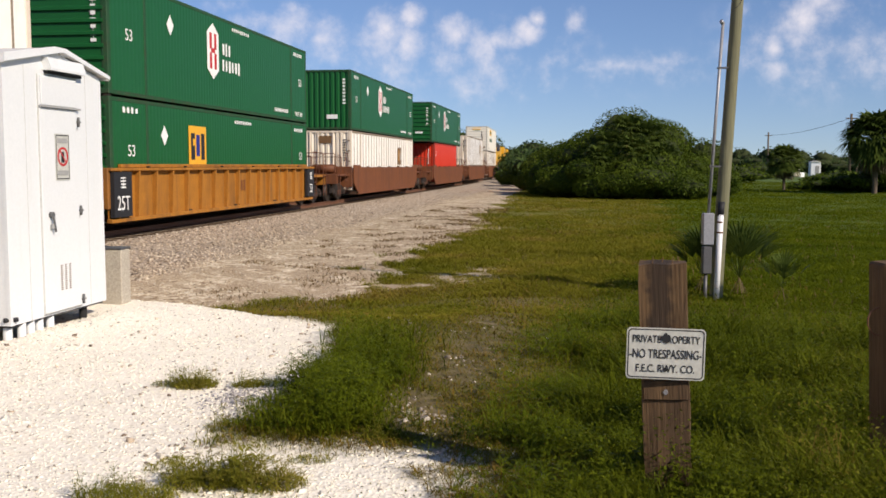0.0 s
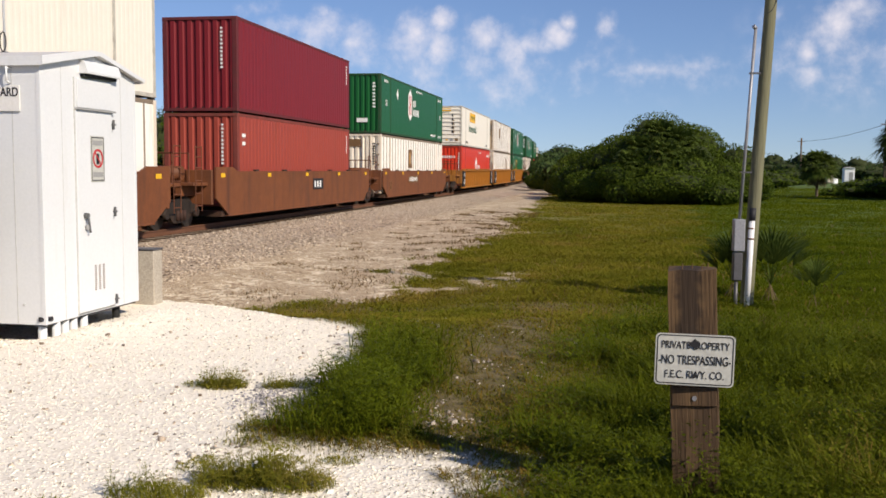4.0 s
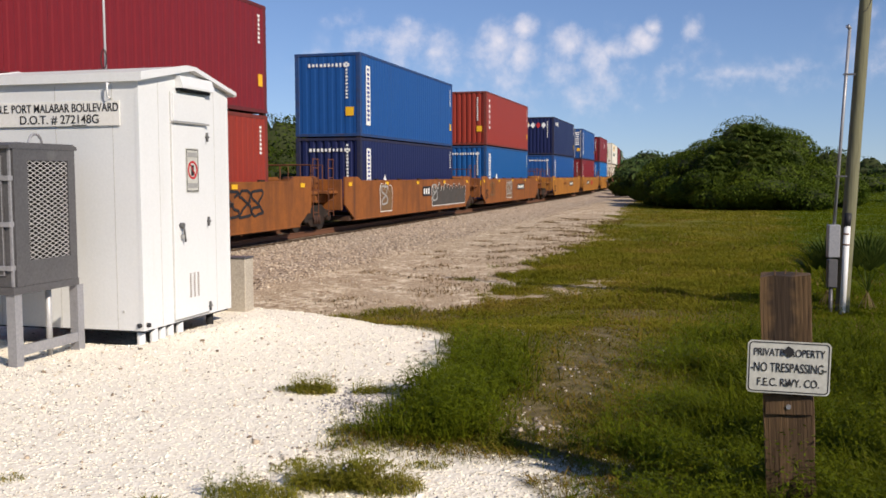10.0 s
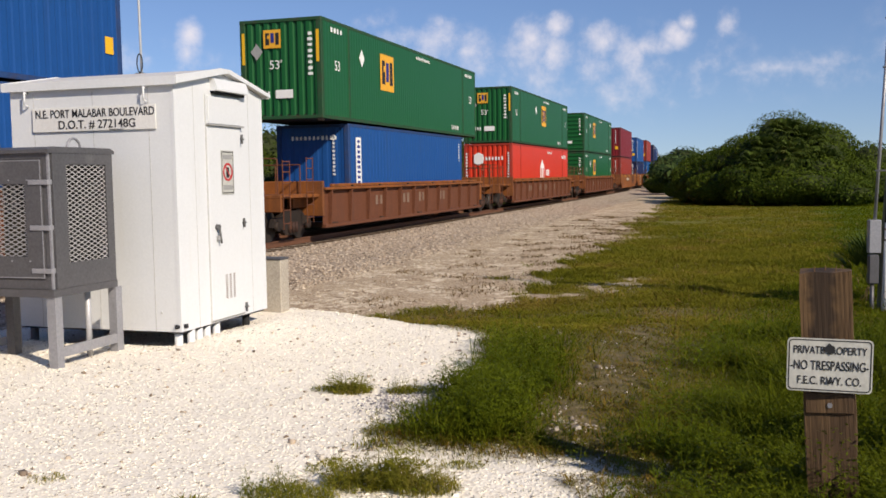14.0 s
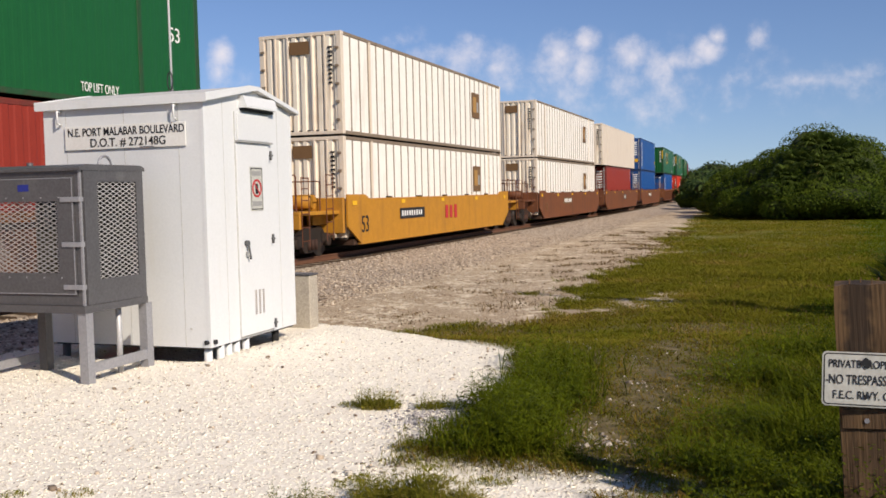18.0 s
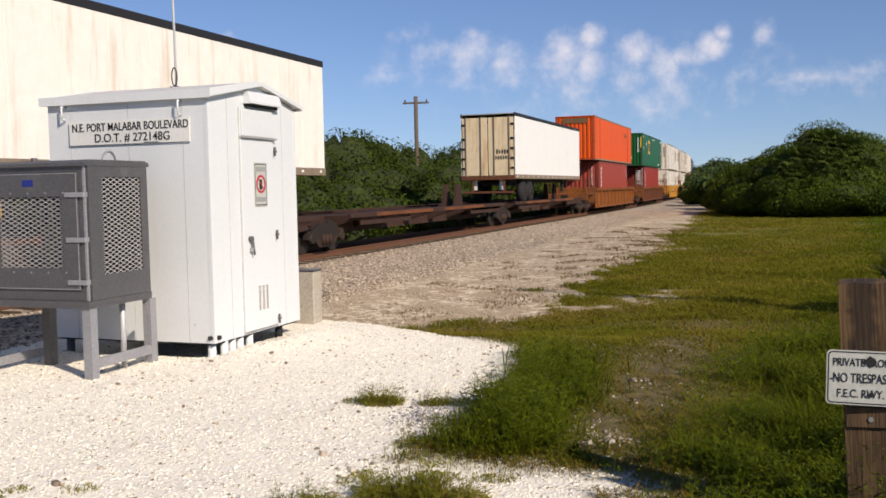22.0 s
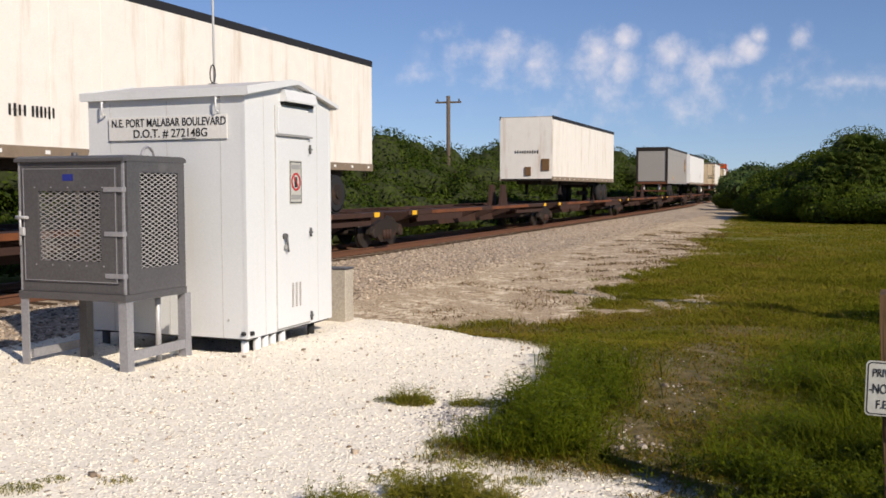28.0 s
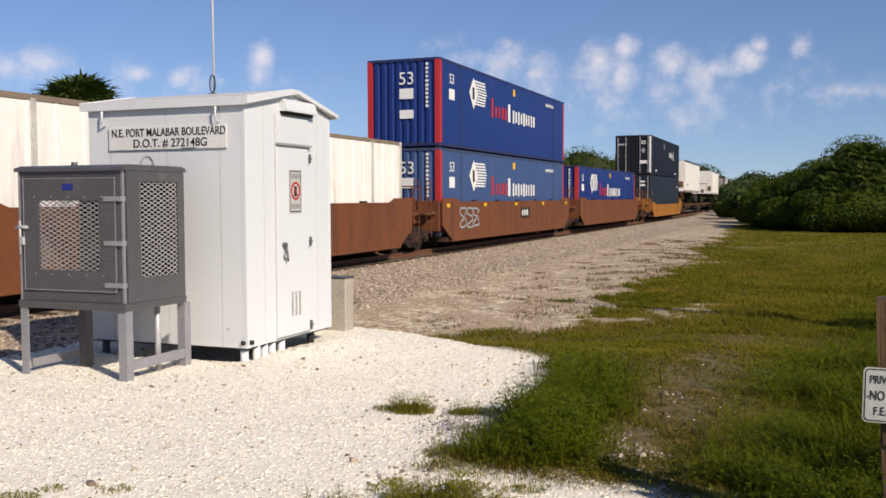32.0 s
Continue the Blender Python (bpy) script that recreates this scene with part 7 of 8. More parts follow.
# ---- plants ----
def leaf_material(name, dark, light, dry=None, dry_share=0.0, gloss=0.5, patch=0.5, speckle=0.6, thin=0.22):
    m = bpy.data.materials.new(name)
    m.use_nodes = True
    n, k = m.node_tree.nodes, m.node_tree.links
    b = n["Principled BSDF"]
    geo = n.new("ShaderNodeNewGeometry")
    r = n.new("ShaderNodeValToRGB")
    r.color_ramp.elements[0].color, r.color_ramp.elements[1].color = (*dark, 1), (*light, 1)
    if dry:
        e = r.color_ramp.elements.new(1 - dry_share)
        e.color = (*light, 1)
        r.color_ramp.elements[-1].color = (*dry, 1)
    nz = n.new("ShaderNodeTexNoise")
    nz.inputs["Scale"].default_value, nz.inputs["Detail"].default_value = patch, 6.0
    k.new(geo.outputs["Position"], nz.inputs["Vector"])
    mix = n.new("ShaderNodeMath")
    mix.operation = "MULTIPLY_ADD"
    k.new(nz.outputs["Fac"], mix.inputs[0])
    mix.inputs[1].default_value = 1.5
    ad = n.new("ShaderNodeMath")
    ad.operation = "MULTIPLY_ADD"
    k.new(geo.outputs["Random Per Island"], ad.inputs[0])
    ad.inputs[1].default_value, ad.inputs[2].default_value = speckle, -0.27 - speckle / 2
    k.new(ad.outputs[0], mix.inputs[2])
    k.new(mix.outputs[0], r.inputs[0])
    k.new(r.outputs[0], b.inputs["Base Color"])
    b.inputs["Roughness"].default_value = gloss
    b.inputs["Specular IOR Level"].default_value = 0.04
    tr = n.new("ShaderNodeBsdfTranslucent")
    k.new(r.outputs[0], tr.inputs["Color"])
    ms = n.new("ShaderNodeMixShader")
    ms.inputs[0].default_value = thin
    k.new(b.outputs[0], ms.inputs[1])
    k.new(tr.outputs[0], ms.inputs[2])
    k.new(ms.outputs[0], n["Material Output"].inputs["Surface"])
    return m


shrub_leaf = leaf_material("shrub_leaf", (0.030, 0.054, 0.007), (0.105, 0.142, 0.016), thin=0.3)
hedge_leaf = leaf_material("hedge_leaf", (0.021, 0.038, 0.006), (0.074, 0.106, 0.013), (0.12, 0.10, 0.025), 0.1, thin=0.3)
far_leaf = leaf_material("far_leaf", (0.026, 0.050, 0.018), (0.075, 0.11, 0.032))
palm_leaf = leaf_material("palm_leaf", (0.030, 0.052, 0.010), (0.100, 0.135, 0.026), (0.22, 0.17, 0.07), 0.12, thin=0.3)
dead_frond = leaf_material("dead_frond", (0.09, 0.065, 0.035), (0.22, 0.16, 0.085))
grass_blade = leaf_material("grass_blade", (0.105, 0.124, 0.007), (0.226, 0.202, 0.022), (0.39, 0.248, 0.070), 0.36, 0.6, 0.45, 0.25, 0.46)
meadow_blade = leaf_material("meadow_blade", (0.060, 0.094, 0.004), (0.142, 0.166, 0.008), (0.29, 0.205, 0.035), 0.2, 0.6, 0.5, 0.25, 0.46)
sprig_leaf = leaf_material("sprig_leaf", (0.056, 0.084, 0.004), (0.156, 0.188, 0.012), (0.28, 0.22, 0.05), 0.2, 0.5, 0.8, 0.5, 0.42)
weed_leaf = leaf_material("weed_leaf", (0.044, 0.065, 0.004), (0.124, 0.142, 0.008), (0.27, 0.18, 0.045), 0.22, 0.5, 0.7, 0.5, 0.4)
straw_blade = leaf_material("straw_blade", (0.095, 0.07, 0.010), (0.20, 0.130, 0.024), (0.34, 0.23, 0.08), 0.3, 0.6, 0.6)
tuft_blade = leaf_material("tuft_blade", (0.115, 0.135, 0.012), (0.27, 0.25, 0.035), (0.38, 0.28, 0.09), 0.34, 0.6, 2.0, 0.6, 0.45)
seed_head = leaf_material("seed_head", (0.11, 0.07, 0.03), (0.25, 0.17, 0.08))
bark = material("grey_brown_bark", (0.12, 0.09, 0.065), 0.9, vary=0.3, grain=0.12, bump=0.6)


# dark green for the crowns' shaded depths, painted rather than cast
inner_growth = material("crown_shade_green", (0.030, 0.040, 0.010), 0.95, vary=0.5, scale=2.0, fine=9.0, grain=0.15, bump=0.6)


def raw_mesh(name, co, faces, mat):
    """A mesh from arrays of corners and of equal-sized faces."""
    me = bpy.data.meshes.new(name)
    me.vertices.add(len(co))
    me.vertices.foreach_set("co", np.asarray(co, np.float32).ravel())
    nf, k = faces.shape
    me.loops.add(nf * k)
    me.loops.foreach_set("vertex_index", faces.astype(np.int32).ravel())
    me.polygons.add(nf)
    me.polygons.foreach_set("loop_start", np.arange(0, nf * k, k, dtype=np.int32))
    me.update(calc_edges=True)
    me.validate()
    me.materials.append(mat)
    return me


def leaves(rng, centres, radii, count, size, flat=0.0):
    """Small pointed leaves over a heap of rounded lobes: corners and faces. Most lie near the lobes' skins."""
    skin = radii[:, 0] * radii[:, 1] + (radii[:, 0] + radii[:, 1]) * radii[:, 2]
    which = rng.choice(len(centres), count, p=skin / skin.sum())
    v = rng.normal(size=(count, 3))
    v /= np.linalg.norm(v, axis=1, keepdims=True)
    r = 1 - np.abs(rng.normal(size=(count, 1))) * 0.12 + rng.normal(size=(count, 1)) * 0.022
    at = centres[which] + v * r * radii[which]
    n = v + rng.normal(size=(count, 3)) * 0.75 + np.array([0, 0, 0.35])
    n /= np.linalg.norm(n, axis=1, keepdims=True)
    t = np.cross(n, rng.normal(size=(count, 3)))
    t /= np.linalg.norm(t, axis=1, keepdims=True)
    b = np.cross(n, t)
    L = size * rng.uniform(0.6, 1.35, (count, 1))
    co = np.stack([at - t * L, at + b * L * 0.42 - n * L * 0.12, at + t * L, at - b * L * 0.42 - n * L * 0.12], 1).reshape(-1, 3)
    f = np.arange(count * 4).reshape(-1, 4)
    return co, f


def shrub(label, x, y, z, wide, deep, high, count, size, mat, seed, category="bush", name="shrub", trunk=True, lobes=11, group="bushes by the track"):
    """A bush or tree crown of many leaves over uneven lobes, on a forked trunk."""
    rng = np.random.default_rng(seed)
    ob = tagged(new(name), label, category, group)
    ob.matrix_basis = pose(x, y, z)
    c, r = [], []
    for i in range(lobes):
        a, f = rng.uniform(0, math.tau), math.sqrt(rng.uniform(0, 1))
        h = rng.uniform(0.18, 0.72) * (1 - 0.25 * f)
        c.append((math.cos(a) * f * wide * 0.36, math.sin(a) * f * deep * 0.36, high * h))
        q = rng.uniform(0.20, 0.34)
        r.append((wide * q, deep * q, high * rng.uniform(0.2, 0.3)))
    c.append((0, 0, high * 0.62))
    r.append((wide * 0.27, deep * 0.27, high * 0.36))
    c, r = np.array(c), np.array(r)
    co, f = leaves(rng, c, r, count, size)
    # dark lumps inside each lobe, standing in for the shade between its leaves
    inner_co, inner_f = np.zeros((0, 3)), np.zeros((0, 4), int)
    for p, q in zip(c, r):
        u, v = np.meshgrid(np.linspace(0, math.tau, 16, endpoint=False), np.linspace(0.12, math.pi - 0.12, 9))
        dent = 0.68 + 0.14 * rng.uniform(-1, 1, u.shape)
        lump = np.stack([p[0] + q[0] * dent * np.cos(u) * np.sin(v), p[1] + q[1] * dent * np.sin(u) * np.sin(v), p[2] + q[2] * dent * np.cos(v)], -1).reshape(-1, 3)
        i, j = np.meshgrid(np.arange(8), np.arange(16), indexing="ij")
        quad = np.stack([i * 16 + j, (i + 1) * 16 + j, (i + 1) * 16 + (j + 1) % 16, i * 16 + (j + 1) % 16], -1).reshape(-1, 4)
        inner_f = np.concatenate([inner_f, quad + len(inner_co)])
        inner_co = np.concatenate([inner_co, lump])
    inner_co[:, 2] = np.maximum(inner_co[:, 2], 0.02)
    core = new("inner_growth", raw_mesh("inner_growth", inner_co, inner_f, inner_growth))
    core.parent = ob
    tagged(core, "dark lumps standing in for shade inside the crown", kind="stuff")
    co[:, 2] = np.maximum(co[:, 2], 0.02)
    crown = new("crown", raw_mesh("crown", co, f, mat))
    crown.parent = ob
    tagged(crown, kind="stuff")
    if trunk:
        bm = bmesh.new()
        for i in range(4):
            a = i * 1.7 + seed
            rod(bm, (0.05 * math.cos(a), 0.05 * math.sin(a), -0.1), (wide * 0.2 * math.cos(a), deep * 0.2 * math.sin(a), high * 0.6), 0.05 + 0.012 * high, 0.03, sides=6)
        part("trunk", bm, bark, ob)
    return ob


def fan_leaf(rng, co, faces, base, way, length, spread=1.0, droop=0.35, blades=13, width=0.035):
    """One palmate leaf: a stalk and a fan of narrow blades that droop at their tips."""
    way = way / np.linalg.norm(way)
    side = np.cross(way, (0, 0, 1.0))
    side /= np.linalg.norm(side) + 1e-9
    hub = base + way * length * 0.5 + np.array([0, 0, -0.08 * length * droop])
    up = np.cross(side, way)

    def strip(a, b, c, w):
        i = len(co)
        s = side * w
        s2 = np.cross(b - a, up)
        s2 = s2 / (np.linalg.norm(s2) + 1e-9) * w
        co.extend([a - s2 * 0.5, a + s2 * 0.5, b + s2, b - s2])
        faces.append((i, i + 1, i + 2, i + 3))
        co.extend([c, c + s2 * 0.1])
        faces.append((i + 3, i + 2, i + 5, i + 4))
    strip(base, (base + hub) / 2, hub, width * 0.5)
    for j in range(blades):
        a = (j / (blades - 1) - 0.5) * 2.5 * spread
        d = way * math.cos(a) + side * math.sin(a)
        l = length * 0.55 * rng.uniform(0.85, 1.1) * (0.75 + 0.25 * math.cos(a))
        mid = hub + d * l * 0.55 + up * 0.02
        tip = hub + d * l + np.array([0, 0, -droop * l * rng.uniform(0.5, 1.2)])
        strip(hub, mid, tip, width)


def palm(label, x, y, z, trunk_high, leaf, count, seed, name="palm_tree", group="palm trees", dead=True, fat=0.16, fan=(1.0, 0.45, 15, 0.022)):
    rng = np.random.default_rng(seed)
    ob = tagged(new(name), label, "palm tree", group)
    ob.matrix_basis = pose(x, y, z)
    if trunk_high > 0.3:
        bm = bmesh.new()
        n = max(4, int(trunk_high / 0.35))
        for i in range(n):
            a, b = trunk_high * i / n, trunk_high * (i + 1) / n
            rod(bm, (0, 0, a - (0.2 if i == 0 else 0)), (0, 0, b), fat * 0.92, fat * 1.06, sides=10, caps=False)
        part("trunk", bm, bark, ob)
    head = np.array([0, 0, trunk_high])
    co, faces = [], []
    for i in range(count):
        a = i * 2.39996 + rng.uniform(-0.2, 0.2)
        e = 1.25 - 1.9 * (i / count) if trunk_high > 0.3 else 1.4 - 0.8 * (i / count)
        way = np.array([math.cos(a) * math.cos(e), math.sin(a) * math.cos(e), math.sin(e)])
        fan_leaf(rng, co, faces, head, way, leaf * rng.uniform(0.85, 1.1), fan[0], fan[1], fan[2], leaf * fan[3])
    crown = new("crown", raw_mesh("crown", np.array(co), np.array(faces), palm_leaf))
    crown.parent = ob
    tagged(crown, kind="stuff")
    if dead:
        co, faces = [], []
        for i in range(count // 3):
            a = i * 2.4
            way = np.array([math.cos(a) * 0.5, math.sin(a) * 0.5, -0.85])
            fan_leaf(rng, co, faces, head, way, leaf * 0.8, 0.6, 0.5, 9, leaf * 0.02)
        sk = new("dead_fronds", raw_mesh("dead_fronds", np.array(co), np.array(faces), dead_frond))
        sk.parent = ob
        tagged(sk, "hanging brown dead fronds", kind="stuff")
    return ob


def from_az(az, dist):
    a = radians(az)
    return dist * math.sin(a), dist * math.cos(a)


def thicket():
    """The dense clump right of the track, and the hedge that runs on behind it."""
    lab = "dense dark green shrub in a thicket beside the track"
    rows = ((9.2, 64, 8.2, 4.0), (10.8, 66, 9.5, 5.4), (12.8, 66, 8.5, 4.6), (14.6, 65, 5.5, 2.5), (8.3, 70, 7.2, 3.6), (10.3, 60.5, 6.5, 3.0), (12.6, 60, 6.5, 2.7), (7.3, 80, 7.2, 3.7),
            (8.9, 61, 4.5, 2.0), (14.2, 61, 4.0, 1.6), (11.7, 74, 9.0, 5.3), (9.6, 78, 9.0, 4.7),
            (7.9, 66, 6.5, 3.7), (7.0, 71, 6.0, 3.2), (6.3, 78, 6.0, 2.8), (8.6, 68, 6.5, 4.4), (14.0, 68, 6.5, 3.3), (5.5, 93, 6.5, 2.6))
    for i, (az, d, w, h) in enumerate(rows):
        x, y = from_az(az, d)
        shrub(lab, x, y, -0.35, w, w * 0.8, h * (1.13 if i < 12 else 1.04), 30000, 0.09, shrub_leaf, 20 + i)
    lab = "green shrub in the hedge that follows the bend"
    for i, (az, d, w, h) in enumerate(((6.5, 92, 7.5, 3.8), (6.0, 106, 8.5, 4.0), (5.55, 122, 9.5, 4.2), (5.0, 142, 11, 4.6), (4.85, 165, 13, 5.0), (4.6, 192, 15, 5.2), (3.6, 235, 22, 6.0), (5.4, 180, 14, 7.0), (1.5, 300, 30, 8.0), (-2.0, 330, 36, 8.0))):
        x, y = from_az(az, d)
        shrub(lab, x, y, -0.4, w, w * 0.8, h, 3000, 0.2 + d * 0.0012, far_leaf, 60 + i, group="hedge along the bend")
    for i, (az, d, th, lf) in enumerate(((10.9, 62.5, 4.0, 1.7), (9.9, 61.5, 3.0, 1.6), (12.0, 62.0, 3.5, 1.7), (11.3, 60.0, 2.7, 1.6), (12.9, 60.5, 2.3, 1.5), (9.3, 60.0, 2.2, 1.4))):
        x, y = from_az(az, d)
        palm("cabbage palm rising out of the thicket", x, y, -0.35, th, lf, 46, 90 + i, fan=(1.0, 0.4, 13, 0.034))


thicket()


def behind_the_train():
    """Trees on the far side of the track."""
    lab = "leafy green tree on the far side of the track"
    rows = ((-17.0, 52, 9, 5.2), (-14.6, 60, 9, 5.2), (-15.8, 57, 6, 5.4), (-12.6, 68, 9, 5.2), (-10.4, 76, 9, 4.4), (-8.9, 88, 10, 5.5), (-6.0, 100, 11, 5.6), (-4.6, 112, 11, 6.6), (-2.6, 126, 12, 6.2), (-0.6, 140, 13, 6.5), (1.0, 160, 14, 6.6), (2.4, 190, 16, 7.0),
            (-19.4, 48, 9, 4.6), (-22.2, 44, 9, 4.4), (-25.5, 41, 8, 4.2), (-28.6, 40, 8, 4.0), (-31.8, 40, 8, 3.6), (-37.6, 36, 8, 3.9), (-40.8, 34, 8, 4.4), (-44.5, 34, 9, 4.8), (-48.5, 34, 9, 5.2))
    for i, (az, d, w, h) in enumerate(rows):
        x, y = from_az(az, d)
        shrub(lab, x, y, -0.65, w, w * 0.8, h * (1.12 if az < -11 else 1.3), 14000, 0.07 + d * 0.0007, hedge_leaf, 120 + i, "tree", "tree", group="trees beyond the track")
    for i in range(17):
        s = 19 + 6.2 * i + (i % 3)
        p, _ = along(s, -5.4 - (i % 2) * 0.9)
        shrub("low dark scrub beyond the track", p.x, p.y, -0.6, 6.5, 3.0, 1.7 + 0.5 * (i * 7 % 5) / 4, 3600, 0.09 + s * 0.0008, hedge_leaf, 180 + i, trunk=False, group="scrub beyond the track")
    x, y = from_az(-33.6, 33)
    palm("tall cabbage palm with a full round crown", x, y, -0.65, 4.75, 1.85, 150, 7, fan=(1.0, 0.35, 15, 0.03))
    for i, (az, d, h) in enumerate(((-12.4, 66, 8.6),)):
        x, y = from_az(az, d)
        ob = tagged(new("line_pole"), "weathered wooden line pole beyond the trees", "utility pole", "line poles")
        ob.matrix_basis = pose(x, y, -0.6)
        part("shaft", rods([((0, 0, -0.3), (0, 0, h), 0.14)], 8), bark, ob)
        part("cross_arm", boxes((-0.9, 0.9, -0.06, 0.06, h - 0.5, h - 0.38)), bark, ob)
        for q in (-0.75, 0.0, 0.75):
            part("insulator", rods([((q, 0, h - 0.38), (q, 0, h - 0.2), 0.05)], 8), galv, ob)


behind_the_train()


def far_right():
    """What stands beyond the field."""
    lab = "distant tree in the line beyond the field"
    rng = random.Random(5)
    for i in range(26):
        az = 15.0 + i * 0.62 + rng.uniform(-0.2, 0.2)
        d = rng.uniform(230, 300)
        x, y = from_az(az, d)
        shrub(lab, x, y, -0.4, rng.uniform(11, 16), 10, rng.uniform(3.6, 7.2), 900, 0.42, far_leaf, 200 + i, "tree", "far_tree", group="far tree line")
    x, y = from_az(19.66, 84)
    palm("small cabbage palm alone in the field", x, y, -0.35, 2.35, 1.75, 70, 11, fat=0.12, fan=(1.0, 0.4, 15, 0.036))
    x, y = from_az(24.35, 78)
    palm("stout cabbage palm with a dense dark crown", x, y, -0.35, 3.9, 2.7, 110, 12, fat=0.2, fan=(1.0, 0.4, 15, 0.036))
    for i, (az, d, w, h) in enumerate(((21.9, 88, 6, 0.8), (23.4, 84, 8, 1.4), (22.4, 84, 4, 0.7), (24.6, 80, 6, 2.0), (22.6, 95, 9, 1.6), (17.0, 120, 9, 2.2), (18.2, 150, 10, 2.6))):
        x, y = from_az(az, d)
        shrub("low dark scrub in the grass field", x, y, -0.4, w, w * 0.6, h, 2600, 0.2, shrub_leaf, 240 + i, trunk=False, group="low scrub in the field")
    shed = tagged(new("shed"), "small white distant shed at the field's edge", "shed")
    x, y = from_az(21.25, 190)
    shed.matrix_basis = pose(x, y, -0.4, 0, 0, -15)
    part("wall", boxes((-0.85, 0.85, -2, 2, 0, 2.75), bevel=0.05), white_paint, shed)
    part("roof", prism(bmesh.new(), [(-0.95, 2.75), (0.95, 2.75), (0, 2.95)], -2.2, 2.2, "y"), hut_roof, shed)
    part("door", boxes((-0.1, 0.6, -2.03, -1.99, 0, 2.0)), ink_grey, shed)
    for i, (az, w) in enumerate(((16.55, 1.3), (17.0, 2.4), (17.55, 2.2), (18.1, 2.8), (19.5, 1.2), (20.1, 1.6), (20.4, 1.0))):
        x, y = from_az(az, 185)
        ob = tagged(new("concrete_block"), "pale broken concrete block at the field's edge", "rubble", "pale rubble at the field's edge")
        ob.matrix_basis = pose(x, y, -0.45, 0, 4 * (i % 3 - 1), 20 * i)
        part("block", boxes((-w, w, -0.6, 0.6, 0, 0.9 + 0.25 * (i % 3)), bevel=0.12), concrete if i % 2 else white_paint, ob)
    tops = []
    for i, (az, d, h) in enumerate(((18.75, 210, 9.0), (23.05, 150, 9.6), (23.4, 158, 8.6))):
        x, y = from_az(az, d)
        ob = tagged(new("line_pole"), "dark wooden line pole beyond the field", "utility pole", "line poles")
        ob.matrix_basis = pose(x, y, -0.5)
        part("shaft", rods([((0, 0, -0.3), (0, 0, h), 0.17)], 8), bark, ob)
        part("cross_arm", boxes((-0.8, 0.8, -0.06, 0.06, h - 0.7, h - 0.58)), bark, ob)
        tops.append(Vector((x, y, h - 1.1)))
    wire = tagged(new("power_wire"), "thin dark power line hung between far poles", "wire")
    bm = bmesh.new()
    pts = [tops[0].lerp(tops[1], f) - Vector((0, 0, 4 * 0.6 * f * (1 - f))) for f in np.linspace(0, 1, 14)]
    for a, b in zip(pts, pts[1:]):
        rod(bm, a, b, 0.03, sides=4)
    part("strand", bm, ink_black, wire)


far_right()


def palmettos():
    for i, (x, y, lf, n) in enumerate(((3.98, 14.5, 0.85, 26), (4.5, 14.35, 0.95, 34), (4.75, 13.2, 0.55, 16))):
        palm("low saw palmetto with stiff fan leaves at the pole", x, y, float(height(np.array(x), np.array(y))) - 0.03, 0.3, lf, n, 300 + i, "palmetto", "palmettos at the pole", fan=(0.5, 0.1, 9, 0.013))


palmettos()


# ---- grass ----
def blades(rng, x, y, z, high, width, lean):
    """Bent blades, widest in the middle and folded along their length."""
    n = len(x)
    a = rng.uniform(0, math.tau, n)
    d = np.stack([np.cos(a), np.sin(a), np.zeros(n)], 1)
    s = np.stack([-np.sin(a), np.cos(a), np.zeros(n)], 1) * width[:, None]
    p = np.stack([x, y, z - 0.15 * high], 1)
    up = np.zeros((n, 3))
    up[:, 2] = 1
    m = p + up * (high * 0.5)[:, None] + d * (high * lean * 0.3)[:, None]
    t = p + up * (high * (1 - 0.25 * lean))[:, None] + d * (high * lean)[:, None]
    co = np.stack([p, m + s * 1.2, t, m - s * 1.2], 1).reshape(-1, 3)
    return co, np.arange(n * 4).reshape(-1, 4)


def field(rng, n, dist, spread_az, keep=1.0):
    """Places in the view's wedge, denser near the camera."""
    d = dist[0] * (dist[1] / dist[0]) ** rng.uniform(0, 1, n)
    az = np.radians(rng.uniform(*spread_az, n))
    x, y = d * np.sin(az), d * np.cos(az)
    g = grass_mask(x, y)
    s, l = to_track(x, y)
    ok = (rng.uniform(0, 1, n) < g * keep) & (l > 5) & ((s > 3.2) | (l > 10.8))
    return x[ok], y[ok], d[ok]


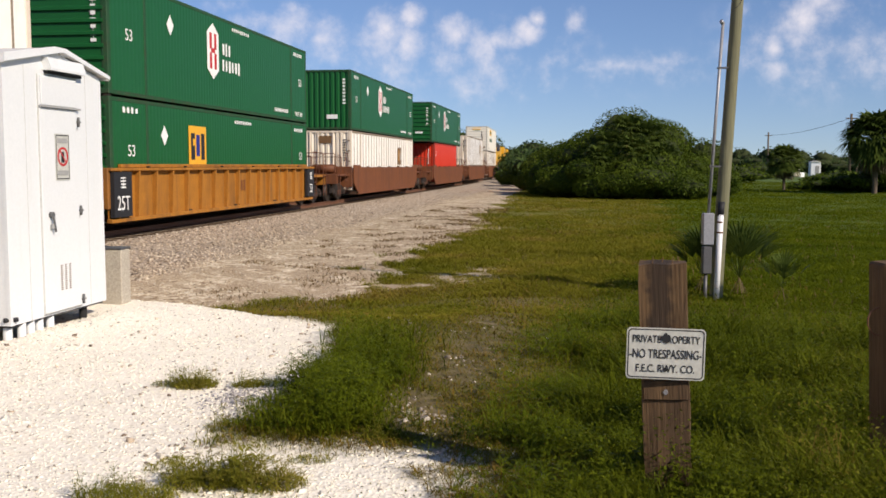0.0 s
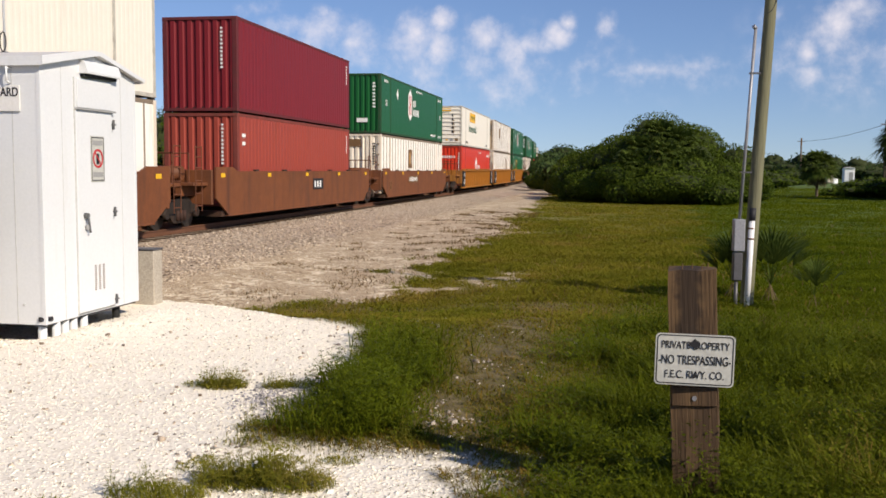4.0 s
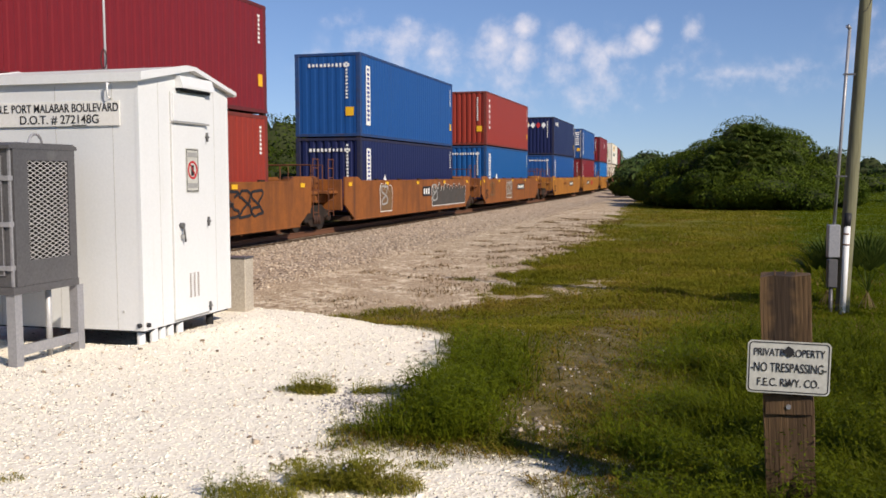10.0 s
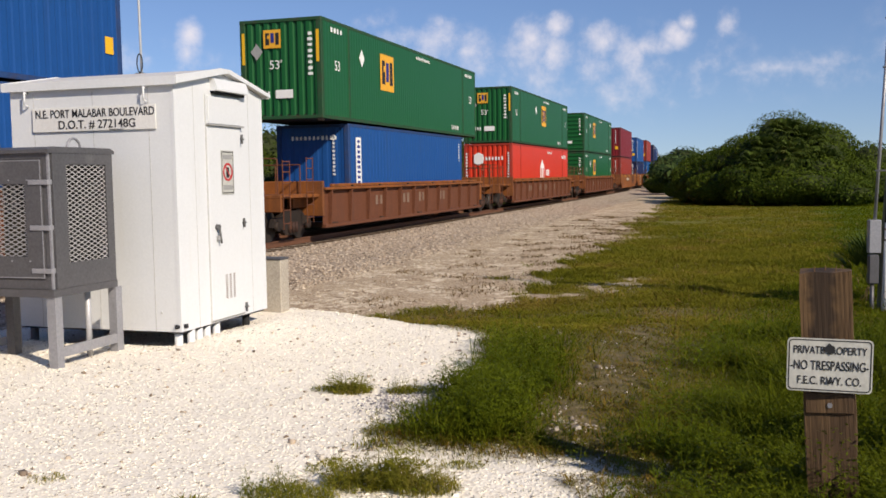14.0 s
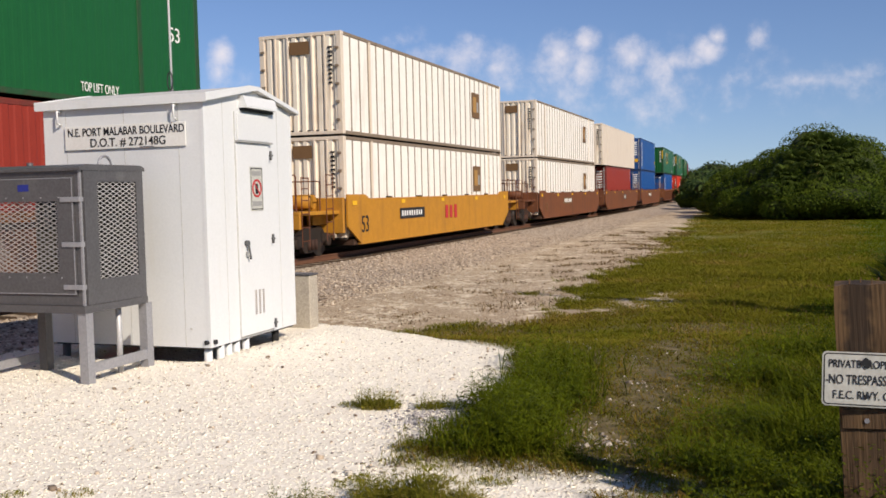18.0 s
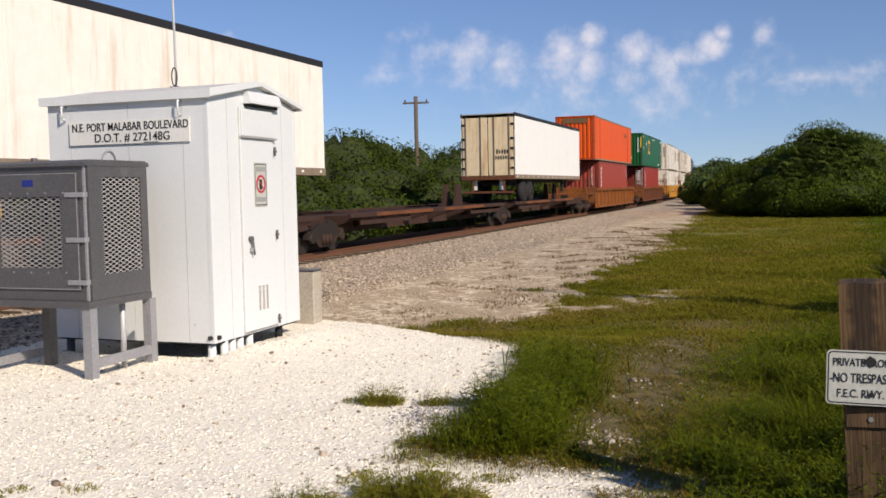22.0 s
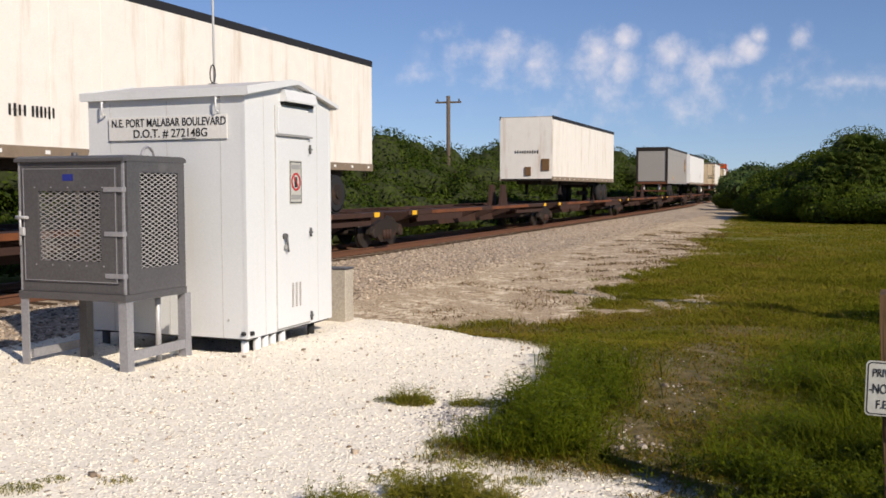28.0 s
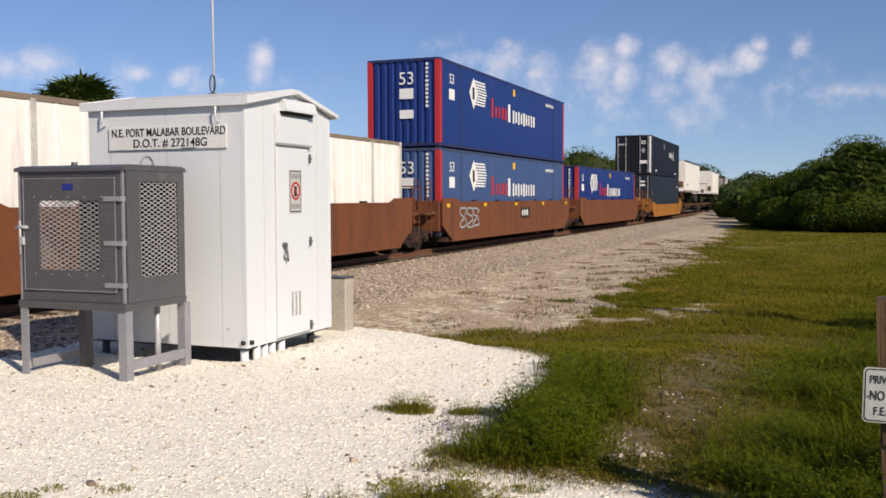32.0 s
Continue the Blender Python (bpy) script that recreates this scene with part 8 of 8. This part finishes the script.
def make_grass():
    rng = np.random.default_rng(3)
    x, y, d = field(rng, 520000, (3.3, 30.0), (-24, 30))
    s, l = to_track(x, y)
    wild = smooth(12.55, 13.1, l + 0.3 * wobble(x, y, 0.6, 1.0)) * (1 - smooth(9.0, 13.0, s))
    ok = rng.uniform(0, 1, len(x)) > np.maximum(0.65 * wild, 0.6 * np.exp(-((l - 8.9) / 1.0) ** 2) * smooth(8.5, 10.0, s) * (1 - smooth(13, 18, s)))
    x, y, d, s, l = x[ok], y[ok], d[ok], s[ok], l[ok]
    tall = 0.5 + 0.5 * wobble(x, y, 1.6, 2.2)
    clump = clump_mask(s, l)
    mown = 0.5 + 0.75 * smooth(12.5, 13.2, l) * (1 - 0.4 * smooth(8, 14, s)) + 0.35 * smooth(10, 13, s) * (1 - smooth(12.5, 13.2, l))
    worn = np.exp(-((l - 11.75) / 0.4) ** 2) * (1 - smooth(10, 15, s))
    h = (0.06 + 0.15 * tall * rng.uniform(0.4, 1.2, len(x))) * mown * (1 - 0.6 * worn) + 0.09 * clump * rng.uniform(0.5, 1.2, len(x))
    h = h * (0.72 + 0.75 * np.maximum(wobble(x, y, 0.42, 3.1), 0) * smooth(9, 12, s))
    h = h * (1 - 0.65 * np.exp(-((s - 16.0) / 2.6) ** 2 - ((l - 10.6) / 0.9) ** 2))
    lush = rng.uniform(0, 1, len(x)) < meadow_mask(s, l)
    wide, lean = 0.0011 + d * 0.00024, rng.uniform(0.35, 1.5, len(x))
    for q, mat, name, lab in ((~lush, grass_blade, "grass", "uneven green and straw-coloured wild grass"), (lush, meadow_blade, "meadow_grass", "lush green grass away from the track")):
        co, f = blades(rng, x[q], y[q], height(x[q], y[q]), h[q], wide[q], lean[q])
        tagged(new(name, raw_mesh(name, co, f, mat)), lab, "grass", kind="stuff")
    x, y, d = field(rng, 520000, (14.0, 130.0), (-7, 30))
    h = (0.07 + 0.12 * rng.uniform(0, 1, len(x))) * (0.75 + 0.5 * wobble(x, y, 5.0, 1.0))
    h = h * (0.72 + 0.8 * np.maximum(wobble(x, y, 0.8, 3.1), 0))
    s, l = to_track(x, y)
    h = h * (1 - 0.65 * np.exp(-((s - 16.0) / 2.6) ** 2 - ((l - 10.6) / 0.9) ** 2))
    lush = rng.uniform(0, 1, len(x)) < meadow_mask(s, l)
    wide, lean = 0.002 + d * 0.00024, rng.uniform(0.3, 1.3, len(x))
    for q, mat, name, lab in ((~lush, grass_blade, "field_grass", "rough field grass with brown seed heads"), (lush, meadow_blade, "meadow_grass", "lush green grass away from the track")):
        co, f = blades(rng, x[q], y[q], height(x[q], y[q]), h[q], wide[q], lean[q])
        tagged(new(name, raw_mesh(name, co, f, mat)), lab, "grass", kind="stuff")
    # the same grass behind the standpoint
    x, y, d = field(rng, 90000, (0.25, 16.0), (30, 215))
    co, f = blades(rng, x, y, height(x, y), rng.uniform(0.06, 0.2, len(x)), 0.002 + d * 0.0006, rng.uniform(0.3, 1.4, len(x)))
    tagged(new("grass", raw_mesh("grass", co, f, grass_blade)), "uneven green and straw-coloured wild grass", "grass", kind="stuff")
    x, y, d = field(rng, 16000, (0.25, 3.5), (-50, 40))
    co, f = blades(rng, x, y, height(x, y), rng.uniform(0.05, 0.16, len(x)), np.full(len(x), 0.0025), rng.uniform(0.3, 1.4, len(x)))
    tagged(new("grass", raw_mesh("grass", co, f, grass_blade)), "uneven green and straw-coloured wild grass", "grass", kind="stuff")
    # brown seed heads standing above the grass
    x, y, d = field(rng, 2600, (10.0, 45.0), (0, 30), 0.8)
    keep = wobble(x, y, 2.5, 6.0) > 0.0
    x, y, d = x[keep], y[keep], d[keep]
    co, f = blades(rng, x, y, height(x, y) + 0.1, rng.uniform(0.08, 0.16, len(x)), 0.001 + d * 0.0002, rng.uniform(0.3, 1.1, len(x)))
    tagged(new("seed_grass", raw_mesh("seed_grass", co, f, seed_head)), "thin brown seed stalks above the grass", "grass", kind="stuff")
    # taller dark growth: beside the posts, and in the clump at the rock bed's edge
    x, y, d = field(rng, 400000, (2.4, 13.0), (-20, 62))
    s, l = to_track(x, y)
    want = smooth(12.55, 13.0, l + 0.25 * wobble(x, y, 0.6, 1.0)) * (1 - smooth(8.0, 12.0, s)) * (0.55 + 0.45 * wobble(x, y, 0.7, 5.0)) + clump_mask(s, l) + 0.2 * np.exp(-((s - 5.75) / 0.2) ** 2) * smooth(11.9, 12.3, l)
    ok = rng.uniform(0, 1, len(x)) < want
    x, y, d = x[ok], y[ok], d[ok]
    h = rng.uniform(0.08, 0.32, len(x)) * (0.75 + 0.55 * wobble(x, y, 0.6, 2.0)) * (1 + 0.7 * smooth(12.6, 13.2, to_track(x, y)[1]) * (1 - smooth(8, 11, y)))
    co, f = blades(rng, x, y, height(x, y), h, 0.0014 + d * 0.00035, rng.uniform(0.3, 1.3, len(x)))
    tagged(new("tall_weeds", raw_mesh("tall_weeds", co, f, weed_leaf)), "tall dark green weeds beside the posts", "weed", kind="stuff")
    # dry brown grass: in the worn strip, in drifts over the field and round the rock bed's rim
    n = 210000
    d = 3.3 * (60 / 3.3) ** rng.uniform(0, 1, n)
    az = np.radians(rng.uniform(-22, 30, n))
    x, y = d * np.sin(az), d * np.cos(az)
    s, l = to_track(x, y)
    rim = pad_mask(s, l)
    want = (0.75 * np.exp(-((l - 11.75) / 0.45) ** 2) * (1 - smooth(14, 24, s)) + 0.75 * smooth(0.15, 0.6, wobble(x, y, 2.2, 3.3) + 0.5 * wobble(x, y, 6.0, 1.3)) * smooth(9, 13, s) * np.exp(-((l - 10.5) / 4.5) ** 2) + 1.5 * np.exp(-((l - 8.9) / 1.0) ** 2) * smooth(8.5, 10.0, s) * (1 - smooth(13, 18, s))) * grass_mask(x, y)
    want = want * 0.75 + 0.13 * smooth(0.0, 0.6, wobble(x, y, 0.9, 6.1) + 0.4 * wobble(x, y, 3.0, 2.0)) * smooth(12.3, 13.0, l) * (1 - smooth(9, 16, s)) * grass_mask(x, y)
    want = want + 0.6 * smooth(0.1, 0.4, rim) * (1 - smooth(0.5, 0.85, rim)) * smooth(0.0, 0.6, wobble(x, y, 0.4, 7.0))
    want = want + 0.7 * np.exp(-((s - 5.42) / 0.16) ** 2) * smooth(10.5, 10.8, l) * (1 - smooth(11.6, 11.9, l)) * smooth(-0.6, 0.4, wobble(x, y, 0.3, 2.0))
    ok = (rng.uniform(0, 1, n) < want) & (l > 6.5) & (s > 3.2)
    x, y, d, s, l = x[ok], y[ok], d[ok], s[ok], l[ok]
    h = rng.uniform(0.04, 0.17, len(x)) * (0.6 + 0.6 * smooth(12, 18, s) + 0.6 * smooth(12.4, 13.0, l) * (1 - smooth(9, 14, s)))
    co, f = blades(rng, x, y, height(x, y), h, 0.001 + d * 0.00034, rng.uniform(0.6, 2.0, len(x)))
    tagged(new("dry_grass", raw_mesh("dry_grass", co, f, straw_blade)), "dry straw-brown grass in drifts", "grass", kind="stuff")
    # low brown growth strewn over the gravel beside the track
    n = 24000
    s, l = rng.uniform(9, 46, n), rng.uniform(5.6, 9.2, n)
    x, y = LEFT.x * (ASIDE - l) + AHEAD.x * s, LEFT.y * (ASIDE - l) + AHEAD.y * s
    ok = (rng.uniform(0, 1, n) < smooth(0.25, 0.7, wobble(x, y, 0.8, 4.4) + 0.35 * smooth(6.5, 8.5, l))) & (pad_mask(s, l) < 0.2)
    x, y = x[ok], y[ok]
    co, f = blades(rng, x, y, height(x, y), rng.uniform(0.03, 0.1, len(x)), 0.002 + np.hypot(x, y) * 0.0003, rng.uniform(0.4, 1.2, len(x)))
    tagged(new("dry_growth", raw_mesh("dry_growth", co, f, seed_head)), "low dry brown growth on the gravel", "weed", kind="stuff")
    # broad weeds round the posts and along the rock bed's edge
    x, y, d = field(rng, 210000, (2.4, 13.0), (-18, 62))
    s, l = to_track(x, y)
    want = 1.6 * clump_mask(s, l) + 0.85 * smooth(12.5, 13.0, l) * smooth(-0.4, 0.3, wobble(x, y, 0.8, 3.0)) + 0.08
    ok = rng.uniform(0, 1, len(x)) < want
    x, y, d, l = x[ok], y[ok], d[ok], l[ok]
    n = len(x)
    z = height(x, y) + rng.uniform(0.04, 0.34, n) * (0.75 + 0.7 * smooth(12.5, 13.3, l)) * (0.85 + 0.4 * wobble(x, y, 0.45, 8.0))
    nv = rng.normal(size=(n, 3)) * 0.6 + (0, 0, 1)
    nv /= np.linalg.norm(nv, axis=1, keepdims=True)
    t = np.cross(nv, rng.normal(size=(n, 3)))
    t /= np.linalg.norm(t, axis=1, keepdims=True)
    b = np.cross(nv, t)
    L = rng.uniform(0.007, 0.015, (n, 1))
    p = np.stack([x, y, z], 1)
    co = np.stack([p - t * L, p + b * L * 0.45, p + t * L, p - b * L * 0.45], 1).reshape(-1, 3)
    tagged(new("weeds", raw_mesh("weeds", co, np.arange(4 * n).reshape(-1, 4), weed_leaf)), "leafy green weeds among the grass", "weed", kind="stuff")


make_grass()


def sprigs(rng, x, y, high):
    """Feathery weeds: a stem with side shoots, each with small leaves on both sides."""
    n, shoots, pairs = len(x), 7, 4
    z = height(x, y)
    lean = rng.normal(0, 0.22, (n, 2))
    f = np.linspace(0.2, 1.0, shoots)[None, :]
    base = np.stack([x[:, None] + lean[:, :1] * high[:, None] * f ** 2, y[:, None] + lean[:, 1:] * high[:, None] * f ** 2, z[:, None] + high[:, None] * f], -1)
    a = rng.uniform(0, math.tau, (n, 1)) + np.arange(shoots)[None, :] * 2.4 + rng.normal(0, 0.3, (n, shoots))
    out = np.stack([np.cos(a), np.sin(a), rng.uniform(0.25, 0.9, (n, shoots))], -1)
    reach = high[:, None] * (0.55 - 0.38 * f) * rng.uniform(0.7, 1.2, (n, shoots))
    side = np.stack([-np.sin(a), np.cos(a), 0 * a], -1)
    quads = []
    for i in range(pairs):
        g = (i + 0.6) / pairs
        root = base + out * (reach * g)[..., None] - np.array([0, 0, 1.0]) * (reach * 0.25 * g * g)[..., None]
        for sign in (-1, 1):
            way = out * 0.6 + side * sign * 0.8 + rng.normal(0, 0.25, out.shape)
            size = (reach * (0.42 - 0.2 * g))[..., None]
            wide = np.cross(way, np.array([0, 0, 1.0])) * 0.2
            quads.append(np.stack([root, root + way * size * 0.5 + wide * size, root + way * size, root + way * size * 0.5 - wide * size], -2).reshape(-1, 4, 3))
    stem = np.stack([np.stack([x - 0.0015, y, z - 0.02], -1), np.stack([x + 0.0015, y, z - 0.02], -1), base[:, -1] + (0.001, 0, 0), base[:, -1] - (0.001, 0, 0)], 1)
    co = np.concatenate(quads + [stem]).reshape(-1, 3)
    return co, np.arange(len(co)).reshape(-1, 4)


def make_sprigs():
    rng = np.random.default_rng(31)
    x, y, d = field(rng, 72000, (2.4, 12.0), (-14, 62))
    s, l = to_track(x, y)
    want = 0.75 * clump_mask(s, l) + (0.62 * smooth(12.3, 12.7, l) + 0.15 * smooth(11.9, 12.3, l)) * smooth(-0.35, 0.4, wobble(x, y, 0.7, 3.0)) * (1 - 0.6 * smooth(8, 11, s))
    want = want + 0.6 * np.exp(-((s - 5.5) / 0.3) ** 2) * smooth(11.75, 12.2, l) * smooth(-0.4, 0.4, wobble(x, y, 0.25, 3.0))
    ok = rng.uniform(0, 1, len(x)) < want
    x, y, s, l = x[ok], y[ok], s[ok], l[ok]
    high = rng.uniform(0.08, 0.34, len(x)) * (0.8 + 0.18 * clump_mask(s, l)) * (0.9 + 0.35 * wobble(x, y, 0.6, 4.0))
    co, f = sprigs(rng, x, y, high)
    tagged(new("feathery_weeds", raw_mesh("feathery_weeds", co, f, sprig_leaf)), "feathery green weeds among the grass", "weed", kind="stuff")
    # a brighter plant at the rock bed's edge
    n = 26
    p, _ = along(6.72, 10.72)
    x, y = p.x + rng.normal(0, 0.07, n), p.y + rng.normal(0, 0.07, n)
    co, f = sprigs(rng, x, y, rng.uniform(0.16, 0.3, n))
    tagged(new("leafy_weed", raw_mesh("leafy_weed", co, f, meadow_blade)), "bright green leafy weed at the rock's edge", "weed", kind="stuff")


make_sprigs()


def weed_clumps():
    """Single tufts that have come up through the white rock."""
    for i, (s, l, r, h, n) in enumerate(((6.66, 9.88, 0.14, 0.125, 560), (6.72, 9.66, 0.12, 0.07, 190), (6.72, 10.29, 0.10, 0.1, 240), (4.62, 10.83, 0.16, 0.14, 600), (4.62, 11.18, 0.15, 0.125, 460), (4.3, 10.55, 0.22, 0.12, 560), (4.8, 10.53, 0.11, 0.05, 160),
                                         (4.04, 10.12, 0.1, 0.08, 200), (4.92, 10.52, 0.08, 0.04, 120), (5.62, 10.62, 0.16, 0.1, 300), (6.8, 10.42, 0.12, 0.08, 200), (5.0, 10.95, 0.12, 0.05, 160), (5.05, 11.26, 0.1, 0.06, 150), (5.5, 11.62, 0.16, 0.1, 300), (6.75, 9.86, 0.07, 0.09, 160), (4.66, 11.0, 0.1, 0.2, 260),
                                         (3.93, 8.65, 0.13, 0.05, 240), (4.13, 8.74, 0.08, 0.035, 110), (4.22, 9.1, 0.1, 0.035, 120), (4.9, 10.9, 0.06, 0.05, 70))):
        rng = np.random.default_rng(500 + i)
        a, q = rng.uniform(0, math.tau, n), r * np.sqrt(rng.uniform(0, 1, n))
        p, _ = along(s, l)
        x, y = p.x + q * np.cos(a) * 1.25, p.y + q * np.sin(a) * 0.9
        co, f = blades(rng, x, y, height(x, y), h * rng.uniform(0.4, 1.1, n) * (1.1 - q / r * 0.6), np.full(n, 0.0028), rng.uniform(0.3, 1.5, n))
        if h > 0.09:
            m = n // 14
            more, _ = sprigs(rng, x[:m], y[:m], h * rng.uniform(0.7, 1.25, m))
            co = np.concatenate([co, more])
            f = np.arange(len(co)).reshape(-1, 4)
        tagged(new("weed_tuft", raw_mesh("weed_tuft", co, f, tuft_blade)), "grassy weed tuft growing through white rock", "weed", "tufts in the rock bed", "stuff")


weed_clumps()


# ---- loose stones ----
def stone_material(name, stops, bump=0.3):
    m = bpy.data.materials.new(name)
    m.use_nodes = True
    n, k = m.node_tree.nodes, m.node_tree.links
    b = n["Principled BSDF"]
    geo = n.new("ShaderNodeNewGeometry")
    r = n.new("ShaderNodeValToRGB")
    while len(r.color_ramp.elements) < len(stops):
        r.color_ramp.elements.new(0.5)
    for e, (p, c) in zip(r.color_ramp.elements, stops):
        e.position, e.color = p, (*c, 1)
    k.new(geo.outputs["Random Per Island"], r.inputs[0])
    nz = n.new("ShaderNodeTexNoise")
    nz.inputs["Scale"].default_value = 60.0
    k.new(geo.outputs["Position"], nz.inputs["Vector"])
    mx = n.new("ShaderNodeMix")
    mx.data_type, mx.blend_type = "RGBA", "MULTIPLY"
    mx.inputs["Factor"].default_value = 0.22
    k.new(r.outputs[0], mx.inputs[6])
    k.new(nz.outputs["Fac"], mx.inputs[7])
    k.new(mx.outputs[2], b.inputs["Base Color"])
    b.inputs["Roughness"].default_value = 0.9
    return m


white_rock = stone_material("white_limestone", ((0.0, (0.20, 0.17, 0.135)), (0.07, (0.56, 0.49, 0.39)), (0.2, (0.92, 0.85, 0.69)), (1.0, (0.96, 0.905, 0.77))))
grey_rock = stone_material("grey_granite_ballast", ((0.0, (0.115, 0.08, 0.052)), (0.35, (0.34, 0.26, 0.182)), (0.8, (0.55, 0.445, 0.33)), (1.0, (0.72, 0.61, 0.47))))
slate_rock = stone_material("blue_grey_gravel", ((0.0, (0.16, 0.15, 0.15)), (0.4, (0.36, 0.34, 0.34)), (0.8, (0.52, 0.49, 0.47)), (1.0, (0.75, 0.70, 0.64))))
tan_rock = stone_material("tan_gravel", ((0.0, (0.2, 0.145, 0.095)), (0.4, (0.44, 0.355, 0.25)), (1.0, (0.66, 0.58, 0.46))))


pale_rock = stone_material("pale_path_gravel", ((0.0, (0.2, 0.16, 0.12)), (0.5, (0.40, 0.34, 0.27)), (1.0, (0.72, 0.66, 0.56))))


def stones(name, label, x, y, size, mat, seed, sink=0.35):
    """Rough angular stones, each a squashed and dented block of eight corners."""
    rng = np.random.default_rng(seed)
    ico = np.array([(sx, sy, sz) for sz in (-1, 1) for sy in (-1, 1) for sx in (-1, 1)]) * 0.62
    tri = np.array([(0, 2, 3), (0, 3, 1), (4, 5, 7), (4, 7, 6), (0, 1, 5), (0, 5, 4), (2, 6, 7), (2, 7, 3), (0, 4, 6), (0, 6, 2), (1, 3, 7), (1, 7, 5)])
    n = len(x)
    q = ico[None] * rng.uniform(0.55, 1.3, (n, 8, 1)) * rng.uniform(0.65, 1.2, (n, 1, 3)) * size[:, None, None]
    a = rng.uniform(0, math.tau, n)
    b = rng.normal(0, 0.5, n)
    ca, sa, cb, sb = np.cos(a)[:, None], np.sin(a)[:, None], np.cos(b)[:, None], np.sin(b)[:, None]
    u, v, w = q[..., 0], q[..., 1] * cb - q[..., 2] * sb, (q[..., 1] * sb + q[..., 2] * cb) * 0.8
    co = np.stack([u * ca - v * sa + x[:, None], u * sa + v * ca + y[:, None], w + (height(x, y) + size * (0.5 - sink) * 0.6)[:, None]], -1).reshape(-1, 3)
    f = (np.arange(n)[:, None, None] * 8 + tri[None]).reshape(-1, 3)
    return tagged(new(name, raw_mesh(name, co, f, mat)), label, "gravel", kind="stuff")


def scatter(rng, n, s0, s1, l0, l1, test):
    s, l = rng.uniform(s0, s1, n), rng.uniform(l0, l1, n)
    x, y = LEFT.x * (ASIDE - l) + AHEAD.x * s, LEFT.y * (ASIDE - l) + AHEAD.y * s
    ok = rng.uniform(0, 1, n) < test(s, l, x, y)
    return x[ok], y[ok], s[ok], l[ok]


def make_stones():
    rng = np.random.default_rng(9)
    # nearer the camera more, since smaller ones can be told apart there
    x, y, s, l = scatter(rng, 96000, 2.6, 12.0, 4.2, 12.8, lambda s, l, x, y: pad_mask(s, l) * np.clip(8.0 / np.hypot(x, y) ** 1.0, 0.2, 1.0))
    stones("white_gravel", "bed of white crushed limestone round the hut", x, y, rng.gamma(3.0, 0.0018, len(x)) + 0.0042, white_rock, 1, 0.8)
    x, y, s, l = scatter(rng, 44000, 6.0, 75.0, 1.3, 5.0, lambda s, l, x, y: np.clip(15.0 / np.maximum(s, 8), 0.0, 1.0) * (1 - 0.7 * smooth(45, 75, s)))
    stones("ballast", "grey crushed stone ballast on the bank", x, y, rng.uniform(0.016, 0.042, len(x)), grey_rock, 2, 0.5)
    x, y, s, l = scatter(rng, 19000, 9.0, 60.0, 4.4, 9.0, lambda s, l, x, y: np.clip(1.0 - grass_mask(x, y), 0, 1) * (1 - pad_mask(s, l)) * np.clip(14.0 / s, 0.2, 1))
    stones("road_gravel", "tan gravel strewn beside the track", x, y, rng.gamma(3.0, 0.004, len(x)) + 0.007, tan_rock, 3, 0.6)
    x, y, s, l = scatter(rng, 15000, 3.4, 11.0, 9.6, 13.0, lambda s, l, x, y: (1 - pad_mask(s, l)) * 0.3 * smooth(0.0, 0.6, wobble(s, l, 0.5, 3.0)) * np.exp(-((l - 11.7) / 0.4) ** 2) + 0.9 * np.exp(-((s - 6.2) / 0.75) ** 2 - ((l - 11.72) / 0.24) ** 2) * smooth(-0.1, 0.5, wobble(s, l, 0.3, 6.0)) + 0.35 * np.exp(-((l - 10.6) / 0.3) ** 2))
    stones("path_gravel", "pale gravel showing in the worn path", x, y, rng.gamma(3.0, 0.0032, len(x)) + 0.005, pale_rock, 4, 0.45)
    x, y, s, l = scatter(rng, 5200, 5.7, 7.2, 9.6, 10.9, lambda s, l, x, y: 1.6 * np.exp(-((s - 6.42) / 0.3) ** 2 - ((l - 10.4) / 0.22) ** 2))
    stones("grey_gravel", "patch of grey gravel in the white rock", x, y, rng.uniform(0.006, 0.017, len(x)), slate_rock, 7, 0.2)
    x, y, s, l = scatter(rng, 1500, 3.0, 10.0, 5.0, 10.6, lambda s, l, x, y: pad_mask(s, l) * (0.4 + 0.9 * smooth(0.3, 0.9, wobble(s, l, 0.35, 5.0))))
    stones("dark_pebbles", "few dark pebbles lying on the white rock", x, y, 0.005 + rng.gamma(2.2, 0.0034, len(x)), grey_rock, 5, 0.2)
    x, y, s, l = scatter(rng, 2600, -4.0, 9.0, 2.2, 4.6, lambda s, l, x, y: 0.8 + 0 * s)
    stones("dark_ballast", "dark grey ballast behind the cage", x, y, rng.uniform(0.025, 0.05, len(x)), grey_rock, 6)


make_stones()


# ---- sleepers: single pieces, shared mesh ----
def make_sleepers():
    bed = tagged(new("track_bed"), "wooden sleepers set in grey ballast", "track", kind="structure")
    me = None
    for i in range(250):
        s = -24.0 + i * 0.52
        if me is None:
            o = part("sleeper", boxes((-1.3, 1.3, -0.115, 0.115, -0.4, -0.222), bevel=0.012), old_wood, bed)
            me = o.data
            o.matrix_basis = track_pose(s)
        else:
            same_part("sleeper", me, bed, track_pose(s))


make_sleepers()


def motions():
    """The train rolls away along the line; every wagon and load follows the bend."""
    for thing, s0, l, z in MOVING:
        walk(thing, [(t, track_pose(s0 + run(t), l, z)) for t in range(0, 33, 2)])


motions()
